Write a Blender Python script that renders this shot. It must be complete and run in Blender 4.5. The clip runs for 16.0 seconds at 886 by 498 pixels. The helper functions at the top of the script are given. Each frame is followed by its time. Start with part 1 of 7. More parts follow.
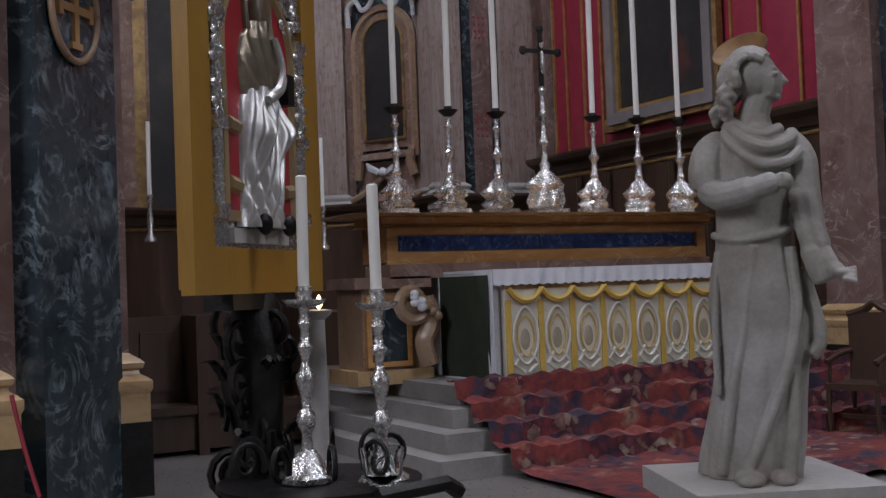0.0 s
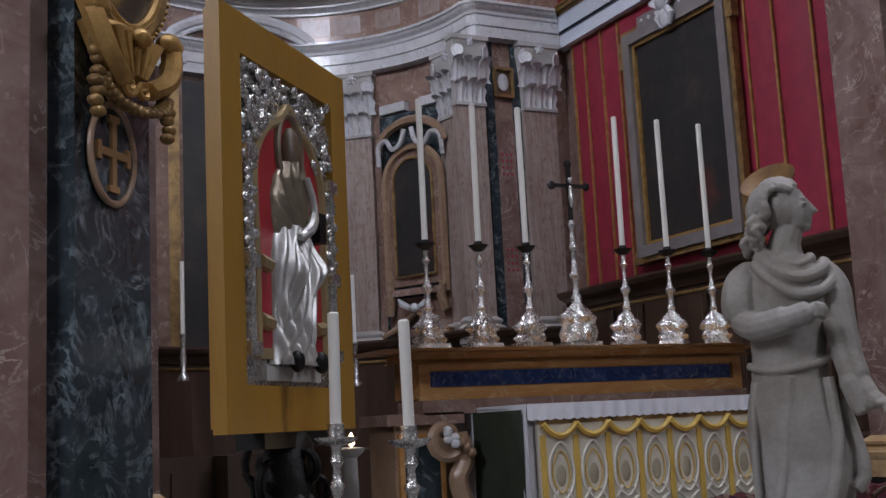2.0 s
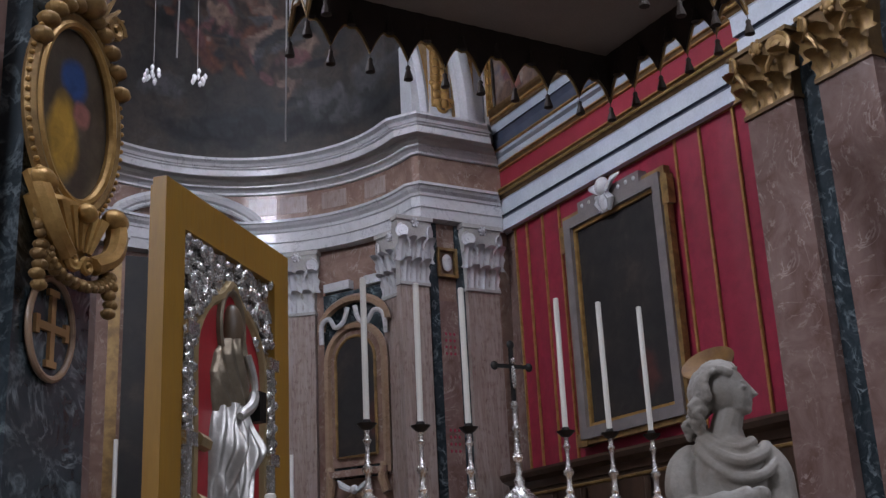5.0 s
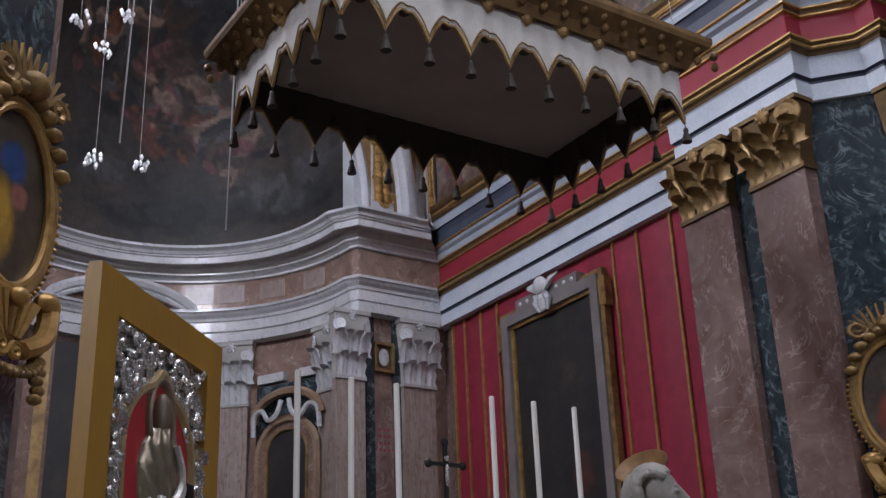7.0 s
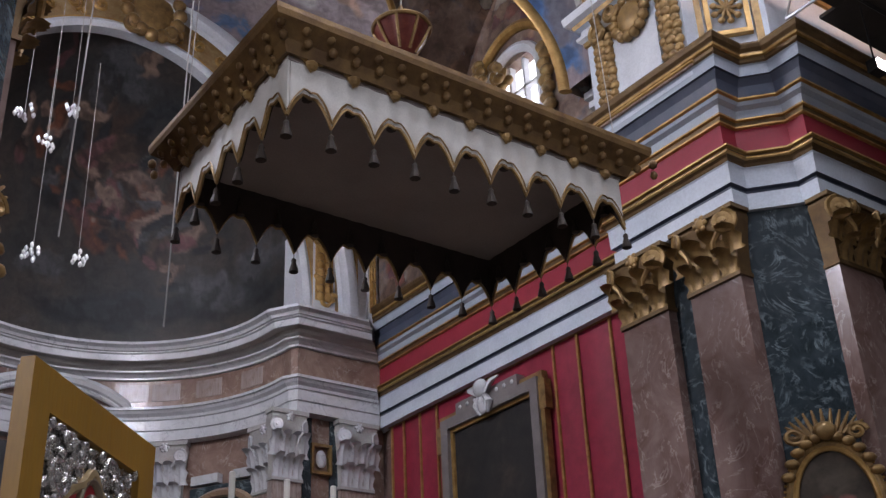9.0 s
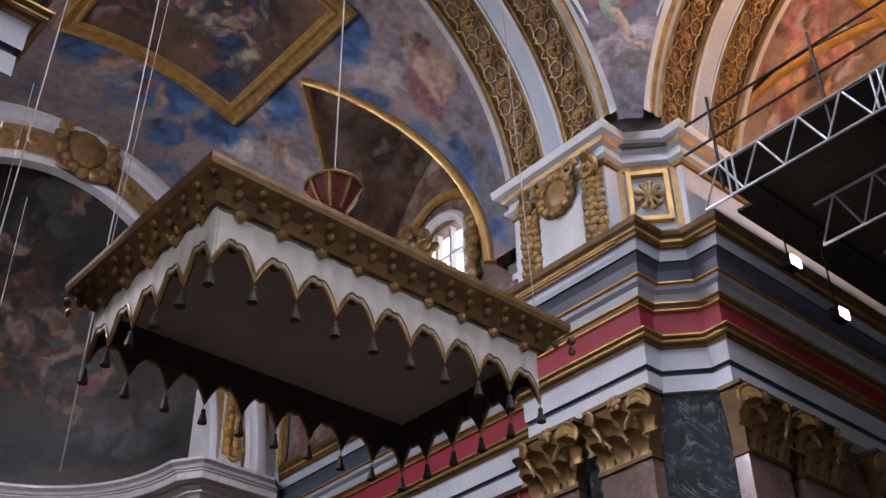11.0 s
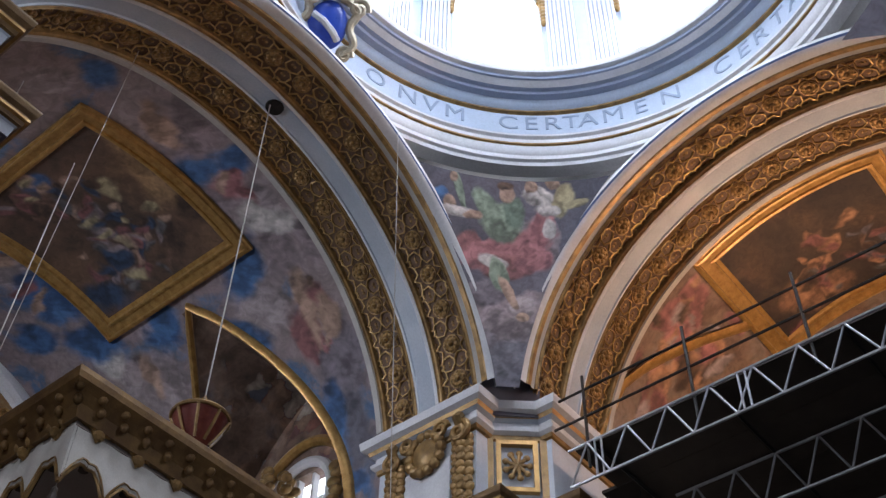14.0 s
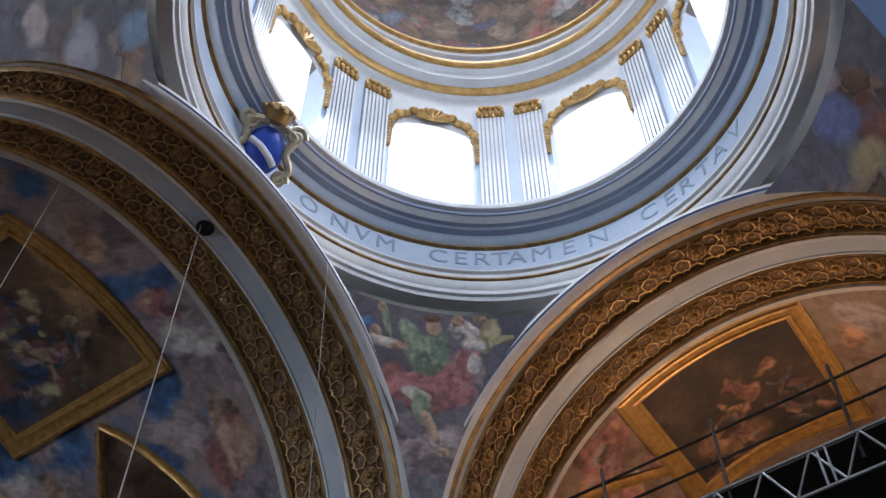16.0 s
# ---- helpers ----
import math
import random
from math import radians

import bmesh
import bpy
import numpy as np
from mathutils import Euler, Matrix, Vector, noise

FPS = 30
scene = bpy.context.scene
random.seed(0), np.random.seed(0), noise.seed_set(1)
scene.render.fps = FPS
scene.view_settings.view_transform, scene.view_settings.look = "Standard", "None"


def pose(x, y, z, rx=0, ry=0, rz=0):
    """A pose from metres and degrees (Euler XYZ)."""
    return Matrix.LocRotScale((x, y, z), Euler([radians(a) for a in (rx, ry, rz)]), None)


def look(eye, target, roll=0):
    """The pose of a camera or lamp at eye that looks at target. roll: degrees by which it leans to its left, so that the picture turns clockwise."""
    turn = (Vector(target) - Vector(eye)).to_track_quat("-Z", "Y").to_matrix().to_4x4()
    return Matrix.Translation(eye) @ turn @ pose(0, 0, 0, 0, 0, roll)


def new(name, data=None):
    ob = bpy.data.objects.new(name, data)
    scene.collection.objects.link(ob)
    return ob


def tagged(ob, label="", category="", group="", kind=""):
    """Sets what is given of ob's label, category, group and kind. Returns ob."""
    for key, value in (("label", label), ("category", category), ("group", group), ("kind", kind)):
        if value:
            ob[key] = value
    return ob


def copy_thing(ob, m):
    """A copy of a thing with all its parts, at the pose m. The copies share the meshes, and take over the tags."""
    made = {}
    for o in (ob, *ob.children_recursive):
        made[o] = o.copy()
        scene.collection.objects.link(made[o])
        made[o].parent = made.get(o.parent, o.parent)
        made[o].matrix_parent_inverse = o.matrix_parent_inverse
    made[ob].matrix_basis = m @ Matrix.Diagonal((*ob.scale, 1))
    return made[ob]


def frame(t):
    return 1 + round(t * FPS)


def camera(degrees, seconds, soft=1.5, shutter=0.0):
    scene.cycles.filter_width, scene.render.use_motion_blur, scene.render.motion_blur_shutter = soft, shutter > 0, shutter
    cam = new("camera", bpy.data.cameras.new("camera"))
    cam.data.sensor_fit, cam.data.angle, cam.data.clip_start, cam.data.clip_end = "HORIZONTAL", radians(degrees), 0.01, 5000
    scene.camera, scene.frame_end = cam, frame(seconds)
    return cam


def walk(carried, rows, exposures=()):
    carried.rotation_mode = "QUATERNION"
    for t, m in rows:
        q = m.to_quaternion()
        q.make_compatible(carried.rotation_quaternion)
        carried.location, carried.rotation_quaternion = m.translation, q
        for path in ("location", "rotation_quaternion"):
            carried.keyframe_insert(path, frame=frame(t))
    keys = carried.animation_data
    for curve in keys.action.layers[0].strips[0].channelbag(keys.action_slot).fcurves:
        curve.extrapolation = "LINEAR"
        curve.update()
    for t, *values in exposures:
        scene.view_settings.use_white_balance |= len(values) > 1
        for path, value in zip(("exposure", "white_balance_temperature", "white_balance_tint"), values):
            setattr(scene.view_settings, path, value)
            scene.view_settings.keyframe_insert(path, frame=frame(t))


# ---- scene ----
cam = camera(42.4, 16.0, soft=1.4)
EYE = (0.0, 0.0, 1.55)
ROWS = [
    (0, 91.878, 2.128, -27.763),
    (0.5, 93.639, 2.538, -27.301),
    (1, 95.446, 2.794, -26.455),
    (1.5, 97.143, 3.039, -25.93),
    (2, 98.708, 2.853, -26.104),
    (2.5, 100.431, 2.972, -26.53),
    (3, 101.951, 2.669, -26.926),
    (3.5, 103.501, 2.813, -26.812),
    (4, 104.691, 2.696, -26.994),
    (4.5, 106.142, 2.379, -27.79),
    (5, 107.534, 2.758, -29.037),
    (7.5, 113.346, 2.255, -33.196),
    (8, 114.571, 2.68, -33.85),
    (8.2, 115.003, 2.679, -34.212),
    (10.3, 122.402, 1.292, -39.367),
    (10.5, 123.432, 1.106, -40.147),
    (11, 125.139, 0.649, -41.294),
    (11.5, 126.966, -0.506, -42.927),
    (12, 129.19, -0.41, -44.087),
    (12.5, 131.883, -0.204, -45.225),
    (13, 133.634, -0.786, -47.058),
    (13.5, 136.033, -1.065, -49.084),
    (14, 137.755, -0.942, -50.766),
    (14.5, 139.613, -0.583, -52.307),
    (15, 141.154, -0.368, -53.837),
    (15.5, 142.525, -0.015, -55.084),
    (16, 144.371, 0.072, -55.319),
]

walk(cam, [(t, pose(*EYE, rx, ry, rz)) for t, rx, ry, rz in ROWS],
     exposures=((0.0, 0.4, 6300, 20), (5.0, 0.4, 6300, 20), (8.2, 0.38, 6350, 21), (10.5, 0.38, 6750, 24), (11.0, 0.36, 6750, 25), (12.0, 0.28, 6750, 25), (13.0, 0.14, 6450, 21), (14.0, -0.15, 6300, 17), (15.0, -0.6, 6300, 14), (16.0, -0.8, 6300, 14)))

# ---- light ----
world = bpy.data.worlds.new("world")
scene.world = world
world.use_nodes = True
wn = world.node_tree.nodes
sky = wn.new("ShaderNodeTexSky")
sky.sky_type, sky.sun_disc, sky.sun_elevation, sky.sun_rotation = "NISHITA", False, radians(50), radians(200)
world.node_tree.links.new(sky.outputs[0], wn["Background"].inputs[0])
wn["Background"].inputs[1].default_value = 0.1


def area(name, eye, target, w, h, power, colour=(1, 1, 1)):
    d = bpy.data.lights.new(name, "AREA")
    d.shape, d.size, d.size_y, d.energy, d.color = "RECTANGLE", w, h, power, colour
    ob = new(name, d)
    ob.matrix_world = look(eye, target)
    return ob


# daylight through the drum's windows and the arm's unseen one behind the camera
XC, YC = 6.71, 3.45
DXC, DYC, DR = 6.95, 3.85, 4.95
# the drum is laid out at a handy size and raised about the eye to its true one
RAISE = Matrix.Translation(EYE) @ Matrix.Scale(1.05, 4) @ Matrix.Translation([-q for q in EYE])
# fill lamp added under the closed dome shell, to brighten ring and drum
area("dome_fill", RAISE @ Vector((DXC, DYC, 30.2)), (DXC, DYC, 0), 2.2, 2.2, 800, (0.84, 0.93, 1.0))
for k, power in ((0, 560), (2, 560), (4, 240), (6, 560)):
    a = radians(3 + 45 * k)
    area("daylight_drum", RAISE @ Vector((DXC + 4.24 * math.cos(a), DYC + 4.24 * math.sin(a), 21.4)),
         (XC - 3 * math.cos(a), YC - 3 * math.sin(a), 14), 1.7, 2.6, power, (0.84, 0.93, 1.0))
# fill lamp added out of view; the nave wall has no window
area("nave_fill", (12.7, -16.6, 16.0), (6.2, 12, 4), 4.0, 5.0, 1600, (0.88, 0.94, 1.0))
area("daylight_arm", (-9.6, 1.5, 10.0), (8, 9, 3), 4.0, 4.5, 850, (0.88, 0.94, 1.0))
area("scaffold_lamp", (15.8, 2.5, 13.3), (14.2, 4.5, 18), 0.8, 0.8, 390, (1.0, 0.62, 0.36))
area("daylight_choir", (12.7, 14.4, 14.4), (4.0, 14.4, 9.0), 1.1, 1.8, 30, (0.86, 0.93, 1.0))

area("daylight_choir", (0.75, 14.4, 14.4), (11.0, 16.0, 6.0), 1.1, 1.8, 850, (0.86, 0.93, 1.0))

# ---- materials ----


def material(name, colour, rough=0.5, metal=0.0):
    m = bpy.data.materials.new(name)
    m.use_nodes = True
    b = m.node_tree.nodes["Principled BSDF"]
    b.inputs["Base Color"].default_value = (*colour, 1)
    b.inputs["Roughness"].default_value = rough
    b.inputs["Metallic"].default_value = metal
    return m


def node(m, kind, **inputs):
    n = m.node_tree.nodes.new(kind)
    for k, v in inputs.items():
        n.inputs[k.replace("_", " ")].default_value = v
    return n


def link(m, a, b):
    m.node_tree.links.new(a, b)


def ramp(m, fac, stops):
    r = m.node_tree.nodes.new("ShaderNodeValToRGB")
    el = r.color_ramp.elements
    while len(el) < len(stops):
        el.new(0.5)
    for e, (p, c) in zip(el, stops):
        e.position, e.color = p, (*c, 1)
    link(m, fac, r.inputs[0])
    return r.outputs[0]


def mix(m, fac, a, b, how="MIX"):
    n = m.node_tree.nodes.new("ShaderNodeMix")
    n.data_type, n.blend_type = "RGBA", how
    for sock, v in ((n.inputs[0], fac), (n.inputs[6], a), (n.inputs[7], b)):
        if isinstance(v, (int, float)):
            sock.default_value = v
        elif isinstance(v, tuple):
            sock.default_value = (*v, 1)
        else:
            link(m, v, sock)
    return n.outputs[2]


def noise_of(m, scale, detail=4.0, rough=0.55, distort=0.0, stretch=None):
    tc = m.node_tree.nodes.new("ShaderNodeTexCoord")
    src = tc.outputs["Object"]
    if stretch:
        mp = node(m, "ShaderNodeMapping", Scale=stretch)
        link(m, src, mp.inputs[0])
        src = mp.outputs[0]
    n = node(m, "ShaderNodeTexNoise", Scale=scale, Detail=detail, Roughness=rough, Distortion=distort)
    link(m, src, n.inputs["Vector"])
    return n.outputs["Fac"]


def bump(m, height, strength=0.3, distance=0.02):
    b = node(m, "ShaderNodeBump", Strength=strength, Distance=distance)
    link(m, height, b.inputs["Height"])
    link(m, b.outputs[0], m.node_tree.nodes["Principled BSDF"].inputs["Normal"])


def base(m, col):
    link(m, col, m.node_tree.nodes["Principled BSDF"].inputs["Base Color"])
    return m


def mottled(name, a, b, rough=0.5, metal=0.0, scale=3.0, fine=40.0, relief=0.15, stretch=None, dist=0.01):
    """Two tones at a large scale with fine grain and relief."""
    m = material(name, a, rough, metal)
    col = ramp(m, noise_of(m, scale, 6, 0.6, 0.3, stretch), ((0.35, a), (0.68, b)))
    grain = noise_of(m, fine, 3, 0.6, 0.0, stretch)
    col = mix(m, 0.35, col, ramp(m, grain, ((0.3, (0.55, 0.55, 0.55)), (0.7, (1, 1, 1)))), "MULTIPLY")
    base(m, col)
    r = m.node_tree.nodes.new("ShaderNodeMapRange")
    r.inputs[3].default_value, r.inputs[4].default_value = max(rough - 0.12, 0.03), min(rough + 0.15, 1)
    link(m, grain, r.inputs[0])
    link(m, r.outputs[0], m.node_tree.nodes["Principled BSDF"].inputs["Roughness"])
    bump(m, grain, relief, dist)
    return m


def veined(name, a, b, vein, rough=0.25, scale=1.4, veins=1.2, width=0.03, stretch=None):
    """Polished marble: clouded ground with thin veins."""
    m = material(name, a, rough)
    col = ramp(m, noise_of(m, scale, 8, 0.65, 1.2, stretch), ((0.3, a), (0.65, b)))
    v = noise_of(m, veins, 6, 0.6, 2.2, stretch)
    mask = ramp(m, v, ((0.5 - width, (0, 0, 0)), (0.5, (1, 1, 1)), (0.5 + width, (0, 0, 0))))
    gate = ramp(m, noise_of(m, scale * 2.1, 3), ((0.42, (0, 0, 0)), (0.7, (1, 1, 1))))
    mask = mix(m, 1.0, mask, gate, "MULTIPLY")
    base(m, mix(m, mask, col, vein))
    bump(m, noise_of(m, 60, 2), 0.04, 0.004)
    return m


FLESH = ((0.0, (0.30, 0.18, 0.12)), (0.25, (0.10, 0.055, 0.04)), (0.45, (0.38, 0.25, 0.17)), (0.6, (0.25, 0.07, 0.055)), (0.75, (0.12, 0.14, 0.2)), (0.9, (0.42, 0.36, 0.3)))


def fresco(name, stops, blobs=(), scale=0.8, rough=0.75, warp=0.5, fold=5.0, dark=0.45, crowd=0, amount=0.5, palette=FLESH):
    """Painted plaster: clouded colours, with soft plain shapes (place, radii, colour) and brush folds."""
    m = material(name, stops[0][1], rough)
    tc = m.node_tree.nodes.new("ShaderNodeTexCoord")
    n = node(m, "ShaderNodeTexNoise", Scale=2.6, Detail=6.0, Roughness=0.62)
    link(m, tc.outputs["Object"], n.inputs["Vector"])
    sub = m.node_tree.nodes.new("ShaderNodeVectorMath")
    sub.operation = "MULTIPLY_ADD"
    sub.inputs[1].default_value = (warp,) * 3
    link(m, n.outputs["Color"], sub.inputs[0])
    link(m, tc.outputs["Object"], sub.inputs[2])
    col = ramp(m, noise_of(m, scale, 7, 0.6, 0.25), stops)
    if crowd:
        vo = node(m, "ShaderNodeTexVoronoi", Scale=crowd)
        vo.feature = "SMOOTH_F1"
        vo.inputs["Smoothness"].default_value = 0.14
        link(m, sub.outputs[0], vo.inputs["Vector"])
        bw = m.node_tree.nodes.new("ShaderNodeSeparateColor")
        link(m, vo.outputs["Color"], bw.inputs[0])
        patch = ramp(m, bw.outputs[0], palette)
        patch = mix(m, 1.0, patch, ramp(m, vo.outputs["Distance"], ((0.0, (1.25, 1.25, 1.25)), (0.75, (0.45, 0.45, 0.45)))), "MULTIPLY")
        where = ramp(m, noise_of(m, scale * 0.9 + 0.11, 3, 0.5), ((amount, (0, 0, 0)), (amount + 0.07, (1, 1, 1))))
        col = mix(m, where, col, patch)
    for c, r, rgb in blobs:
        mp = node(m, "ShaderNodeMapping", Location=tuple(-(p + warp / 2) / q for p, q in zip(c, r)), Scale=tuple(1 / q for q in r))
        link(m, sub.outputs[0], mp.inputs[0])
        ln = m.node_tree.nodes.new("ShaderNodeVectorMath")
        ln.operation = "LENGTH"
        link(m, mp.outputs[0], ln.inputs[0])
        col = mix(m, ramp(m, ln.outputs["Value"], ((0.6, (1, 1, 1)), (1.06, (0, 0, 0)))), col, rgb)
    f = ramp(m, noise_of(m, fold, 5, 0.62, 0.7), ((0.3, (1 - dark,) * 3), (0.62, (1, 1, 1))))
    base(m, mix(m, 1.0, col, f, "MULTIPLY"))
    bump(m, noise_of(m, 30, 3), 0.08, 0.01)
    return m


PAINT = {"blue": (0.055, 0.13, 0.29), "blue_dark": (0.03, 0.06, 0.12), "white": (0.56, 0.52, 0.50), "lilac": (0.36, 0.30, 0.31), "mauve": (0.27, 0.215, 0.23), "violet": (0.20, 0.17, 0.20),
         "slate": (0.13, 0.125, 0.155), "rose": (0.37, 0.155, 0.165), "rose_dark": (0.24, 0.10, 0.10), "sage": (0.25, 0.32, 0.24), "sage_dark": (0.15, 0.21, 0.16), "flesh": (0.42, 0.28, 0.21),
         "flesh_warm": (0.40, 0.22, 0.13), "hair": (0.14, 0.085, 0.06), "straw": (0.40, 0.34, 0.20), "gold_sky": (0.36, 0.22, 0.11), "umber": (0.085, 0.05, 0.035), "ember": (0.26, 0.09, 0.045),
         "smoke": (0.13, 0.13, 0.135), "slate_deep": (0.035, 0.04, 0.045)}


def painted(name, ground, scale=0.8, fold=6.0, rough=0.72):
    """Painted plaster: a clouded ground under the brush shapes that brush() lays on the mesh."""
    m = material(name, ground[0][1], rough)
    col = ramp(m, noise_of(m, scale, 7, 0.6, 0.4), ground)
    at = m.node_tree.nodes.new("ShaderNodeAttribute")
    at.attribute_name = "paint"
    col = mix(m, at.outputs["Alpha"], col, at.outputs["Color"])
    f = ramp(m, noise_of(m, fold, 6, 0.65, 0.9), ((0.3, (0.6, 0.6, 0.6)), (0.6, (1, 1, 1)), (0.75, (1.12, 1.12, 1.12))))
    base(m, mix(m, 1.0, col, f, "MULTIPLY"))
    bump(m, noise_of(m, 30, 3), 0.08, 0.01)
    return m


def ripple(p, seed, freq):
    """Smooth noise of many waves, about -1 to 1, at the points p."""
    r = np.random.RandomState(seed)
    out = np.zeros(len(p))
    for k in range(14):
        f = freq * 1.28 ** (k * 0.7)
        d = r.normal(size=3)
        out += np.sin(p @ (d / np.linalg.norm(d)) * f + r.uniform(0, 6.28)) / (1 + 0.35 * k)
    return out / 2.2


def brush(ob, frame_of, strokes, warp=0.1, soft=0.25, seed=1, strength=1.0):
    """Lay brush shapes (u, v, half length, half width, turn, colour), in the picture's own plane, on a mesh as its paint."""
    me = ob.data
    p = np.zeros(len(me.vertices) * 3)
    me.vertices.foreach_get("co", p)
    p = p.reshape(-1, 3)
    origin, right, up = (np.array(q, float) for q in frame_of)
    u = (p - origin) @ right + warp * ripple(p, seed, 3.0) * 0.6
    v = (p - origin) @ up + warp * ripple(p, seed + 1, 3.0) * 0.6
    grain = ripple(p, seed + 2, 9.0)
    col, alpha = np.zeros((len(p), 3)), np.zeros(len(p))
    for i, (cu, cv, a, b, turn, key) in enumerate(strokes):
        c, n = math.cos(radians(turn)), math.sin(radians(turn))
        lx, ly = ((u - cu) * c + (v - cv) * n) / a, ((v - cv) * c - (u - cu) * n) / b
        r = np.sqrt(lx * lx + ly * ly) + 0.12 * grain
        k = np.clip((1 + soft * 0.4 - r) / (soft * 1.4), 0, 1)
        k = k * k * (3 - 2 * k)
        tone = 0.86 + 0.3 * np.clip(ly, -1, 1) + 0.26 * np.sin(3.2 * ly + 2.2 * lx + 2.4 * grain + i) + 0.12 * grain
        col = col * (1 - k[:, None]) + k[:, None] * strength * np.array(PAINT[key]) * np.clip(tone, 0.3, 1.5)[:, None]
        alpha = np.maximum(alpha, k)
    at = me.color_attributes.new("paint", "FLOAT_COLOR", "POINT")
    safe = np.where(alpha[:, None] > 0.02, col / np.maximum(alpha, 0.02)[:, None], col)
    at.data.foreach_set("color", np.hstack([np.clip(safe, 0, 1), alpha[:, None]]).ravel())
    return ob


def crowd(seed, n, path, spread, size, keys):
    """Many small brush shapes along a line of the picture."""
    r = random.Random(seed)
    out = []
    for _ in range(n):
        t = r.random() * (len(path) - 1)
        i = min(int(t), len(path) - 2)
        x = path[i][0] + (path[i + 1][0] - path[i][0]) * (t - i) + r.gauss(0, spread)
        y = path[i][1] + (path[i + 1][1] - path[i][1]) * (t - i) + r.gauss(0, spread)
        out.append((x, y, size * r.uniform(0.7, 1.8), size * r.uniform(0.5, 0.95), r.uniform(0, 180), r.choice(keys)))
    return out


IN_PLAN = ((0, 0, 0), (1, 0, 0), (0, 1, 0))

GOLD = mottled("gilding", (0.54, 0.33, 0.11), (0.34, 0.19, 0.055), 0.36, 0.5, 6, 50, 0.3)
GOLD_DULL = mottled("old_gilding", (0.38, 0.235, 0.085), (0.17, 0.10, 0.04), 0.42, 0.42, 5, 40, 0.4)
# dark brown gilt of the cornice; on capital bells it paints shade behind leaves
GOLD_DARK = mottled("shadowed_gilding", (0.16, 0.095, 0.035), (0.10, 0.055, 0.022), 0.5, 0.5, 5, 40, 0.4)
BROWN = mottled("coffer_ground", (0.09, 0.05, 0.028), (0.16, 0.09, 0.05), 0.7, 0.0, 4, 30, 0.3)
SILVER_S = mottled("smooth_silver", (0.84, 0.83, 0.81), (0.60, 0.58, 0.55), 0.42, 0.9, 4, 50, 0.1)
SILVER = mottled("beaten_silver", (0.82, 0.81, 0.79), (0.62, 0.6, 0.57), 0.24, 0.92, 14, 70, 0.5)
WHITE = mottled("white_stucco", (0.66, 0.67, 0.69), (0.54, 0.55, 0.58), 0.55, 0.0, 1.2, 25, 0.1)
WMARBLE = veined("white_marble", (0.50, 0.50, 0.51), (0.60, 0.60, 0.61), (0.3, 0.3, 0.32), 0.25, 1.6, 1.3)
BLUEGREY = mottled("blue_grey_paint", (0.34, 0.39, 0.46), (0.42, 0.46, 0.52), 0.5, 0.0, 1.5, 30, 0.1)
NAVY = mottled("navy_paint", (0.05, 0.065, 0.10), (0.08, 0.09, 0.13), 0.5, 0.0, 2, 30, 0.1)
TAN = veined("tan_marble", (0.24, 0.15, 0.09), (0.34, 0.23, 0.15), (0.15, 0.08, 0.05), 0.3, 2.2, 2.0)
PALEBLUE = mottled("pale_blue_paint", (0.46, 0.54, 0.66), (0.40, 0.48, 0.60), 0.5, 0.0, 1.5, 30, 0.1)
STEPSTONE = mottled("worn_step_stone", (0.30, 0.285, 0.265), (0.20, 0.19, 0.175), 0.55, 0.0, 2.0, 30, 0.2)
ENAMELBLUE = mottled("deep_blue_paint", (0.13, 0.18, 0.34), (0.17, 0.23, 0.40), 0.45, 0.0, 2, 30, 0.1)
RINGBLUE = mottled("slate_blue_paint", (0.24, 0.29, 0.40), (0.30, 0.35, 0.47), 0.45, 0.0, 1.5, 30, 0.1)
PINK = veined("rose_marble", (0.125, 0.068, 0.056), (0.235, 0.16, 0.14), (0.40, 0.32, 0.29), 0.2, 1.3, 1.1, 0.02)
GREEN = veined("dark_green_marble", (0.014, 0.022, 0.026), (0.04, 0.055, 0.064), (0.2, 0.25, 0.27), 0.16, 2.2, 1.6, 0.05)
BROWNM = veined("brown_violet_marble", (0.17, 0.10, 0.075), (0.30, 0.20, 0.16), (0.45, 0.38, 0.33), 0.25, 1.5, 1.4)
STRIPED = veined("striped_marble", (0.24, 0.17, 0.14), (0.38, 0.31, 0.28), (0.14, 0.08, 0.06), 0.3, 3.0, 2.4, 0.06, (3.0, 3.0, 0.25))
YELLOWM = veined("yellow_marble", (0.38, 0.24, 0.11), (0.48, 0.33, 0.18), (0.3, 0.15, 0.06), 0.25, 2.5, 2.0)
ORANGEM = veined("orange_marble", (0.42, 0.19, 0.06), (0.52, 0.28, 0.10), (0.6, 0.42, 0.2), 0.25, 2.5, 2.0, 0.04, (0.5, 1, 2))
LAPIS = veined("lapis_panel", (0.015, 0.03, 0.12), (0.04, 0.08, 0.24), (0.22, 0.26, 0.34), 0.2, 5, 4, 0.05)
PALEWALL = mottled("pale_blue_stucco", (0.60, 0.64, 0.70), (0.50, 0.55, 0.62), 0.5, 0.0, 1.2, 25, 0.1)
PALE = mottled("pale_stone", (0.46, 0.44, 0.41), (0.36, 0.34, 0.32), 0.6, 0.0, 1.5, 30, 0.15)
# weathered grey marble; the broad brown tone also puts the robe's shade into the colour
STATUE = mottled("grey_marble", (0.42, 0.405, 0.375), (0.23, 0.195, 0.16), 0.55, 0.0, 2.6, 60, 0.2)
WOOD = mottled("dark_walnut", (0.045, 0.025, 0.016), (0.08, 0.045, 0.028), 0.35, 0.0, 3, 30, 0.25, (1, 1, 0.15))
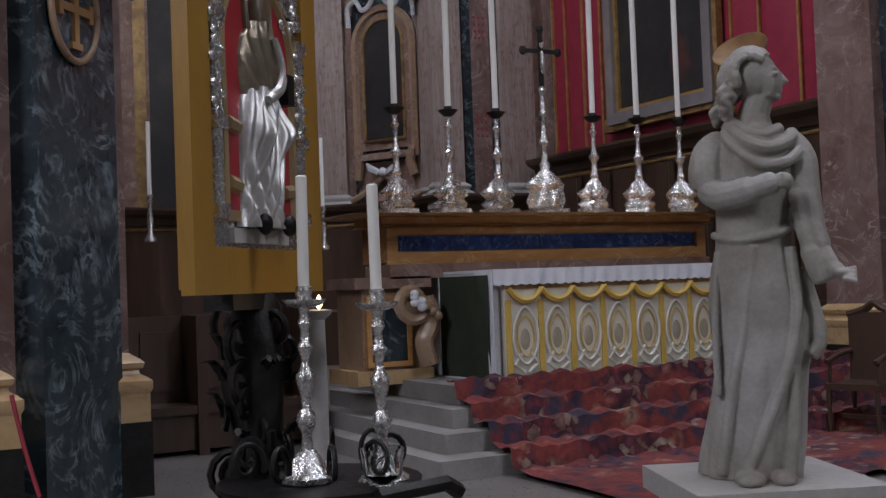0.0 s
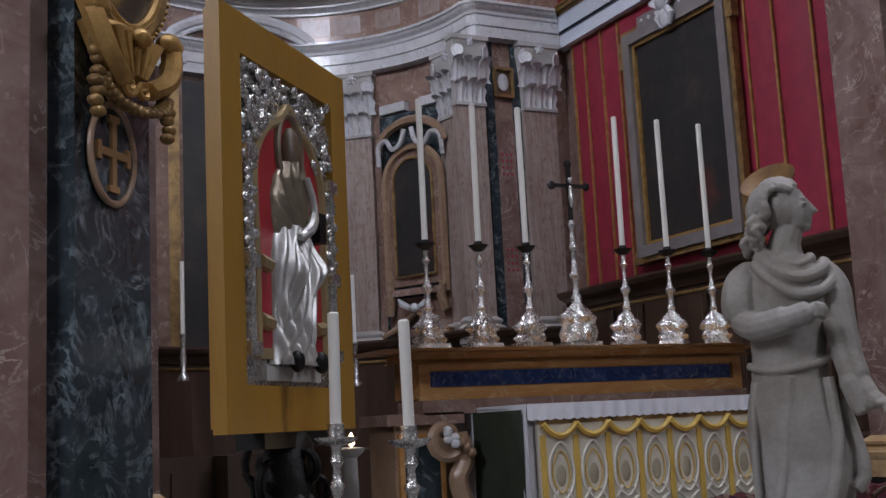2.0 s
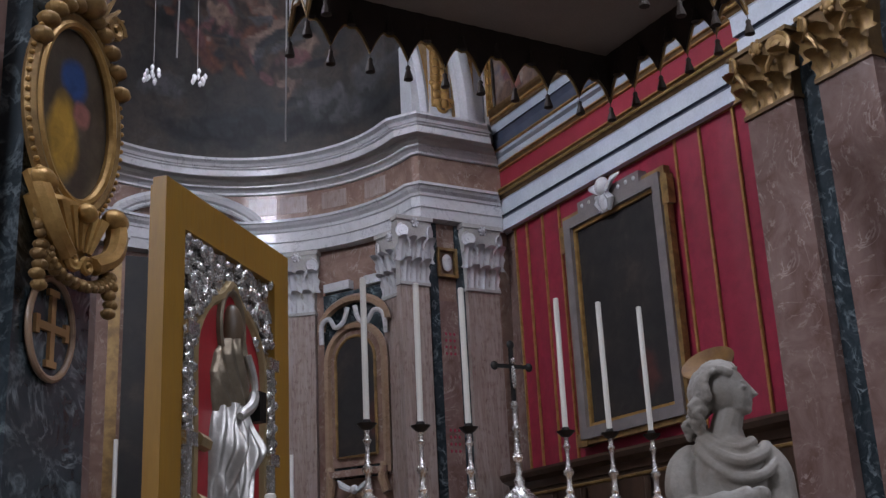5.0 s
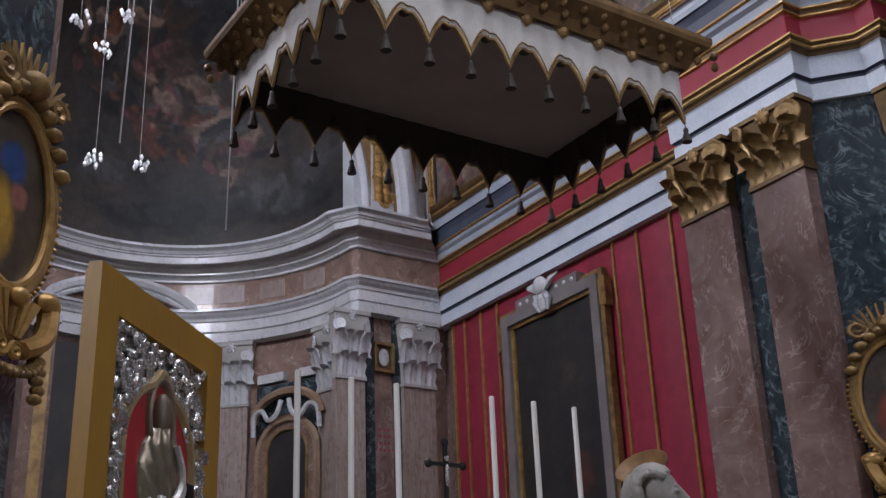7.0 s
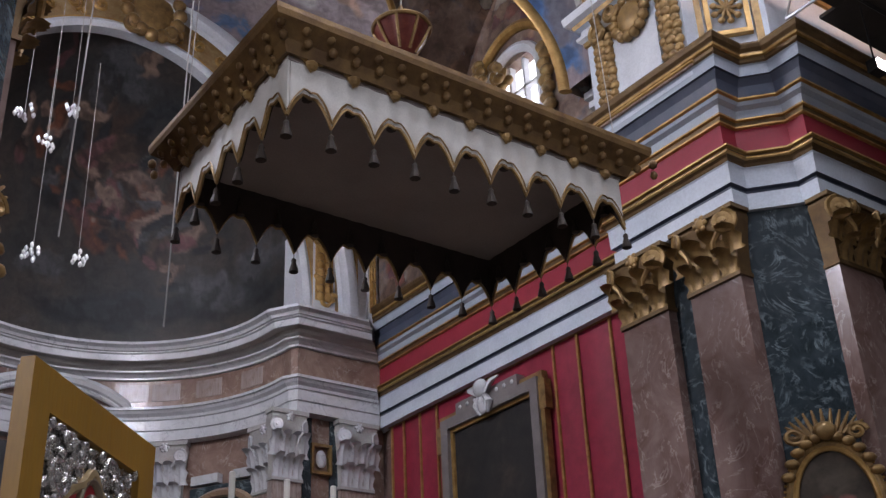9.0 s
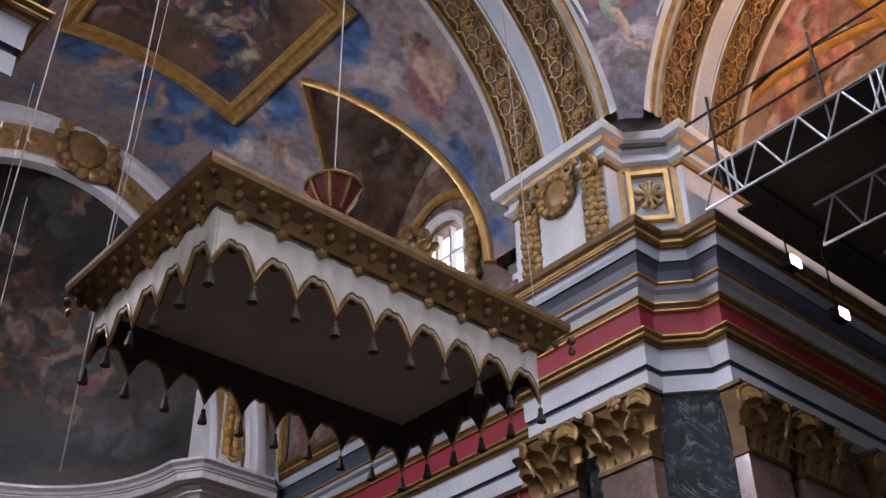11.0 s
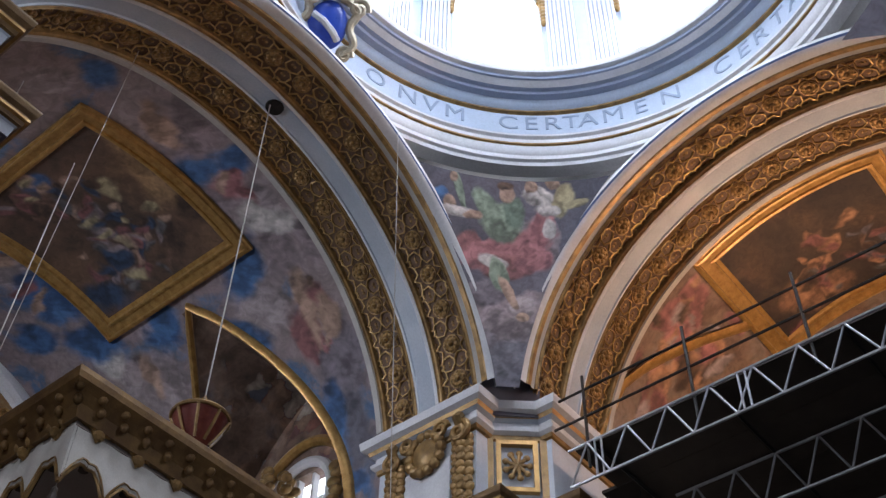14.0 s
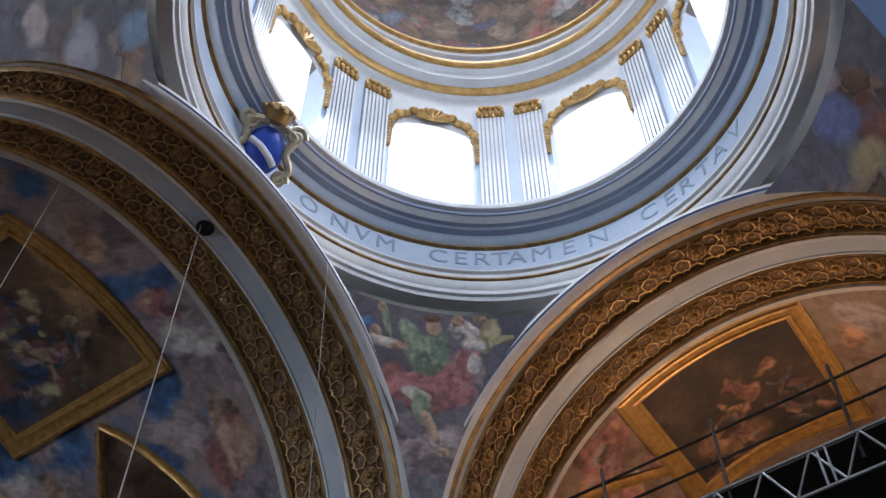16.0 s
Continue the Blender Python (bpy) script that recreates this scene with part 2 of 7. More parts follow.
BLACK = mottled("black_iron", (0.012, 0.011, 0.011), (0.03, 0.028, 0.026), 0.45, 0.6, 6, 50, 0.3)
DARK = mottled("dark_canvas", (0.012, 0.011, 0.010), (0.03, 0.025, 0.02), 0.5, 0.0, 1.5, 20, 0.1)
WAX = material("wax", (0.78, 0.76, 0.70), 0.4)
OCHRE = mottled("ochre_wood", (0.36, 0.19, 0.025), (0.30, 0.145, 0.015), 0.42, 0.0, 1.5, 40, 0.15, (1, 1, 0.2))
RED = mottled("red_damask", (0.33, 0.022, 0.05), (0.23, 0.012, 0.034), 0.5, 0.0, 3.5, 40, 0.25)
REDFLAT = mottled("red_frieze", (0.32, 0.02, 0.04), (0.26, 0.014, 0.03), 0.6, 0.0, 2, 30, 0.15)
CREAM = mottled("cream_silk", (0.62, 0.58, 0.50), (0.5, 0.46, 0.38), 0.5, 0.0, 3, 60, 0.2)
LINEN = mottled("white_linen", (0.76, 0.77, 0.80), (0.66, 0.67, 0.71), 0.7, 0.0, 5, 90, 0.2)
GREENCLOTH = mottled("dark_green_cloth", (0.02, 0.03, 0.016), (0.035, 0.045, 0.025), 0.85, 0.0, 4, 80, 0.3)
GLASS_GLOW = material("daylight_pane", (0.9, 0.95, 1.0), 0.5)
_b = GLASS_GLOW.node_tree.nodes["Principled BSDF"]
_b.inputs["Emission Color"].default_value = (0.93, 0.97, 1.0, 1)
_b.inputs["Emission Strength"].default_value = 2.2

# ---- mesh builder ----


class Shape:
    """Collects vertices and faces of one mesh."""

    def __init__(self):
        self.v, self.f = [], []

    def add(self, v, f, m=None):
        o = len(self.v)
        self.v += [tuple(m @ Vector(p)) for p in v] if m is not None else [tuple(p) for p in v]
        self.f += [tuple(i + o for i in q) for q in f]
        return self

    def box(self, x0, x1, y0, y1, z0, z1, m=None):
        v = [(x, y, z) for z in (z0, z1) for x, y in ((x0, y0), (x1, y0), (x1, y1), (x0, y1))]
        return self.add(v, [(3, 2, 1, 0), (4, 5, 6, 7), (0, 1, 5, 4), (1, 2, 6, 5), (2, 3, 7, 6), (3, 0, 4, 7)], m)

    def grid(self, fn, nu, nv, m=None, keep=None):
        v = [fn(i / nu, j / nv) for i in range(nu + 1) for j in range(nv + 1)]
        f = []
        for i in range(nu):
            for j in range(nv):
                a = i * (nv + 1) + j
                if keep is None or keep((i + 0.5) / nu, (j + 0.5) / nv):
                    f.append((a, a + nv + 1, a + nv + 2, a + 1))
        return self.add(v, f, m)

    def lathe(self, prof, n=16, m=None, wave=None):
        v, f = [], []
        for r, z in prof:
            for k in range(n):
                a = 2 * math.pi * k / n
                q = r * (1 + (wave(a, z) if wave else 0))
                v.append((q * math.cos(a), q * math.sin(a), z))
        for i in range(len(prof) - 1):
            for k in range(n):
                f.append((i * n + k, i * n + (k + 1) % n, (i + 1) * n + (k + 1) % n, (i + 1) * n + k))
        f.append(tuple(range(n))[::-1])
        f.append(tuple((len(prof) - 1) * n + k for k in range(n)))
        return self.add(v, f, m)

    def ball(self, c, r, n=10, m=None):
        r = (r, r, r) if isinstance(r, (int, float)) else r
        prof = [(max(math.sin(math.pi * i / n), 0.001), -math.cos(math.pi * i / n)) for i in range(n + 1)]
        t = Matrix.Translation(c) @ Matrix.Diagonal((*r, 1))
        return self.lathe(prof, max(n, 8), t if m is None else m @ t)

    def tube(self, pts, r, n=8, m=None, flat=1.0):
        pts = [Vector(p) for p in pts]
        rs = r if isinstance(r, (list, tuple)) else [r] * len(pts)
        v, f = [], []
        side = None
        for i, p in enumerate(pts):
            d = (pts[min(i + 1, len(pts) - 1)] - pts[max(i - 1, 0)]).normalized()
            if side is None:
                side = d.orthogonal().normalized()
            side = (side - d * side.dot(d)).normalized()
            up = d.cross(side)
            for k in range(n):
                a = 2 * math.pi * k / n
                v.append(p + rs[i] * (math.cos(a) * side + flat * math.sin(a) * up))
        for i in range(len(pts) - 1):
            for k in range(n):
                f.append((i * n + k, i * n + (k + 1) % n, (i + 1) * n + (k + 1) % n, (i + 1) * n + k))
        f.append(tuple(range(n))[::-1])
        f.append(tuple((len(pts) - 1) * n + k for k in range(n)))
        return self.add(v, f, m)

    def sweep(self, path, prof, i0=0, i1=None, closed=False):
        """Profile (out, z) along a plan path; out is to the left of the way."""
        n = len(path)
        offs = []
        for i in range(n):
            p = Vector(path[i])
            a = path[i - 1] if (i > 0 or closed) else None
            b = path[(i + 1) % n] if (i < n - 1 or closed) else None
            ds = []
            if a is not None:
                ds.append((p - Vector(a)).normalized())
            if b is not None:
                ds.append((Vector(b) - p).normalized())
            ns = [Vector((-d.y, d.x)) for d in ds]
            s = sum(ns, Vector((0, 0)))
            s.normalize()
            offs.append(s / max(s.dot(ns[0]), 0.3))
        i1 = (n if closed else n - 1) if i1 is None else i1
        idx = [i % n for i in range(i0, i1 + 1)]
        v = [(path[i][0] + offs[i].x * o, path[i][1] + offs[i].y * o, z) for i in idx for o, z in prof]
        k = len(prof)
        f = [(i * k + j, (i + 1) * k + j, (i + 1) * k + j + 1, i * k + j + 1) for i in range(len(idx) - 1) for j in range(k - 1)]
        return self.add(v, f)

    def prism(self, poly, y0, y1, m=None):
        """Outline in x, z pushed from y0 to y1."""
        k = len(poly)
        v = [(x, y0, z) for x, z in poly] + [(x, y1, z) for x, z in poly]
        f = [tuple(range(k)), tuple(range(2 * k - 1, k - 1, -1))]
        f += [(i, i + k, (i + 1) % k + k, (i + 1) % k) for i in range(k)]
        return self.add(v, f, m)

    def made(self, name, mat, parent=None, label="", category="", group="", kind="", smooth=False, at=None):
        me = bpy.data.meshes.new(name)
        me.from_pydata(self.v, [], self.f)
        me.materials.append(mat)
        bm = bmesh.new()
        bm.from_mesh(me)
        bmesh.ops.recalc_face_normals(bm, faces=bm.faces)
        bm.to_mesh(me)
        bm.free()
        if smooth:
            me.shade_smooth()
            for e in me.edges:
                e.use_edge_sharp = False
            me.set_sharp_from_angle(angle=radians(42))
        ob = new(name, me)
        if parent is not None:
            ob.parent = parent
        if at is not None:
            ob.matrix_basis = at
        return tagged(ob, label, category, group, kind)


def thing(name, label, category, group="", kind="", at=None):
    ob = new(name)
    ob.empty_display_size = 0.2
    if at is not None:
        ob.matrix_basis = at
    return tagged(ob, label, category, group, kind)


def shared(name, ob, parent, at):
    """Another object on the same mesh, as a part of parent."""
    o = new(name, ob.data)
    o.parent = parent
    o.matrix_basis = at
    return o


def arc(cx, cy, r, a0, a1, n):
    return [(cx + r * math.cos(radians(a0 + (a1 - a0) * i / n)), cy + r * math.sin(radians(a0 + (a1 - a0) * i / n))) for i in range(n + 1)]


def smooth_path(pts, n=6):
    """A smooth line through the points."""
    pts = [Vector(p) for p in pts]
    out = []
    for i in range(len(pts) - 1):
        p0, p1, p2, p3 = pts[max(i - 1, 0)], pts[i], pts[i + 1], pts[min(i + 2, len(pts) - 1)]
        for k in range(n):
            t = k / n
            out.append(0.5 * (2 * p1 + (p2 - p0) * t + (2 * p0 - 5 * p1 + 4 * p2 - p3) * t * t + (3 * p1 - p0 - 3 * p2 + p3) * t ** 3))
    return out + [pts[-1]]


def spiral(c, r0, r1, turns, start=0.0, n=26, hand=1):
    """Points of a flat spiral in x, z."""
    return [(c[0] + (r0 + (r1 - r0) * i / n) * math.cos(start + hand * 2 * math.pi * turns * i / n), c[1],
             c[2] + (r0 + (r1 - r0) * i / n) * math.sin(start + hand * 2 * math.pi * turns * i / n)) for i in range(n + 1)]

# ---- the place: walls and entablature ----
RIGHT = [(24, 8.10), (12.77, 8.10), (12.77, 8.40), (12.27, 8.97), (11.95, 8.97), (11.95, 11.38), (13.0, 11.38), (13.0, 19.9)]
APSE = [(10.95, 19.9)] + arc(XC, 19.9, 4.15, 2, 178, 36) + [(2.47, 19.9)]
LEFT = [(2 * XC - 13.0, 19.9), (2 * XC - 13.0, 11.6), (2.25, 11.6), (2.25, 8.85), (1.95, 8.85), (1.50, 8.30), (1.50, 7.95), (-10, 7.95)]
WALL_LEFT = [(2 * XC - 13.0, 19.9), (2 * XC - 13.0, 11.64), (1.97, 11.64), (1.97, 9.13), (1.19, 8.25), (-10, 8.25)]
PLAN = RIGHT + APSE + LEFT
NR, NA = len(RIGHT) - 1, len(RIGHT) + len(APSE)
SPANS = {"right": (0, NR), "apse": (NR, NA), "left": (NA, len(PLAN) - 1)}
WALL_PLAN = RIGHT + APSE + WALL_LEFT
for side, (i0, i1) in SPANS.items():
    Shape().sweep(WALL_PLAN, [(-0.2, 0), (-0.2, 11.6), (-0.8, 11.6), (-0.8, 0)], i0, min(i1, len(WALL_PLAN) - 1)).made(
        "wall_" + side, BROWNM if side == "apse" else PINK, None, "polished marble wall of the choir", "wall", "", "structure")
CORNICE = [
    ("architrave", PALEWALL, [(-0.2, 9.37), (0.02, 9.38), (0.02, 9.64)]),
    ("fillet", NAVY, [(0.02, 9.64), (-0.01, 9.65), (-0.01, 9.70), (0.05, 9.72)]),
    ("architrave", PALEWALL, [(0.05, 9.72), (0.06, 10.03), (0.08, 10.05)]),
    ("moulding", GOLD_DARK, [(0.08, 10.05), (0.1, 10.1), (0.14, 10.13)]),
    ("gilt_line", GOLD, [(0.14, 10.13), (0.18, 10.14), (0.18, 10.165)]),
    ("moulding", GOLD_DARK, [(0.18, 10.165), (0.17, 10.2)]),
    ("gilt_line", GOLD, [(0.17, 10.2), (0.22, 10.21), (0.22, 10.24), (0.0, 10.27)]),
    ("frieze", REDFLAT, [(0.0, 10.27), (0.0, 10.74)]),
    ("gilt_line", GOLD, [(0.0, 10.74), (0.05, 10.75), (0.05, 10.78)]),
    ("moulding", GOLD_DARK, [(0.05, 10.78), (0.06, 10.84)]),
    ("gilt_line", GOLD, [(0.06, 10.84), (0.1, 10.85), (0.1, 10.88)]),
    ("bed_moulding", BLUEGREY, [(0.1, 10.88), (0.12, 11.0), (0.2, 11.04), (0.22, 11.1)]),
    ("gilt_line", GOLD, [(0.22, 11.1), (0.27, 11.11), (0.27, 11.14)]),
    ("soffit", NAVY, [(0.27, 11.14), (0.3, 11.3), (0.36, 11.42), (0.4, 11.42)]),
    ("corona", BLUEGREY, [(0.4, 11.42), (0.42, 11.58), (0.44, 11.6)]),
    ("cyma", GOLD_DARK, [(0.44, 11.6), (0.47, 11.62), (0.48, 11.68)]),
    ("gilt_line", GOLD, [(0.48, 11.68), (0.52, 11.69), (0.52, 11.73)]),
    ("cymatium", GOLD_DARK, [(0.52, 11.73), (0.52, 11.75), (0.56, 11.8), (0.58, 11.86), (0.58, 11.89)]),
    ("ledge", PALE, [(0.58, 11.89), (-0.8, 11.92)]),
]
# the apse carries the same order in white marble, with finer steps
APSE_CORNICE = [
    ("architrave", WMARBLE, [(-0.2, 9.42), (0.03, 9.44), (0.03, 9.66)]),
    ("architrave", WMARBLE, [(0.03, 9.66), (0.06, 9.68), (0.06, 9.9), (0.09, 9.92)]),
    ("moulding", WMARBLE, [(0.09, 9.92), (0.1, 9.98), (0.17, 10.04), (0.2, 10.1), (0.24, 10.11), (0.24, 10.17), (0.0, 10.2)]),
    ("frieze", BROWNM, [(0.0, 10.2), (0.0, 10.86)]),
    ("bed_moulding", WMARBLE, [(0.0, 10.86), (0.06, 10.87), (0.06, 10.92), (0.12, 10.97), (0.2, 11.0), (0.2, 11.04)]),
    ("soffit", PALE, [(0.2, 11.04), (0.3, 11.08), (0.34, 11.14), (0.5, 11.15)]),
    ("corona", WMARBLE, [(0.5, 11.15), (0.52, 11.16), (0.52, 11.3), (0.56, 11.32), (0.56, 11.35)]),
    ("cymatium", WMARBLE, [(0.56, 11.35), (0.6, 11.36), (0.63, 11.42), (0.72, 11.47), (0.72, 11.53)]),
    ("ledge", PALE, [(0.72, 11.53), (-0.8, 11.6)]),
]
for side, (i0, i1) in SPANS.items():
    ent = thing("entablature", "moulded entablature with red frieze and gilt lines" if side != "apse" else "white marble entablature with brown marble frieze",
                "entablature", "", "structure")
    for nm, mt, prof in (APSE_CORNICE if side == "apse" else CORNICE):
        Shape().sweep(PLAN, prof, i0, i1).made(nm, mt, ent)

floor = Shape().box(-12, 26, -18, 26, -0.3, 0).made("floor", mottled("floor_slab", (0.22, 0.20, 0.185), (0.13, 0.12, 0.11), 0.3, 0, 1.0, 20, 0.05),
                                                   None, "pale worn marble floor", "floor", "", "structure")
shell = thing("wall_shell", "plain outer walls closing the church", "wall", "", "structure")
Shape().box(-10.3, -10, -17, 7.9, 0, 26).made("wall_arm", PALE, shell)
Shape().box(-10.3, 26, -17.3, -17, 0, 26).made("wall_nave", PALE, shell)
Shape().box(25.7, 26, -17, 8.5, 0, 26).made("wall_transept", PALE, shell)
Shape().box(-10, 0.9, 8.5, 8.8, 11.5, 26).made("wall_upper", PALE, shell)
Shape().box(13.6, 26, 8.5, 8.8, 11.5, 26).made("wall_upper_right", PALE, shell)


# ---- pilasters ----
def leaf(shape, x, y, z, w, h, curl, m=None):
    def fn(u, v):
        s = (v - 0.5) * w * (1 - 0.45 * u ** 3) * (1 + 0.24 * math.cos(16 * u))
        bend = curl * u ** 2.6
        drop = 0.22 * h * max(u - 0.72, 0) / 0.28
        return (x + s, y - bend - 0.012 * math.cos(v * 12) - 0.03 * h * (1 - abs(v - 0.5) * 2), z + h * u - drop)
    shape.grid(fn, 7, 6, m)


def capital(parent, w, h, d, z, mat):
    cap = Shape()
    bell = lambda t: 0.0 + 0.12 * w * t ** 2
    def bfn(u, v):
        e = bell(u)
        x0_, x1_, y0_ = -w / 2 - e, w / 2 + e, -d - e
        pts = ((x0_, 0), (x0_, y0_), (x1_, y0_), (x1_, 0))
        return (*pts[round(v * 3)], z + h * 0.87 * u)
    cap.grid(bfn, 8, 3)
    cap.box(-w / 2 - 0.03, w / 2 + 0.03, -d - 0.04, 0, z - 0.06, z)
    for k, (zz, g) in enumerate(((0.87, 0.1), (0.93, 0.15))):
        cap.box(-w / 2 - g * w, w / 2 + g * w, -d - g * w, 0, z + h * zz, z + h * (zz + 0.065))
    # bell coloured darker than its leaves, as if in their shade
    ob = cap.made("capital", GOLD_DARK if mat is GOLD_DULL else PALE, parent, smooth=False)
    lf = Shape()
    leaf(lf, 0, 0, 0, w * 0.33, h * 0.42, 0.3 * w)
    first = lf.made("leaf", mat, ob, smooth=True, at=pose(-w * 0.34, -d - 0.02, z))
    spots = [(0, 0, 1), (w * 0.34, 0, 1), (-w * 0.17, h * 0.3, 1.05), (w * 0.17, h * 0.3, 1.05), (-w * 0.5, h * 0.3, 1.05), (w * 0.5, h * 0.3, 1.05)]
    for x, zz, s in spots:
        shared("leaf", first, ob, pose(x, -d - 0.02 - 0.12 * zz * 0.4, z + zz) @ Matrix.Diagonal((s, s, s, 1)))
    vol = Shape()
    vol.tube(spiral((0, 0, 0), 0.185 * w, 0.02, 2.2, 1.6), 0.04 * w, 6, None, 1.6)
    vol.ball((0, 0, 0), 0.045 * w, 6)
    vol.tube([(0.1 * w, 0.02, -0.16 * w), (0.2 * w, 0.06, -0.3 * w), (0.22 * w, 0.1, -0.5 * w)], [0.05 * w, 0.04 * w, 0.02 * w], 6)
    v1 = vol.made("volute", mat, ob, smooth=True, at=pose(-w * 0.47, -d - 0.17 * w, z + h * 0.74, 0, 0, -35))
    shared("volute", v1, ob, pose(w * 0.47, -d - 0.17 * w, z + h * 0.74, 0, 0, 35) @ Matrix.Diagonal((-1, 1, 1, 1)))
    fl = Shape().ball((0, -d - 0.13 * w, z + h * 0.9), (0.1 * w, 0.06 * w, 0.1 * w), 8)
    for k in range(6):
        a = k * math.pi / 3
        fl.ball((0.1 * w * math.cos(a), -d - 0.13 * w, z + h * 0.9 + 0.1 * w * math.sin(a)), (0.05 * w, 0.04 * w, 0.05 * w), 6)
    fl.made("flower", mat, ob, smooth=True)
    return ob


def pilaster(at, label, w=0.9, d=0.22, shaft=PINK, capm=GOLD_DULL, z0=1.1, z1=8.1, z2=9.42, basem=YELLOWM, plinth=BLACK, group="giant pilasters"):
    p = thing("pilaster", label, "pilaster", group, "", at)
    Shape().box(-w / 2 - 0.14, w / 2 + 0.14, -d - 0.14, 0, 0, z0 - 0.52).made("pedestal", plinth, p)
    b = Shape().box(-w / 2 - 0.13, w / 2 + 0.13, -d - 0.13, 0, z0 - 0.52, z0 - 0.3)
    prof = [(0.13, -0.3), (0.15, -0.26), (0.15, -0.2), (0.11, -0.17), (0.07, -0.15), (0.06, -0.12), (0.09, -0.1), (0.1, -0.06), (0.07, -0.03), (0.02, 0.0), (0, 0.02)]
    b.sweep([(w / 2, 0), (w / 2, -d), (-w / 2, -d), (-w / 2, 0)][::-1], [(-o, z0 + z) for o, z in prof])
    b.made("base", basem, p, smooth=True)
    Shape().box(-w / 2, w / 2, -d, 0, z0, z1).made("shaft", shaft, p)
    capital(p, w, z2 - z1, d, z1, capm)
    return p


giant = pilaster(pose(12.17, 9.52, 0, 0, 0, -90), "tall rose marble pilaster with gilt capital", 0.95, 0.24, z1=8.36, z2=9.37)
for m in (pose(12.17, 10.92, 0, 0, 0, -90), pose(13.32, 8.33, 0, 0, 0, 0), pose(14.65, 8.33, 0, 0, 0, 0), pose(16.9, 8.33, 0, 0, 0, 0),
          pose(1.762, 9.65, 0, 0, 0, 90), pose(1.762, 11.0, 0, 0, 0, 90), pose(0.44, 8.45, 0), pose(-1.05, 8.45, 0)):
    copy_thing(giant, m)
apse_p = pilaster(pose(12.4, 20.1, 0), "striped brown marble pilaster with white capital", 0.78, 0.18, STRIPED, WMARBLE, 3.6, 8.0, 9.42, PALE, WOOD, "apse pilasters")
copy_thing(apse_p, pose(10.75, 20.1, 0) @ Matrix.Diagonal((0.85, 1, 1, 1)))
for a in (49, 131, 13.5, 166.5):
    copy_thing(apse_p, pose(XC + 4.36 * math.cos(radians(a)), 19.9 + 4.36 * math.sin(radians(a)), 0, 0, 0, a - 90))

# dark marble corner faces
for s, m in (("right", pose(12.56, 8.72, 0, 0, 0, -48.7)), ("left", pose(1.579, 8.686, 0, 0, 0, 48))):
    Shape().box(-0.52, 0.52, -0.0, 0.25, 0.0, 9.4).made("corner_panel_" + s, GREEN, None, "dark green veined marble corner panel", "panel", "", "structure", at=m)


# ---- arches ----
ZS, RA = 13.44, 4.83


def polar(r, a, y, zs=ZS):
    return (r * math.cos(a), y, zs + r * math.sin(a))


def arch_strip(y0, y1, r0, r1, n=48):
    return Shape().grid(lambda u, v: polar(r0 + (r1 - r0) * v, math.pi * u, y0 + (y1 - y0) * v), n, 1)


def lathe_arch(prof, n=56, a0=0.155, a1=math.pi - 0.155):
    """Profile (radius, y) along the arch."""
    return Shape().grid(lambda u, v: polar(prof[round(v * (len(prof) - 1))][0], a0 + (a1 - a0) * u, prof[round(v * (len(prof) - 1))][1]), n, len(prof) - 1)


STRAP = mottled("gilt_strapwork", (0.50, 0.33, 0.13), (0.36, 0.22, 0.075), 0.4, 0.45, 6, 50, 0.3)
star = Shape()
tips = [((0.31 if k % 2 == 0 else 0.215) * math.cos(math.pi * k / 8), (0.31 if k % 2 == 0 else 0.215) * math.sin(math.pi * k / 8), 0.035) for k in range(17)]
star.tube(tips, 0.02, 4)
for sx in (-1, 1):
    star.tube([(sx * 0.31, 0, 0.035), (sx * 0.39, 0, 0.03)], 0.02, 4)
    star.tube([(0, sx * 0.31, 0.035), (0, sx * 0.36, 0.03)], 0.02, 4)
    for sy in (-1, 1):
        star.tube([(sx * 0.22, sy * 0.22, 0.035), (sx * 0.29, sy * 0.27, 0.035), (sx * 0.385, sy * 0.24, 0.03)], 0.018, 4)
        star.tube([(sx * 0.29, sy * 0.27, 0.035), (sx * 0.3, sy * 0.36, 0.03)], 0.018, 4)
boss = Shape()
for k in range(8):
    a = k * math.pi / 4 + 0.39
    boss.ball((0.1 * math.cos(a), 0.1 * math.sin(a), 0.02), (0.052, 0.052, 0.035), 5)
    boss.ball((0.345 * math.cos(a), 0.345 * math.sin(a), 0.0), (0.035, 0.035, 0.03), 4)
boss.ball((0, 0, 0.05), (0.05, 0.05, 0.05), 6)
boss.tube([(0.165 * math.cos(t), 0.165 * math.sin(t), 0.015) for t in [2 * math.pi * k / 16 for k in range(17)]], 0.018, 4)
coffer_mesh = boss_mesh = None


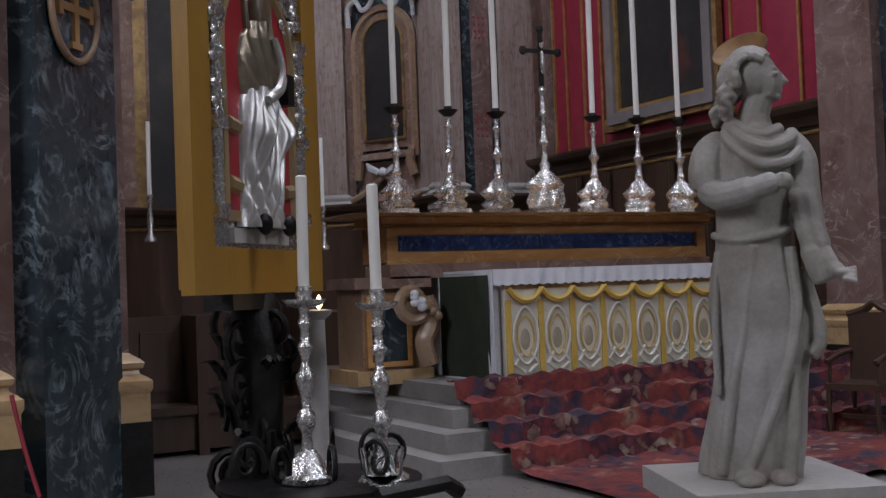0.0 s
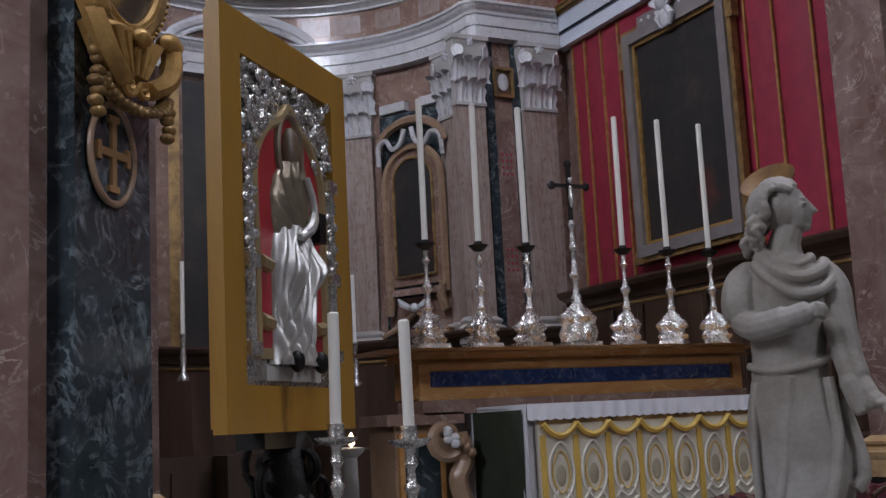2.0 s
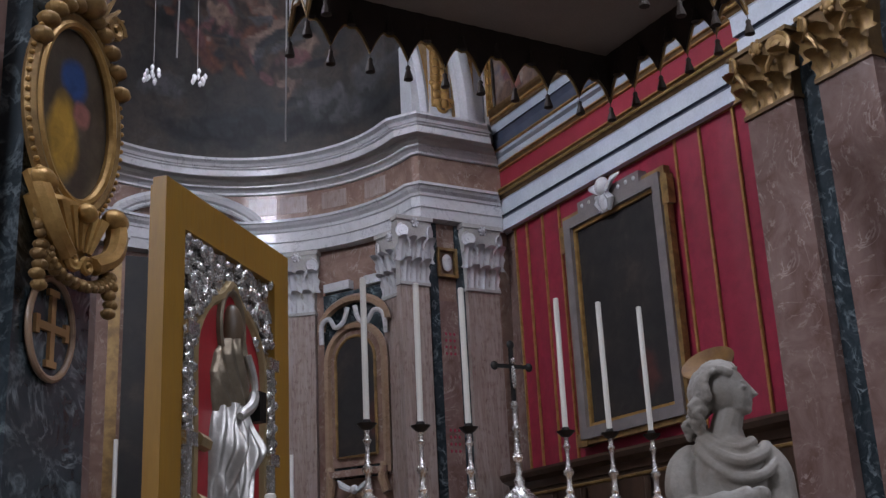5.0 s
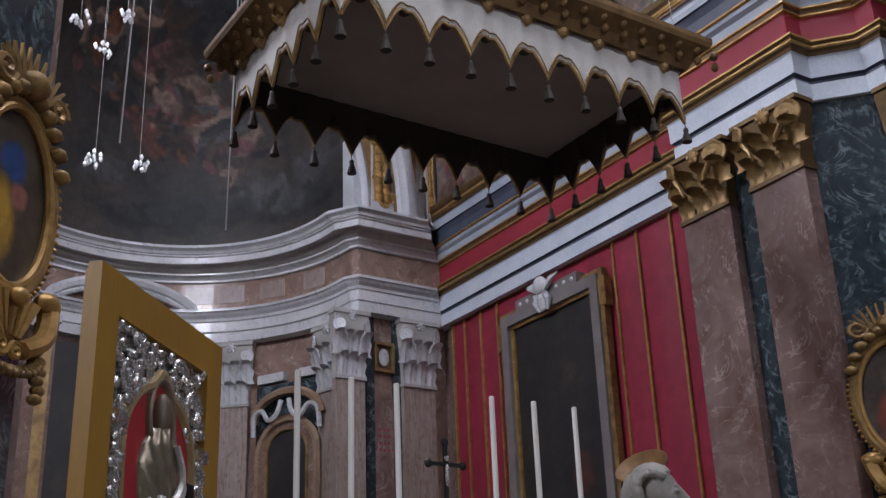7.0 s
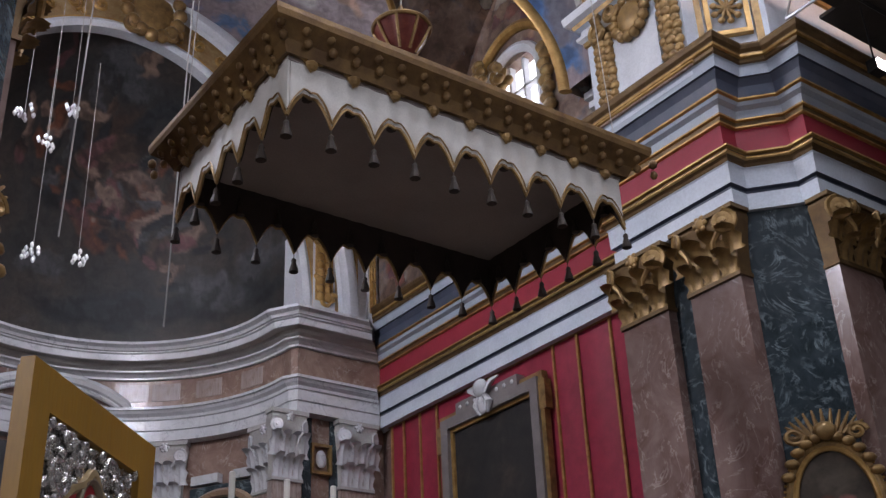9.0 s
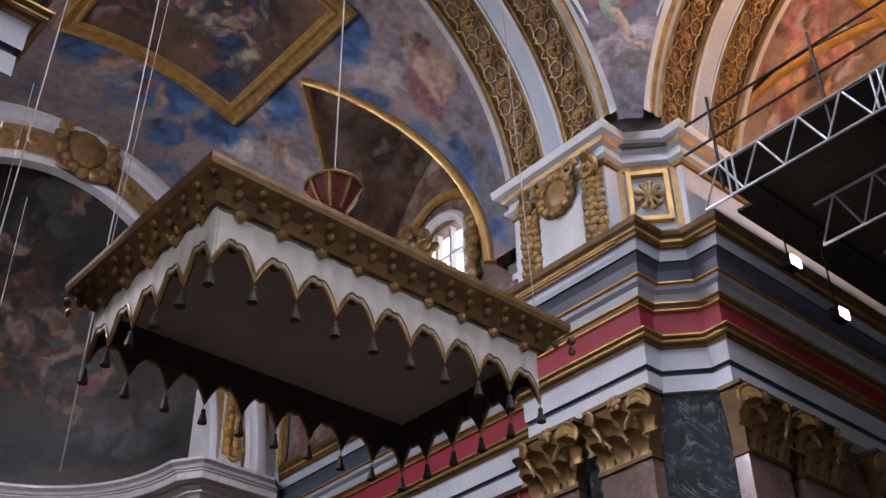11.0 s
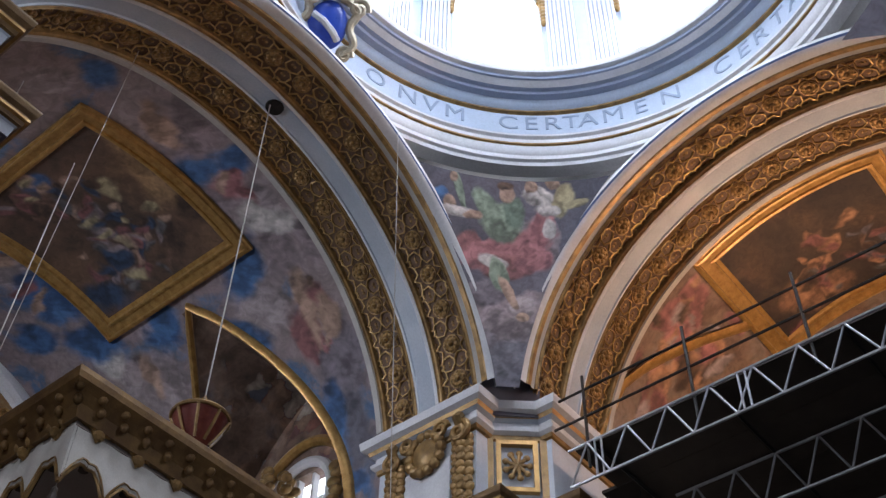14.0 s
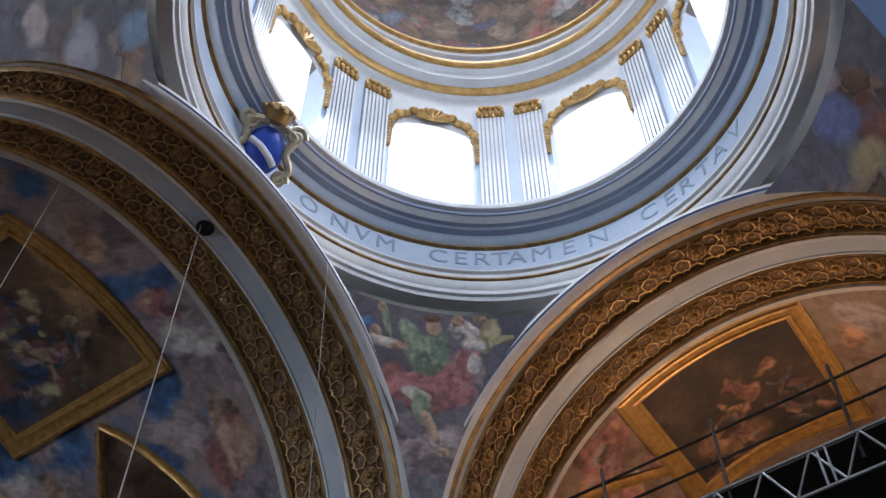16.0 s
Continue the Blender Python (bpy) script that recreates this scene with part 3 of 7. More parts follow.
def great_arch(m, label, count=20):
    global coffer_mesh, boss_mesh
    a = thing("great_arch", label, "arch", "arches of the crossing", "structure", m)
    lathe_arch([(5.12, 5.3), (5.11, 5.12), (5.07, 5.08), (5.0, 5.08)]).made("archivolt", WHITE, a)
    lathe_arch([(5.0, 5.08), (4.99, 5.13), (4.95, 5.13), (4.94, 5.09)]).made("blue_groove", ENAMELBLUE, a)
    lathe_arch([(4.94, 5.09), (4.915, 5.07), (4.89, 5.09), (4.87, 5.16), (4.86, 5.26)]).made("archivolt", WHITE, a, smooth=True)
    lathe_arch([(4.86, 5.26), (4.83, 5.28), (4.83, 5.36), (4.86, 5.38)]).made("moulding", GOLD_DULL, a)
    lathe_arch([(4.86, 5.38), (4.84, 5.46)]).made("fillet", PALE, a)
    for y in (5.5, 6.24, 6.8, 7.5):
        lathe_arch([(4.92, y - 0.045), (4.82, y - 0.04), (4.8, y - 0.015), (4.83, y), (4.8, y + 0.015), (4.82, y + 0.04), (4.92, y + 0.045)]).made("moulding", GOLD_DULL, a)
    for y0, y1 in ((5.52, 6.22), (6.82, 7.48)):
        lathe_arch([(4.92, y0), (4.92, y1)]).made("coffer_ground", BROWN, a, smooth=True)
    lathe_arch([(4.86, 6.27), (4.82, 6.29), (4.80, 6.34)]).made("fillet", WHITE, a)
    lathe_arch([(4.80, 6.34), (4.83, 6.36), (4.84, 6.52), (4.83, 6.68), (4.80, 6.7)]).made("plain_band", BLUEGREY, a, smooth=True)
    lathe_arch([(4.80, 6.7), (4.82, 6.75), (4.86, 6.77)]).made("fillet", WHITE, a)
    lathe_arch([(4.86, 7.53), (4.78, 7.55), (4.78, 7.66), (5.6, 7.7)]).made("rear_edge", PALE, a)
    lathe_arch([(5.3, 5.25), (5.3, 7.7)]).made("back", PALE, a)
    for y in (5.87, 7.15):
        for k in range(count):
            t = 0.155 + (math.pi - 0.31) * (k + 0.5) / count
            at = Matrix.Translation(polar(4.92, t, y)) @ Matrix((((math.sin(t)), 0, -math.cos(t), 0), (0, 1, 0, 0), (-math.cos(t), 0, -math.sin(t), 0), (0, 0, 0, 1)))
            if coffer_mesh is None:
                coffer_mesh = star.made("coffer", STRAP, a, at=at)
                boss_mesh = boss.made("rosette", GOLD_DULL, a, smooth=True, at=at)
            else:
                shared("coffer", coffer_mesh, a, at)
                shared("rosette", boss_mesh, a, at)
    return a


great_arch(pose(XC, YC, 0), "painted arch before the choir with gilt coffers")
great_arch(pose(XC, YC, 0, 0, 0, -90), "warmly lit transept arch with gilt coffers")
for k, rz in enumerate((90, 180)):
    a = thing("great_arch", "plain arch of the crossing behind the viewer", "arch", "arches of the crossing", "structure", pose(XC, YC, 0, 0, 0, rz))
    lathe_arch([(4.83, 5.6), (4.83, 5.2), (5.24, 5.05), (5.3, 5.25), (5.3, 7.7), (4.83, 7.7), (4.83, 5.6)]).made("archivolt", WHITE, a)

# ---- pendentives ----
SZ, SR2 = 12.92, 52.0
CLOUD_STROKES = [
    (-0.06, -1.76, 0.51, 0.39, 1, "violet"), (0.10, -1.35, 0.71, 0.44, 1, "mauve"), (0.55, -1.24, 0.41, 0.40, 0, "mauve"), (-0.30, -0.89, 0.40, 0.29, 2, "violet"), (0.06, -2.16, 0.40, 0.36, 0, "slate"),
    (0.72, 0.06, 0.38, 0.57, -2, "mauve"), (0.31, -1.19, 0.29, 0.23, 0, "lilac"),
]
FIGURE_STROKES = [
    (-0.55, -0.03, 0.32, 0.36, 21, "rose_dark"), (-0.35, -0.11, 0.50, 0.25, 23, "rose"), (0.40, 0.00, 0.69, 0.30, 25, "rose"), (0.14, -0.39, 0.60, 0.27, 0, "rose_dark"), (0.71, 0.32, 0.24, 0.49, -22, "rose"),
    (0.54, -0.26, 0.35, 0.32, 0, "rose"), (0.01, 0.47, 0.38, 0.41, 1, "sage"), (-0.21, 0.70, 0.19, 0.46, 27, "sage"), (0.24, 0.65, 0.20, 0.31, 0, "sage_dark"), (-0.16, -0.26, 0.30, 0.13, -20, "white"),
    (-0.07, -0.54, 0.17, 0.37, 11, "sage"), (0.10, -0.93, 0.11, 0.38, 23, "flesh"), (0.31, -1.35, 0.14, 0.09, 0, "flesh"), (0.12, 1.01, 0.15, 0.20, 1, "flesh"), (0.09, 1.17, 0.17, 0.09, 1, "hair"),
]
ANGEL_STROKES = [
    (-0.72, 1.06, 0.07, 0.43, 8, "sage"), (-0.81, 1.33, 0.08, 0.13, 3, "flesh"), (-1.11, 0.86, 0.20, 0.25, 3, "blue"), (-0.93, 0.81, 0.12, 0.13, 3, "flesh"), (-0.77, 0.62, 0.36, 0.11, -12, "white"),
    (-0.51, 0.56, 0.20, 0.09, 3, "flesh"), (0.73, 0.96, 0.32, 0.21, -15, "white"), (0.58, 1.16, 0.13, 0.13, -2, "flesh"), (1.15, 0.88, 0.20, 0.37, -18, "straw"), (0.98, 1.22, 0.13, 0.13, -2, "flesh"),
    (1.37, 0.82, 0.24, 0.09, 18, "straw"), (0.87, 0.68, 0.25, 0.12, -2, "white"), (0.86, 0.31, 0.14, 0.23, -2, "white"),
]
PEND = [((0.30, (0.075, 0.072, 0.092)), (0.5, (0.115, 0.11, 0.14)), (0.7, (0.17, 0.155, 0.19)))]
PEND_A = painted("pendentive_painting", PEND[0], 0.6, 8.0)
PEND_B = fresco("pendentive_painting_other", PEND[0], [((10.92, -0.10, 17.57), (0.45, 0.5, 0.6), (0.15, 0.17, 0.36)), ((10.38, -0.24, 17.91), (0.3, 0.35, 0.3), (0.42, 0.34, 0.36)), ((11.44, -0.25, 16.92), (0.4, 0.45, 0.3), (0.36, 0.27, 0.14)),
                ((3.06, 8.41, 16.68), (0.5, 0.5, 0.4), (0.3, 0.3, 0.36)), ((3.52, 7.98, 17.54), (0.4, 0.4, 0.5), (0.16, 0.24, 0.36)), ((2.21, 8.24, 15.90), (0.4, 0.4, 0.3), (0.4, 0.34, 0.34))], 0.7, 0.75, 0.25, 4.5, 0.4, 1.3, 0.52)
for k, (lab, mt) in enumerate((("figure on a cloud in green and rose, plain painted shapes", PEND_A), ("blue and white painted shapes", PEND_B), ("painted shapes", PEND_B), ("violet painted shapes", PEND_B))):
    def pend(u, v, k=k):
        v *= 0.9
        z = 14.0 + (17.8 - 14.0) * v
        r = math.sqrt(SR2 - (z - SZ) ** 2) * (0.985 + 0.015 * v)
        t0 = math.acos(min(5.1 / r, 1.0))
        t = t0 + (math.pi / 2 - 2 * t0) * u + k * math.pi / 2
        r *= 1 - 0.065 * v ** 3
        return (XC + 0.24 * v ** 2 + r * math.cos(t), YC + 0.4 * v ** 2 + r * math.sin(t), z + 0.5 * v * v)
    pen = Shape().grid(pend, 190, 170).made("pendentive", mt, None, "frescoed pendentive, " + lab, "pendentive", "", "structure", True)
    if mt is PEND_A:
        brush(pen, ((10.93, 7.88, 16.53), (0.649, -0.76, 0.041), (-0.457, -0.346, 0.819)), CLOUD_STROKES + FIGURE_STROKES + ANGEL_STROKES, 0.07, 0.2, 20)

FOOT = mottled("slate_plaster", (0.085, 0.08, 0.10), (0.13, 0.12, 0.145), 0.75, 0.0, 2, 30, 0.2)
for at in (pose(XC + 5.22, YC + 5.22, 0, 0, 0, -45), pose(XC - 5.22, YC + 5.22, 0, 0, 0, 45)):
    Shape().box(-0.6, 0.6, 0, 0.4, 13.7, 14.9).made("pendentive_foot", FOOT, None, "dark plaster foot of the pendentive", "wall", "", "structure", at=at)

# ---- dome ----
dome = thing("dome", "white and gilt drum with windows under a frescoed dome", "dome", "", "structure", RAISE)
circle = arc(DXC, DYC, DR, 0, 360, 96)[:-1]
for nm, mt, prof in (
        ("ring_moulding", WHITE, [(-0.25, 17.7), (0.0, 17.72), (0.02, 17.8), (0.08, 17.82), (0.08, 17.92), (0.14, 17.98), (0.16, 18.1)]),
        ("ring_fillet", GOLD_DULL, [(0.16, 18.1), (0.2, 18.11), (0.2, 18.15), (0.16, 18.17)]),
        ("ring_step", WHITE, [(0.16, 18.17), (0.16, 18.3), (0.22, 18.33), (0.22, 18.38)]),
        ("ring_frieze", PALEBLUE, [(0.22, 18.38), (0.2, 18.4), (0.2, 19.0)]),
        ("ring_fillet", GOLD_DULL, [(0.2, 19.0), (0.27, 19.02), (0.27, 19.06)]),
        ("ring_bed", PALEBLUE, [(0.27, 19.06), (0.36, 19.1), (0.42, 19.18)]),
        ("ring_soffit", RINGBLUE, [(0.42, 19.18), (0.55, 19.19), (0.58, 19.23), (0.66, 19.24)]),
        ("ring_corona", WHITE, [(0.66, 19.24), (0.7, 19.26), (0.78, 19.3)]),
        ("ring_cove", RINGBLUE, [(0.78, 19.3), (0.82, 19.31), (0.84, 19.36)]),
        ("ring_lip", WHITE, [(0.84, 19.36), (0.92, 19.37), (0.95, 19.42), (0.95, 19.48), (0.3, 19.5)]),
        ("drum_frieze", WHITE, [(0.55, 23.9), (0.55, 24.5), (0.62, 24.55)]),
        ("drum_moulding", GOLD, [(0.62, 24.55), (0.7, 24.6), (0.75, 24.7)]),
        ("drum_cornice", WHITE, [(0.75, 24.7), (0.95, 24.75), (0.95, 24.95), (1.05, 25.05)]),
        ("drum_cornice_gilt", GOLD, [(1.05, 25.05), (1.1, 25.06), (1.15, 25.15), (1.15, 25.2), (0.7, 25.25)]),
        ("drum_attic", WHITE, [(0.7, 25.25), (0.7, 26.2), (0.78, 26.25), (0.8, 26.35)]),
        ("drum_attic_gilt", GOLD, [(0.8, 26.35), (0.88, 26.4), (0.88, 26.5), (0.7, 26.52)])):
    prof = [(o, z + 0.14 if z < 19.6 else z) for o, z in prof]
    Shape().sweep(circle, prof, closed=True).made(nm, mt, dome, smooth=True)
DOME_F = fresco("dome_painting", ((0.3, (0.06, 0.035, 0.03)), (0.42, (0.22, 0.11, 0.07)), (0.52, (0.30, 0.07, 0.05)), (0.6, (0.34, 0.3, 0.26)), (0.72, (0.36, 0.40, 0.46))), (), 0.5, 0.7, 0.5, 4.5, 0.65, 1.5, 0.36, ((0.0, (0.30, 0.17, 0.10)), (0.25, (0.07, 0.04, 0.03)), (0.45, (0.36, 0.25, 0.17)), (0.6, (0.30, 0.05, 0.04)), (0.75, (0.10, 0.12, 0.2)), (0.9, (0.4, 0.38, 0.36))))
Shape().grid(lambda u, v: (DXC + 4.25 * math.cos(v * 1.5) * math.cos(2 * math.pi * u), DYC + 4.25 * math.cos(v * 1.5) * math.sin(2 * math.pi * u), 26.5 + 4.9 * math.sin(v * 1.5)), 64, 16).made("dome_shell", DOME_F, dome, smooth=True)
DW = 12.0
for k in range(8):
    c = 3 + 45 * k
    w = Shape().sweep(arc(DXC, DYC, DR, c + DW, c + 45 - DW, 10), [(0.58, 19.45), (0.58, 24), (-0.3, 24), (-0.3, 19.45)])
    for e in (c + DW, c + 45 - DW):
        e = radians(e)
        w.grid(lambda u, v: (DXC + (4.37 + 0.9 * u) * math.cos(e), DYC + (4.37 + 0.9 * u) * math.sin(e), 19.45 + 4.5 * v), 1, 1)
    w.made("drum_wall", PALEBLUE, dome)
    def above(u, v):
        a = radians(c - DW + 2 * DW * u)
        zt = 22.3 + 0.75 * math.sqrt(max(1 - (2 * u - 1) ** 2, 0))
        return (DXC + 4.37 * math.cos(a), DYC + 4.37 * math.sin(a), zt + (24 - zt) * v)
    Shape().grid(above, 16, 1).made("window_head", WHITE, dome)
    win = Shape().grid(lambda u, v: (DXC + 5.1 * math.cos(radians(c - DW + 2 * DW * u)), DYC + 5.1 * math.sin(radians(c - DW + 2 * DW * u)), 19.4 + 7 * v), 6, 1).made(
        "window_pane", GLASS_GLOW, dome)
    for off in (17.0, 28.0):
        a = radians(c + off)
        at = pose(DXC + 4.37 * math.cos(a), DYC + 4.37 * math.sin(a), 0, 0, 0, c + off - 90)
        Shape().box(-0.3, 0.3, -0.06, 0.02, 19.45, 23.5).made("pilaster_ground", RINGBLUE, dome, at=at)
        s = Shape().box(-0.32, 0.32, -0.1, -0.02, 19.45, 19.6)
        for i in range(7):
            s.box(-0.288 + 0.087 * i, -0.236 + 0.087 * i, -0.1, -0.05, 19.6, 23.45)
        s.made("fluted_pilaster", WHITE, dome, at=at)
        g = Shape().box(-0.3, 0.3, -0.1, 0.02, 23.5, 23.9)
        for i in range(5):
            g.ball((-0.26 + 0.13 * i, -0.12, 23.6), (0.06, 0.06, 0.12), 6)
            g.ball((-0.2 + 0.1 * i, -0.13, 23.8), (0.07, 0.06, 0.07), 6)
        g.made("gilt_capital", GOLD, dome, smooth=True, at=at)
    for off in (-DW - 0.6, DW + 0.6):
        a = radians(c + off)
        g = Shape()
        for i in range(7):
            g.ball((0, -0.05, 22.5 - 0.13 * i), (0.09 - 0.004 * i, 0.07, 0.09), 6)
        g.made("garland", GOLD_DULL, dome, kind="stuff", smooth=True, at=pose(DXC + 4.37 * math.cos(a), DYC + 4.37 * math.sin(a), 0, 0, 0, c + off - 90))
    g = Shape()
    for i in range(15):
        t = math.pi * i / 14
        g.ball((0.95 * math.cos(t), -0.06 - 0.05 * (i % 2), 22.55 + 0.85 * math.sin(t)), (0.13, 0.09, 0.11), 6)
    for i in range(7):
        t = math.pi * (i + 0.5) / 7
        g.tube([(0.05 * math.cos(t), -0.1, 23.1), (0.36 * math.cos(t), -0.12, 23.12 + 0.36 * math.sin(t))], [0.03, 0.07], 6)
    a = radians(c)
    g.made("gilt_shell", GOLD, dome, kind="stuff", smooth=True, at=pose(DXC + 4.34 * math.cos(a), DYC + 4.34 * math.sin(a), 0, 0, 0, c - 90))

# ---- choir vault ----
VA, VB = 5.5, 4.85
SKY_STROKES = [
    (9.09, 12.88, 0.47, 0.80, -57, "blue"), (10.26, 13.69, 0.50, 0.31, -47, "blue"), (8.74, 17.04, 0.92, 0.54, -74, "blue"), (9.27, 15.36, 0.41, 0.63, -58, "blue"), (5.62, 16.91, 0.78, 0.57, -41, "blue"),
    (7.50, 16.96, 0.73, 0.69, -47, "blue"), (11.69, 12.51, 0.34, 0.38, -75, "blue"), (12.14, 12.34, 0.53, 0.14, -85, "blue"), (7.09, 12.06, 0.42, 0.54, -47, "blue"),
]
CLOUDS = [
    (8.74, 11.72, 0.65, 0.29, -69, "white"), (9.97, 13.01, 0.71, 0.36, -53, "lilac"), (9.27, 11.98, 0.46, 0.68, -59, "mauve"), (9.30, 17.02, 0.50, 0.38, -60, "white"), (10.05, 16.25, 0.78, 0.63, -65, "lilac"),
    (6.57, 17.12, 0.80, 0.51, -41, "lilac"), (9.03, 15.48, 0.58, 0.40, -58, "lilac"), (11.08, 11.96, 0.76, 0.84, -82, "violet"), (11.83, 12.11, 0.50, 0.29, -80, "slate"), (9.41, 11.16, 0.45, 0.67, -60, "mauve"),
    (7.85, 12.33, 0.67, 0.39, -52, "mauve"),
]
CHERUBS = [
    (10.22, 12.19, 0.28, 0.58, -72, "flesh"), (10.28, 11.85, 0.35, 0.23, -61, "rose_dark"), (10.60, 12.60, 0.31, 0.38, -64, "rose_dark"), (9.92, 12.23, 0.16, 0.17, -59, "flesh"), (10.54, 11.76, 0.29, 0.28, -49, "flesh"),
    (10.02, 11.82, 0.15, 0.14, -64, "hair"), (7.48, 17.23, 0.12, 0.51, -8, "flesh"), (7.13, 17.26, 0.44, 0.13, -79, "rose_dark"), (6.15, 17.08, 0.48, 0.23, -55, "flesh"), (7.87, 11.77, 0.29, 0.31, -53, "rose"),
    (7.64, 11.91, 0.17, 0.18, -48, "flesh"), (8.17, 11.71, 0.25, 0.15, -26, "rose_dark"), (9.94, 16.22, 0.18, 0.44, -76, "flesh"),
]
MORE_SKY = [
    (4.58, 11.62, 0.38, 0.60, -42, "blue"), (8.00, 18.21, 0.58, 0.39, -57, "blue"), (7.51, 11.48, 0.44, 0.45, -57, "blue"), (4.02, 12.25, 0.42, 0.45, -35, "lilac"), (6.40, 11.59, 0.77, 0.74, -52, "mauve"),
    (6.10, 11.93, 0.24, 0.51, -72, "flesh"), (7.83, 11.88, 0.42, 0.32, -32, "rose"), (7.74, 12.02, 0.15, 0.19, -56, "flesh"), (8.62, 11.74, 0.45, 0.34, -58, "white"), (8.42, 11.40, 0.33, 0.23, -58, "lilac"),
]
VAULT_F = painted("vault_painting", ((0.28, (0.05, 0.12, 0.26)), (0.40, (0.10, 0.16, 0.27)), (0.46, (0.24, 0.19, 0.20)), (0.58, (0.31, 0.25, 0.25)), (0.7, (0.20, 0.16, 0.18))), 0.55, 4.0)
LUN_F = fresco("lunette_painting", ((0.3, (0.07, 0.045, 0.035)), (0.45, (0.17, 0.11, 0.08)), (0.58, (0.27, 0.19, 0.15)), (0.72, (0.14, 0.15, 0.19))),
               (), 0.9, 0.75, 0.35, 4.0, 0.5, 2.4, 0.5)
BATTLE = [
    (6.80, 12.65, 0.96, 0.82, -4, "gold_sky"), (5.95, 12.61, 0.62, 0.40, -6, "gold_sky"), (7.81, 12.81, 0.52, 0.56, -22, "umber"), (5.40, 14.68, 0.37, 0.39, -47, "blue"), (5.72, 15.47, 0.63, 0.66, -47, "umber"),
    (8.17, 15.89, 0.63, 0.43, -60, "blue_dark"), (8.01, 13.66, 0.52, 0.54, -78, "umber"),
]
PANEL_F = painted("vault_panel_painting", ((0.3, (0.04, 0.028, 0.022)), (0.5, (0.10, 0.06, 0.04)), (0.7, (0.17, 0.10, 0.06))), 0.8, 6.0)
SWIRL = crowd(4, 90, ((5.3, 15.6), (6.0, 14.6), (7.0, 14.2), (7.6, 14.8), (8.2, 15.2), (7.4, 13.6)), 0.3, 0.17, ("flesh", "mauve", "rose_dark", "smoke", "umber", "blue_dark", "straw", "umber", "hair"))


def vault(x, y, lift=0.0):
    s = (x - XC) / VA
    return (x, y, ZS + (VB - lift) * math.sqrt(max(1 - s * s, 0)))


def in_lunette(y, z, g=1.0):
    t = (z - ZS) / 4.3
    return t < 1 and abs(y - 14.5) < 2.15 * (1 - max(t, 0) ** 2.2) ** 0.8


def vfn(u, v):
    a = math.pi * u
    return (XC + VA * math.cos(a), 11.05 + 8.6 * v, ZS + VB * math.sin(a))


def vkeep(u, v):
    x, y, z = vfn(u, v)
    return not (in_lunette(y, z) and abs(x - XC) > 2.0)


brush(Shape().grid(vfn, 340, 190, keep=vkeep).made("choir_vault", VAULT_F, None, "barrel vault frescoed with blue sky and rosy clouds", "vault", "", "structure", True),
      IN_PLAN, CLOUDS + SKY_STROKES + MORE_SKY + crowd(15, 26, ((10.2, 12.2), (10.5, 12.0), (10.6, 12.6)), 0.16, 0.13, ("flesh", "rose_dark", "hair", "rose", "mauve")) + CHERUBS, 0.22, 0.35, 70)
for s in (1, -1):
    def lfn(u, v):
        a = math.pi * u
        t = 1 - abs(2 * u - 1)
        return (XC + s * (1.9 + 4.5 * v), 14.5 + (1 if u < 0.5 else -1) * 2.15 * (1 - t ** 2.2) ** 0.8, ZS + 4.3 * t)
    def lkeep(u, v):
        x, y, z = lfn(u, v)
        t = ((x - XC) / VA) ** 2 + ((z - ZS) / VB) ** 2
        return t > 0.985
    Shape().grid(lfn, 80, 90, keep=lkeep).made("lunette_vault", LUN_F, None, "dark painted lunette cut into the vault", "vault", "", "structure", True)
    edge = []
    for i in range(49):
        t = 1 - abs(2 * i / 48 - 1)
        z = ZS + 4.3 * t
        q = max(1 - ((z - ZS) / VB) ** 2, 0)
        edge.append((XC + s * (VA * math.sqrt(q) - 0.03), 14.5 + (1 if i < 24 else -1) * 2.15 * (1 - t ** 2.2) ** 0.8, z - 0.02))
    Shape().tube(edge, 0.13, 8, None, 0.6).made("groin_moulding", GOLD, None, "gilt moulding along the lunette edge", "moulding", "", "structure", True)
# gilt frame and painting in the vault
fr = thing("vault_frame", "gilt rectangular frame round a crowded ceiling painting", "frame", "", "structure")
x0, x1, y0, y1 = 4.75, 8.98, 12.42, 16.68


def frame_bars(parent, surf, box, steps, n=18):
    """Mitred bars with a stepped profile (distance in from the edge, lift) on a curved surface."""
    ax, bx, ay, by = box
    for side in range(4):
        def fn(u, v):
            d, lift = steps[round(v * (len(steps) - 1))]
            lo_x, hi_x, lo_y, hi_y = ax + d, bx - d, ay + d, by - d
            x, y = ((lo_x + (hi_x - lo_x) * u, lo_y), (hi_x, lo_y + (hi_y - lo_y) * u), (hi_x - (hi_x - lo_x) * u, hi_y), (lo_x, hi_y - (hi_y - lo_y) * u))[side]
            return surf(x, y, lift)
        Shape().grid(fn, n, len(steps) - 1).made("frame_bar", GOLD, parent)


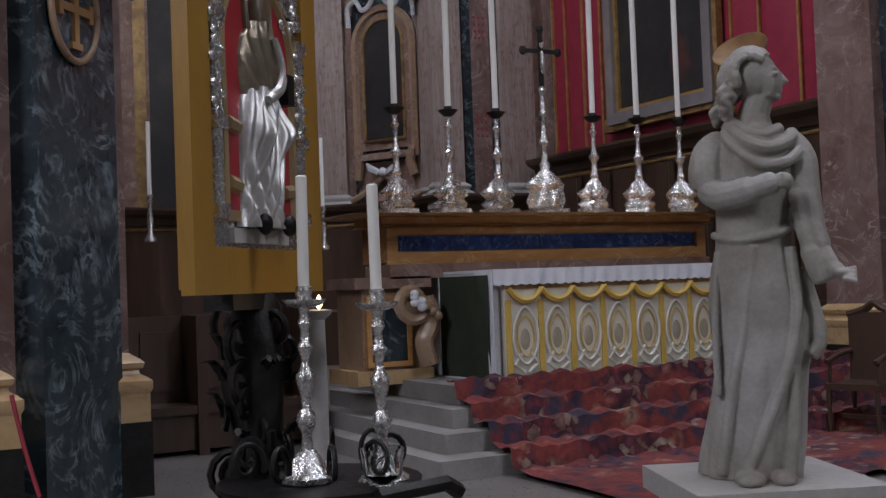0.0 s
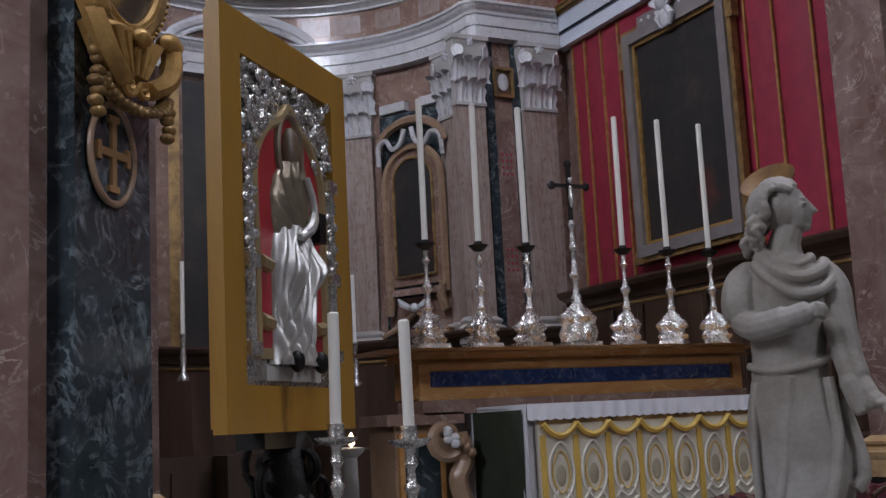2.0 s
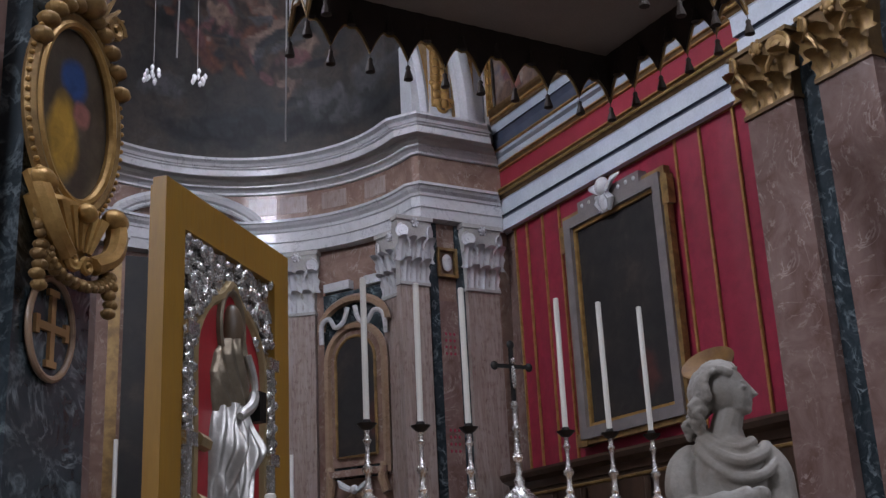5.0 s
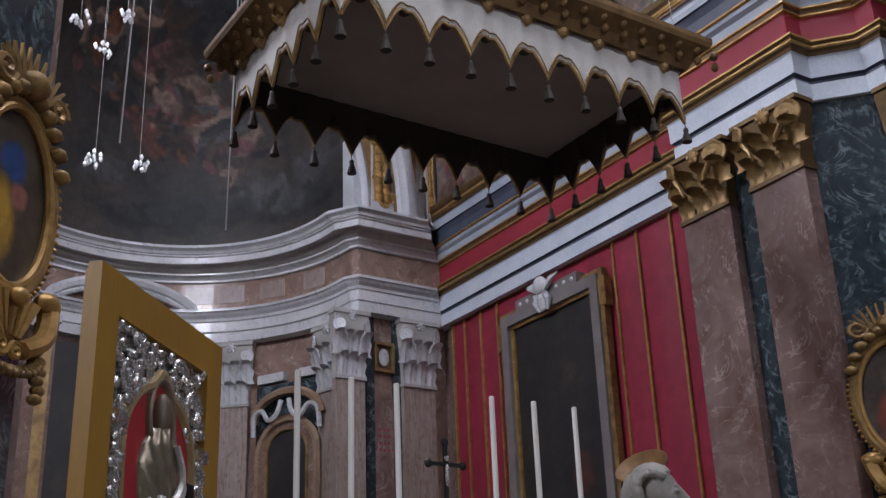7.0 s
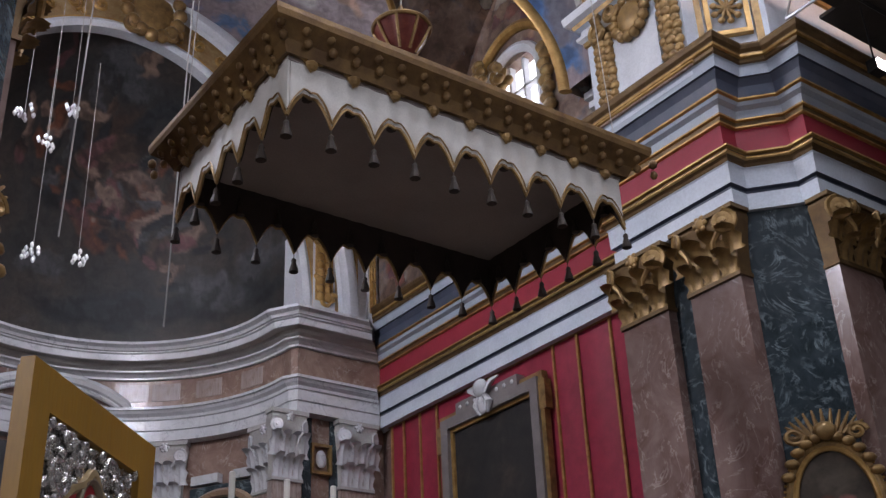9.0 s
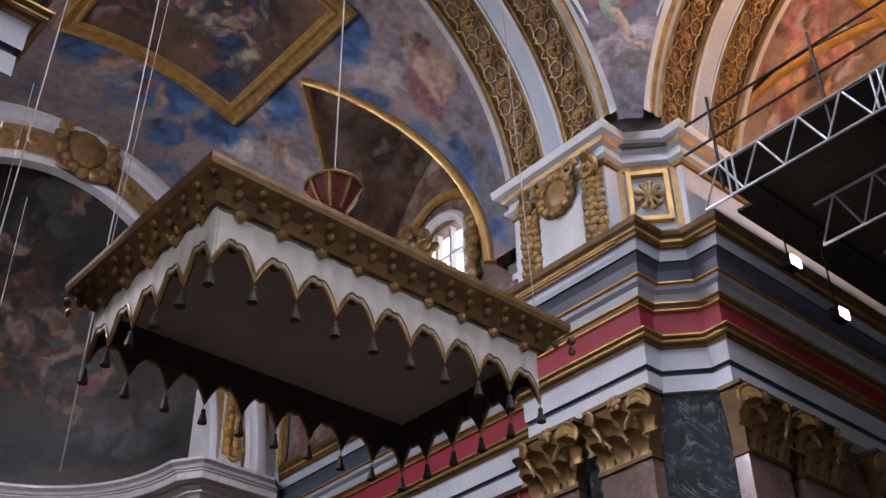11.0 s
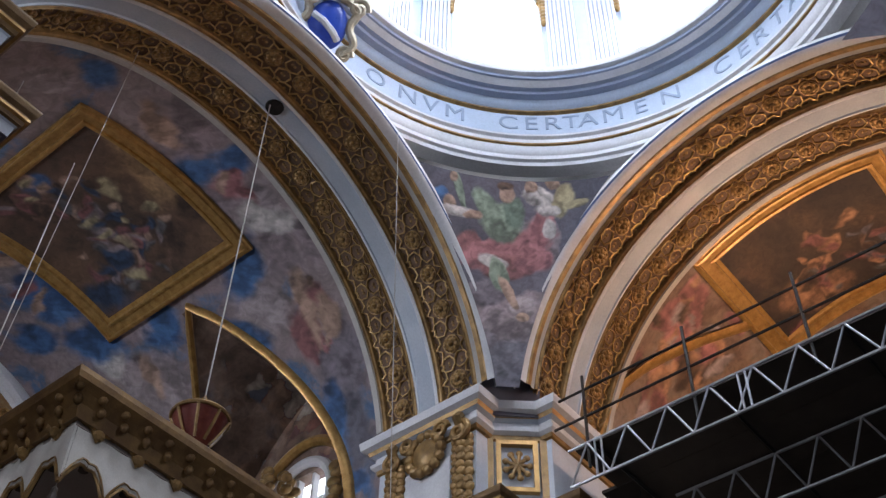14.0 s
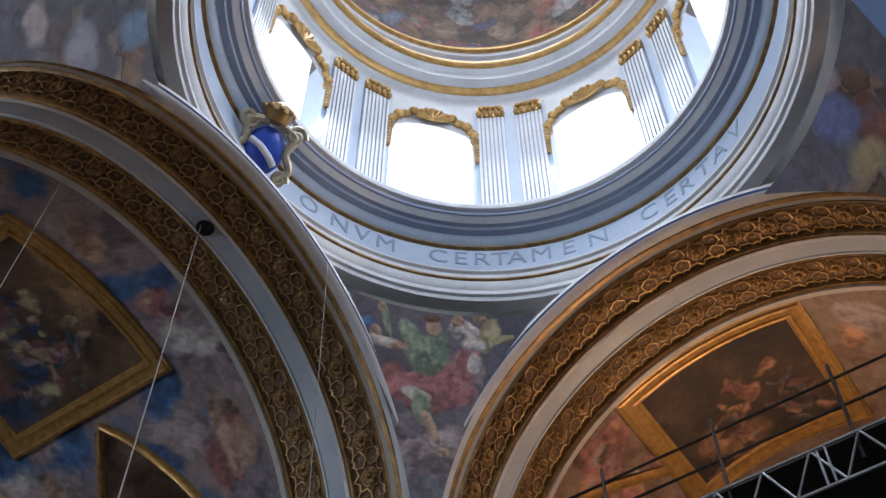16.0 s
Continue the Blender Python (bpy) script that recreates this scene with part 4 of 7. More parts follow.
FRAME_STEPS = [(0.0, -0.02), (0.0, 0.08), (0.05, 0.1), (0.06, 0.15), (0.1, 0.16), (0.11, 0.11), (0.27, 0.09), (0.28, 0.13), (0.33, 0.14), (0.34, 0.08), (0.4, 0.06), (0.42, 0.02)]
frame_bars(fr, vault, (x0, x1, y0, y1), FRAME_STEPS)
brush(Shape().grid(lambda u, v: vault(x0 + 0.2 + (x1 - x0 - 0.4) * u, y0 + 0.2 + (y1 - y0 - 0.4) * v, 0.05), 170, 170).made("ceiling_painting", PANEL_F, fr, smooth=True), IN_PLAN, BATTLE + SWIRL, 0.3, 0.55, 60, 0.85)
# attic walls of the choir, with window in the lunette
for s in (1, -1):
    X = XC + s * 6.1
    at = thing("attic_wall", "white attic wall of the choir with arched window", "wall", "", "structure")
    lo, hi = min(X, X + s * 0.3), max(X, X + s * 0.3)
    for a, b, c, d in ((11.1, 13.75, 11.5, 18), (15.05, 19.6, 11.5, 18), (13.75, 15.05, 11.5, 12.9), (13.75, 15.05, 15.6, 18)):
        Shape().box(lo, hi, a, b, c, d).made("wall_piece", LUN_F, at)
    for i, z in enumerate((13.2, 13.35)):
        Shape().box(min(X, X - s * (0.12 + 0.1 * i)), max(X, X - s * (0.12 + 0.1 * i)), 11.1, 12.3, z, z + 0.14).made("attic_moulding", WHITE, at)
    Shape().box(min(X + s * 0.35, X + s * 0.4), max(X + s * 0.35, X + s * 0.4), 13.7, 15.1, 12.8, 15.7).made("window_pane", GLASS_GLOW, at)
    w = Shape()
    for k in range(3):
        w.box(lo + 0.05, hi - 0.1, 13.75 + 0.43 * k - 0.03, 13.75 + 0.43 * k + 0.03, 12.9, 15.6)
    for z in (13.5, 14.2, 14.9):
        w.box(lo + 0.05, hi - 0.1, 13.75, 15.05, z - 0.03, z + 0.03)
    w.made("window_bars", WHITE, at)
    fr2 = [(X - s * 0.03, 14.4 + 0.85 * math.cos(math.pi * i / 20), 15.0 + 0.85 * math.sin(math.pi * i / 20)) for i in range(21)]
    Shape().tube([(X - s * 0.03, 15.25, 12.9)] + fr2 + [(X - s * 0.03, 13.55, 12.9)], 0.12, 8).made("window_surround", WHITE, at, smooth=True)
    Shape().tube([(X - s * 0.05, 14.4 + 1.25 * math.cos(math.pi * i / 20), 15.0 + 1.35 * math.sin(math.pi * i / 20)) for i in range(21)], 0.12, 8).made("window_arch", GOLD, at, smooth=True)
    cl2 = Shape()
    for i in range(30):
        q = random.Random(100 + i)
        cl2.ball((X - s * q.uniform(0.1, 0.35), 15.0 + q.gauss(0, 0.32), 14.95 + q.gauss(0, 0.4)), (0.11, 0.12 + 0.05 * q.random(), 0.1), 6)
    for q in (-1, 1):
        cl2.tube([(X - s * 0.25 - s * y_, 15.0 + q * x_, 15.0 + z_) for x_, y_, z_ in spiral((0.35, 0, 0.35), 0.24, 0.04, 1.5, 0, 16, q)], 0.06, 6)
    cl2.made("gilt_cartouche", GOLD_DULL, at, kind="stuff", smooth=True)
    for yy in (13.35, 15.45):
        g = Shape()
        for i in range(14):
            g.ball((X - s * 0.12, yy + 0.07 * (i % 2 - 0.5), 12.7 + 0.2 * i), (0.12, 0.17, 0.14), 6)
        g.made("garland", GOLD_DULL, at, kind="stuff", smooth=True)

# ---- apse half dome ----
STORM = [
    (8.70, 12.55, 2.76, 0.38, 1, "slate_deep"), (9.92, 12.83, 0.77, 0.31, -34, "smoke"), (6.49, 13.36, 0.64, 0.33, 12, "smoke"), (10.51, 13.20, 0.30, 0.42, -1, "smoke"), (7.42, 14.30, 0.47, 0.37, 7, "ember"),
    (8.32, 14.38, 0.70, 0.50, 1, "umber"), (8.53, 14.98, 0.34, 0.26, -2, "smoke"), (7.27, 16.01, 0.79, 0.71, 34, "umber"), (7.10, 17.02, 0.86, 0.23, -8, "smoke"), (6.39, 15.07, 0.52, 0.66, 14, "slate_deep"),
    (7.85, 16.34, 0.43, 0.31, 29, "slate_deep"), (8.87, 13.87, 0.45, 0.29, -2, "umber"),
]
STORM_FIGURES = [
    (7.21, 14.39, 0.23, 0.37, 10, "rose_dark"), (7.51, 14.50, 0.12, 0.14, 5, "flesh"), (8.59, 14.74, 0.27, 0.12, 21, "flesh"), (7.57, 15.05, 0.38, 0.10, -14, "flesh"), (8.27, 15.09, 0.19, 0.10, 1, "smoke"),
    (7.97, 14.36, 0.26, 0.20, 4, "umber"), (9.36, 14.08, 0.25, 0.15, -10, "rose_dark"), (6.61, 16.48, 0.30, 0.14, 12, "flesh"), (7.43, 17.13, 0.29, 0.10, -6, "flesh"), (9.13, 13.60, 0.19, 0.12, -6, "flesh"),
]
APSE_F = painted("apse_painting", ((0.28, (0.018, 0.019, 0.02)), (0.45, (0.04, 0.037, 0.035)), (0.58, (0.06, 0.046, 0.038)), (0.72, (0.085, 0.08, 0.078))), 0.7, 4.5, 0.6)
apse_dome = Shape().grid(lambda u, v: (XC + 4.25 * math.cos(math.pi * u) * math.cos(v * math.pi / 2), 19.85 + 4.2 * math.sin(math.pi * u) * math.cos(v * math.pi / 2), 11.55 + 5.75 * math.sin(v * math.pi / 2)), 220, 150).made(
    "apse_half_dome", APSE_F, None, "half dome with dark stormy fresco", "fresco", "", "structure", True)
brush(apse_dome, ((0, 0, 0), (1, 0, 0), (0, 0, 1)), STORM + crowd(9, 120, ((5.6, 15.6), (6.4, 16.2), (7.2, 15.2), (8.4, 14.8), (9.2, 13.9), (8.0, 16.2), (7.0, 14.2)), 0.42, 0.2,
      ("umber", "smoke", "rose_dark", "slate_deep", "ember", "hair", "flesh", "umber", "slate_deep")) + STORM_FIGURES, 0.3, 0.4, 30, 0.6)
ea = thing("apse_arch", "white and gilt arch framing the half dome", "arch", "", "structure")


def ell(prof, nm, mt, n=48):
    """Profile (scale, y) along the stilted apse arch."""
    Shape().grid(lambda u, v: (XC + (4.2 + prof[round(v * (len(prof) - 1))][0]) * math.cos(math.pi * u), prof[round(v * (len(prof) - 1))][1],
                               11.55 + (5.6 + prof[round(v * (len(prof) - 1))][0]) * math.sin(math.pi * u)), n, len(prof) - 1).made(nm, mt, ea, smooth=True)


ell([(0.0, 19.9), (0.0, 19.62), (0.06, 19.58), (0.12, 19.56), (0.2, 19.6)], "inner_moulding", WHITE)
ell([(0.2, 19.6), (0.24, 19.6)], "gilt_line", GOLD)
ell([(0.24, 19.6), (0.85, 19.6)], "gilt_frieze", mottled("gilt_frieze", (0.30, 0.17, 0.06), (0.42, 0.30, 0.15), 0.5, 0.3, 5, 30, 0.5))
ell([(0.85, 19.6), (0.9, 19.5), (1.0, 19.48), (1.05, 19.42), (1.2, 19.4), (1.3, 19.45), (1.3, 19.7), (2.6, 19.7)], "outer_moulding", WHITE)
for k in range(26):
    a = math.pi * (k + 0.5) / 26
    sc = Shape().tube(spiral((0, 0, 0), 0.2, 0.03, 1.4, 0, 14), 0.045, 5).ball((0.2, 0, 0.16), (0.1, 0.05, 0.07), 5)
    sc.made("scroll", GOLD, ea, smooth=True, at=pose(XC + 4.74 * math.cos(a), 19.57, 11.55 + 6.14 * math.sin(a), 0, -math.degrees(a) + (180 if k % 2 else 0), 0))
cart = Shape()
cart.ball((0, 0, 0), (0.5, 0.12, 0.55), 10)
for i in range(16):
    a = 2 * math.pi * i / 16
    cart.ball((0.62 * math.cos(a), -0.06, 0.75 * math.sin(a)), (0.17, 0.14, 0.17), 6)
for sx in (-1, 1):
    cart.tube(spiral((sx * 0.5, -0.1, 0.6), 0.26, 0.03, 1.5, 0, 16, sx), 0.07, 6)
    cart.tube(spiral((sx * 0.45, -0.1, -0.65), 0.22, 0.03, 1.5, 0, 16, sx), 0.06, 6)
cart.made("cartouche", GOLD_DULL, ea, "dark gilt cartouche", kind="stuff", smooth=True, at=pose(XC + 0.25, 19.5, 17.9))
for s in (1, -1):
    wp = thing("attic_pier", "white attic pier with gilt leaf panels beside the apse", "pier", "", "structure", pose(XC + s * 4.95, 19.75, 0))
    for a, b, m2, yy in ((-0.95, 1.3, WHITE, 0.0), (-0.55, 0.0, WHITE, -0.06), (0.3, 0.65, WHITE, -0.06), (0.85, 1.1, WHITE, -0.06)):
        Shape().box(min(s * a, s * b), max(s * a, s * b), -0.1 + yy, 0.4, 11.5, 14.6).made("block", m2, wp)
    for a, b in ((-0.5, -0.06), (0.36, 0.58), (0.9, 1.06)):
        g = Shape().box(min(s * a, s * b), max(s * a, s * b), -0.19, -0.15, 11.9, 13.9)
        for i in range(10):
            for q in (-1, 1):
                g.ball((s * (a + b) / 2 + q * 0.22 * (b - a), -0.2, 12.0 + 0.19 * i), (0.22 * (b - a), 0.05, 0.11), 6)
        g.made("gilt_panel", GOLD, wp, kind="stuff", smooth=True)

for y in (10.22,):
    Shape().box(12.1, 12.15, y - 0.24, y + 0.24, 0.6, 9.36).made("marble_strip", GREEN, None, "dark marble strip between the pilasters", "panel", "", "structure")

# ---- canopy ----
cx0, cx1, cy0, cy1, cz = 4.12, 9.3, 8.05, 11.25, 8.9
CANGOLD = mottled("dark_carved_gilt", (0.13, 0.07, 0.028), (0.24, 0.14, 0.05), 0.5, 0.4, 5, 40, 0.4)
can = thing("hanging_canopy", "dark gilt hanging canopy with white scalloped silk valance", "canopy")
Shape().box(cx0 + 0.3, cx1 - 0.3, cy0 + 0.3, cy1 - 0.3, cz - 0.35, cz - 0.3).made("ceiling_cloth", mottled("canopy_lining", (0.36, 0.31, 0.28), (0.29, 0.25, 0.225), 0.8, 0, 1, 40, 0.2), can)
rect = [(cx0 + 0.3, cy0 + 0.3), (cx0 + 0.3, cy1 - 0.3), (cx1 - 0.3, cy1 - 0.3), (cx1 - 0.3, cy0 + 0.3)]
Shape().sweep(rect, [(-0.02, cz - 0.3), (0.06, cz - 0.32), (0.12, cz - 0.2), (0.2, cz - 0.12), (0.28, cz - 0.06), (0.3, cz), (0.3, cz + 0.06), (0.22, cz + 0.08), (-0.1, cz + 0.02)], closed=True).made("cornice", CANGOLD, can, "dark carved gilt cornice")
Shape().box(cx0 + 0.2, cx1 - 0.2, cy0 + 0.2, cy1 - 0.2, cz - 0.02, cz + 0.03).made("roof_board", WOOD, can)
SILK = mottled("white_silk", (0.66, 0.64, 0.60), (0.55, 0.53, 0.49), 0.45, 0.0, 3, 50, 0.15)
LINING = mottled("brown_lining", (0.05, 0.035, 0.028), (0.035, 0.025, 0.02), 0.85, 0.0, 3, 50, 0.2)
TASSEL = mottled("dark_tassel", (0.03, 0.022, 0.018), (0.05, 0.035, 0.025), 0.7, 0.0, 5, 50, 0.3)


def tassel(parent, at):
    s = Shape().lathe([(0.006, 0.0), (0.006, -0.1), (0.035, -0.12), (0.045, -0.15), (0.035, -0.18), (0.05, -0.22), (0.075, -0.3), (0.08, -0.34), (0.01, -0.35)], 8)
    return s.made("tassel", TASSEL, parent, smooth=True, at=at)


first_tassel = None


def valance(p, q, n, name):
    """Scalloped cloth from p to q, with a gilt cord along its lower edge and tassels."""
    global first_tassel
    p, q = Vector((*p, 0)), Vector((*q, 0))
    d = (q - p).normalized()
    inner = Vector((-d.y, d.x, 0))
    length = (q - p).length

    def depth(u):
        t = (u * n) % 1.0
        q = abs(2 * t - 1)
        return 0.43 + 0.2 * q ** 1.6 + 0.11 * max(q - 0.62, 0) / 0.38 + 0.03 * math.cos(9 * q) * (1 - q)

    def fn(u, v, off=0.0):
        w = p + d * (length * u) + inner * (off + 0.006 * math.sin(u * n * 6.28 * 2))
        return (w.x, w.y, cz - 0.28 - depth(u) * v)

    seg = n * 12
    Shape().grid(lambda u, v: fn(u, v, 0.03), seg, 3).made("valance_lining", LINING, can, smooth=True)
    Shape().grid(fn, seg, 3).made(name, SILK, can, "white silk with scalloped edge", smooth=True)
    pts = [fn(i / seg, 1.0) for i in range(seg + 1)]
    Shape().tube([(a, b, c) for a, b, c in pts], 0.02, 5).made("cord", GOLD_DULL, can, smooth=True)
    Shape().tube([(a - inner.x * 0.02, b - inner.y * 0.02, c + 0.06) for a, b, c in pts], 0.012, 4).made("braid", GOLD_DULL, can, smooth=True)
    up = Shape()
    for k in range(n):
        t = (k + 0.5) / n
        w = p + d * (length * t) - inner * 0.04
        side = d * (length / n / 3.4)
        a, b, c = w - side + Vector((0, 0, cz - 0.24)), w + side + Vector((0, 0, cz - 0.24)), w + Vector((0, 0, cz - 0.43))
        up.add([a, b, c, a + inner * 0.03, b + inner * 0.03, c + inner * 0.03], [(0, 1, 2), (5, 4, 3), (0, 3, 4, 1), (1, 4, 5, 2), (2, 5, 3, 0)])
        for e in (-0.6, 0.0, 0.6):
            up.ball(w + side * e + Vector((0, 0, cz - 0.26 - 0.09 * (e == 0))), (0.07, 0.05, 0.07), 5)
    up.made("gilt_lappet", GOLD_DULL, can, kind="stuff")
    for k in range(n + 1):
        x, y, z = fn(min(k / n, 0.999) if k < n else 1.0, 1.0)
        at = pose(x, y, cz - 0.28 - 0.72) @ Matrix.Diagonal((0.75, 0.75, 0.8, 1))
        if first_tassel is None:
            first_tassel = tassel(can, at)
        else:
            shared("tassel", first_tassel, can, at)
    for k in range(n):
        x, y, z = fn((k + 0.5) / n, 0.0)
        shared("tassel", first_tassel, can, pose(x + inner.x * 0.05, y + inner.y * 0.05, cz - 0.46) @ Matrix.Diagonal((0.7, 0.7, 0.8, 1)))


vx0, vx1, vy0, vy1 = 4.42, 8.98, 8.36, 10.95
valance((vx0, vy0), (vx1, vy0), 9, "front_valance")
valance((vx1, vy0), (vx1, vy1), 5, "side_valance")
valance((vx1, vy1), (vx0, vy1), 9, "back_valance")
valance((vx0, vy1), (vx0, vy0), 5, "side_valance")
bosses = Shape()
for p, q, n in (((cx0, cy0), (cx1, cy0), 18), ((cx0, cy1), (cx0, cy0), 11)):
    for k in range(n + 1):
        x, y = p[0] + (q[0] - p[0]) * k / n, p[1] + (q[1] - p[1]) * k / n
        bosses.ball((x + 0.1, y + 0.1, cz - 0.1), (0.055, 0.055, 0.06), 6)
        bosses.ball((x + 0.16, y + 0.16, cz - 0.2), (0.05, 0.05, 0.06), 5)
bosses.made("cornice_beading", CANGOLD, can, kind="stuff", smooth=True)
for x, y in ((cx0 + 0.3, cy1 - 0.3), (cx1 - 0.3, cy0 + 0.3)):
    Shape().tube([(x, y, cz), (x + (XC - x) * 0.12, y + (9.65 - y) * 0.12, 18.0)], 0.007, 5).made("rope", PALE, can)

# ---- high altar ----
alt = thing("high_altar", "high altar of orange marble with blue lapis panel and console scrolls", "altar")
gy = 10.15
Shape().box(4.72, 8.72, gy, gy + 0.55, 1.8, 2.16).made("gradine", ORANGEM, alt)
for x0_, x1_, z0_, z1_ in ((4.72, 8.72, 2.07, 2.14), (4.72, 8.72, 1.78, 1.9), (4.72, 4.84, 1.9, 2.07), (8.6, 8.72, 1.9, 2.07)):
    Shape().box(x0_, x1_, gy - 0.04, gy, z0_, z1_).made("gradine_frame", ORANGEM, alt)
Shape().sweep([(4.62, gy + 0.6), (4.62, gy - 0.1), (8.82, gy - 0.1), (8.82, gy + 0.6)][::-1], [(0.0, 2.16), (-0.04, 2.18), (-0.06, 2.22), (-0.06, 2.25), (0.5, 2.25)]).made("gradine_cornice", ORANGEM, alt)
Shape().box(4.66, 8.78, gy - 0.06, gy + 0.6, 2.16, 2.245).made("gradine_top", ORANGEM, alt)
Shape().box(4.86, 8.58, gy - 0.015, gy, 1.91, 2.06).made("lapis_inlay", LAPIS, alt)
Shape().box(4.72, 8.72, gy - 0.1, gy + 0.5, 1.64, 1.78).made("step_moulding", BROWNM, alt)
Shape().box(5.32, 8.08, gy - 0.98, gy + 0.5, 0.66, 1.6).made("altar_block", WMARBLE, alt)
Shape().box(5.3, 8.1, gy - 1.03, gy + 0.5, 1.6, 1.66).made("mensa", WMARBLE, alt)
for s in (1, -1):
    wing = Shape()
    wing.box(-0.32, 0.35, gy - 0.02, gy + 0.6, 0.66, 1.6, Matrix.Translation((XC - s * 1.95, 0, 0)) @ Matrix.Diagonal((s, 1, 1, 1)))
    wing.made("wing", TAN, alt)
    m = Matrix.Translation((XC - s * 1.95, 0, 0)) @ Matrix.Diagonal((s, 1, 1, 1))
    Shape().box(-0.24, 0.14, gy - 0.05, gy - 0.01, 0.84, 1.42, m).made("green_inlay", GREEN, alt)
    for a_, b_, c_, d_ in ((-0.29, 0.19, 1.42, 1.47), (-0.29, 0.19, 0.79, 0.84), (-0.29, -0.24, 0.84, 1.42), (0.14, 0.19, 0.84, 1.42)):
        Shape().box(a_, b_, gy - 0.065, gy - 0.021, c_, d_, m).made("inlay_frame", ORANGEM, alt)
    Shape().box(-0.42, 0.4, gy - 0.1, gy + 0.62, 1.55, 1.66, m).made("wing_cornice", BROWNM, alt)
    Shape().box(-0.42, 0.4, gy - 0.1, gy + 0.62, 0.62, 0.76, m).made("wing_base", YELLOWM, alt)
    con = Shape()
    con.tube(spiral((0.1, gy - 0.25, 1.4), 0.17, 0.03, 1.6, 0.4, 22, -1), 0.06, 7, m, 1.4)
    con.tube(smooth_path([(0.26, gy - 0.25, 1.42), (0.3, gy - 0.25, 1.2), (0.22, gy - 0.25, 1.02), (0.28, gy - 0.25, 0.8)]), 0.07, 7, m, 1.4)
    for i in range(5):
        con.ball((0.1 + 0.06 * i, gy - 0.34, 1.47 - 0.05 * i), (0.05, 0.04, 0.05), 6, m)
    con.made("console_scroll", TAN, alt, smooth=True)
    lf = Shape()
    for i in range(7):
        lf.ball((0.1 + 0.05 * math.cos(i * 2.1), gy - 0.38, 1.42 + 0.07 * math.sin(i * 1.7)), (0.05, 0.03, 0.04), 6, m)
    lf.made("leaf_spray", WMARBLE, alt, smooth=True)
# white cloth with lace border, front hanging and dark green side cover
fy = gy - 1.05
cl = thing("altar_cloth", "white linen altar cloth with lace edge over the altar", "cloth")
Shape().box(5.3, 8.12, fy - 0.02, gy - 0.1, 1.665, 1.69).made("top", LINEN, cl)
s = Shape()
s.grid(lambda u, v: (5.3 + 2.82 * u, fy - 0.03 - 0.012 * math.sin(u * 120) * v, 1.69 - v * (0.14 + 0.015 * abs(math.sin(u * 90)))), 180, 3)
s.grid(lambda u, v: (5.29 + 0.02 * math.sin(9 * u) * v, fy - 0.03 + 0.35 * u * (1 - 0.55 * v), 1.69 - 0.98 * v), 10, 8)
s.made("lace_border", LINEN, cl, smooth=True)
fr3 = thing("altar_frontal", "cream and yellow brocade altar frontal with ogee pattern", "altar frontal")
Shape().box(5.42, 8.0, fy, fy + 0.06, 0.68, 1.56).made("cloth_panel", mottled("cream_brocade", (0.68, 0.64, 0.52), (0.60, 0.56, 0.45), 0.5, 0, 6, 80, 0.3), fr3)
YEL = mottled("yellow_silk", (0.66, 0.45, 0.10), (0.56, 0.36, 0.07), 0.45, 0, 6, 60, 0.3)
PALEY = mottled("white_thread", (0.76, 0.73, 0.64), (0.68, 0.65, 0.56), 0.5, 0, 6, 60, 0.3)
nb = 7
PALEG_ = mottled('grey_gold_thread', (0.40, 0.36, 0.25), (0.33, 0.29, 0.2), 0.5, 0, 6, 60, 0.3)
for k in range(nb + 1):
    x = 5.46 + 2.5 * k / nb
    Shape().box(x - 0.03, x + 0.03, fy - 0.012, fy, 0.7, 1.4).made("yellow_stripe", YEL, fr3)
for k in range(nb):
    xm = 5.46 + 2.5 * (k + 0.5) / nb
    for rad, rz_, mt_, yy in ((0.135, 0.25, PALEY, 0.012), (0.09, 0.18, YEL, 0.008)):
        og = [(xm + rad * math.sin(t) * (1 - 0.3 * abs(math.cos(t)) ** 3), fy - yy, 1.05 + rz_ * math.cos(t) * (1.12 if math.cos(t) > 0 else 1)) for t in [2 * math.pi * i / 28 for i in range(29)]]
        Shape().tube(og, 0.014 if mt_ is PALEY else 0.008, 5, None, 1.0).made("ogee", mt_, fr3)
    Shape().ball((xm, fy, 1.03), (0.055, 0.012, 0.1), 8).made("ogee_heart", PALEG_, fr3)
    for q in (-1, 1):
        Shape().tube([(xm + q * 0.02, fy - 0.01, 0.72), (xm + q * 0.12, fy - 0.01, 0.8), (xm + q * 0.05, fy - 0.01, 0.9)], 0.016, 5).made("leaf_scroll", PALEY, fr3)
    sw = smooth_path([(xm - 0.18, fy - 0.03, 1.5), (xm - 0.1, fy - 0.03, 1.42), (xm, fy - 0.03, 1.39), (xm + 0.1, fy - 0.03, 1.42), (xm + 0.18, fy - 0.03, 1.5)], 4)
    Shape().tube(sw, 0.03, 6).made("swag", YEL, fr3, smooth=True)
Shape().box(5.42, 8.0, fy - 0.01, fy, 1.5, 1.56).made("header", GOLD_DULL, fr3)
gc = thing("altar_side_cover", "dark green cloth with white edge covering the altar end", "cloth")
Shape().grid(lambda u, v: (5.28 - 0.02 * math.sin(8 * u), fy + 0.04 + 0.95 * u, 1.64 - 1.0 * v), 16, 6).made("green_cloth", GREENCLOTH, gc, smooth=True)
Shape().tube([(5.27, fy + 0.98, 1.64), (5.27, fy + 0.98, 0.66), (5.27, fy + 0.04, 0.66)], 0.018, 5).made("white_edge", LINEN, gc)


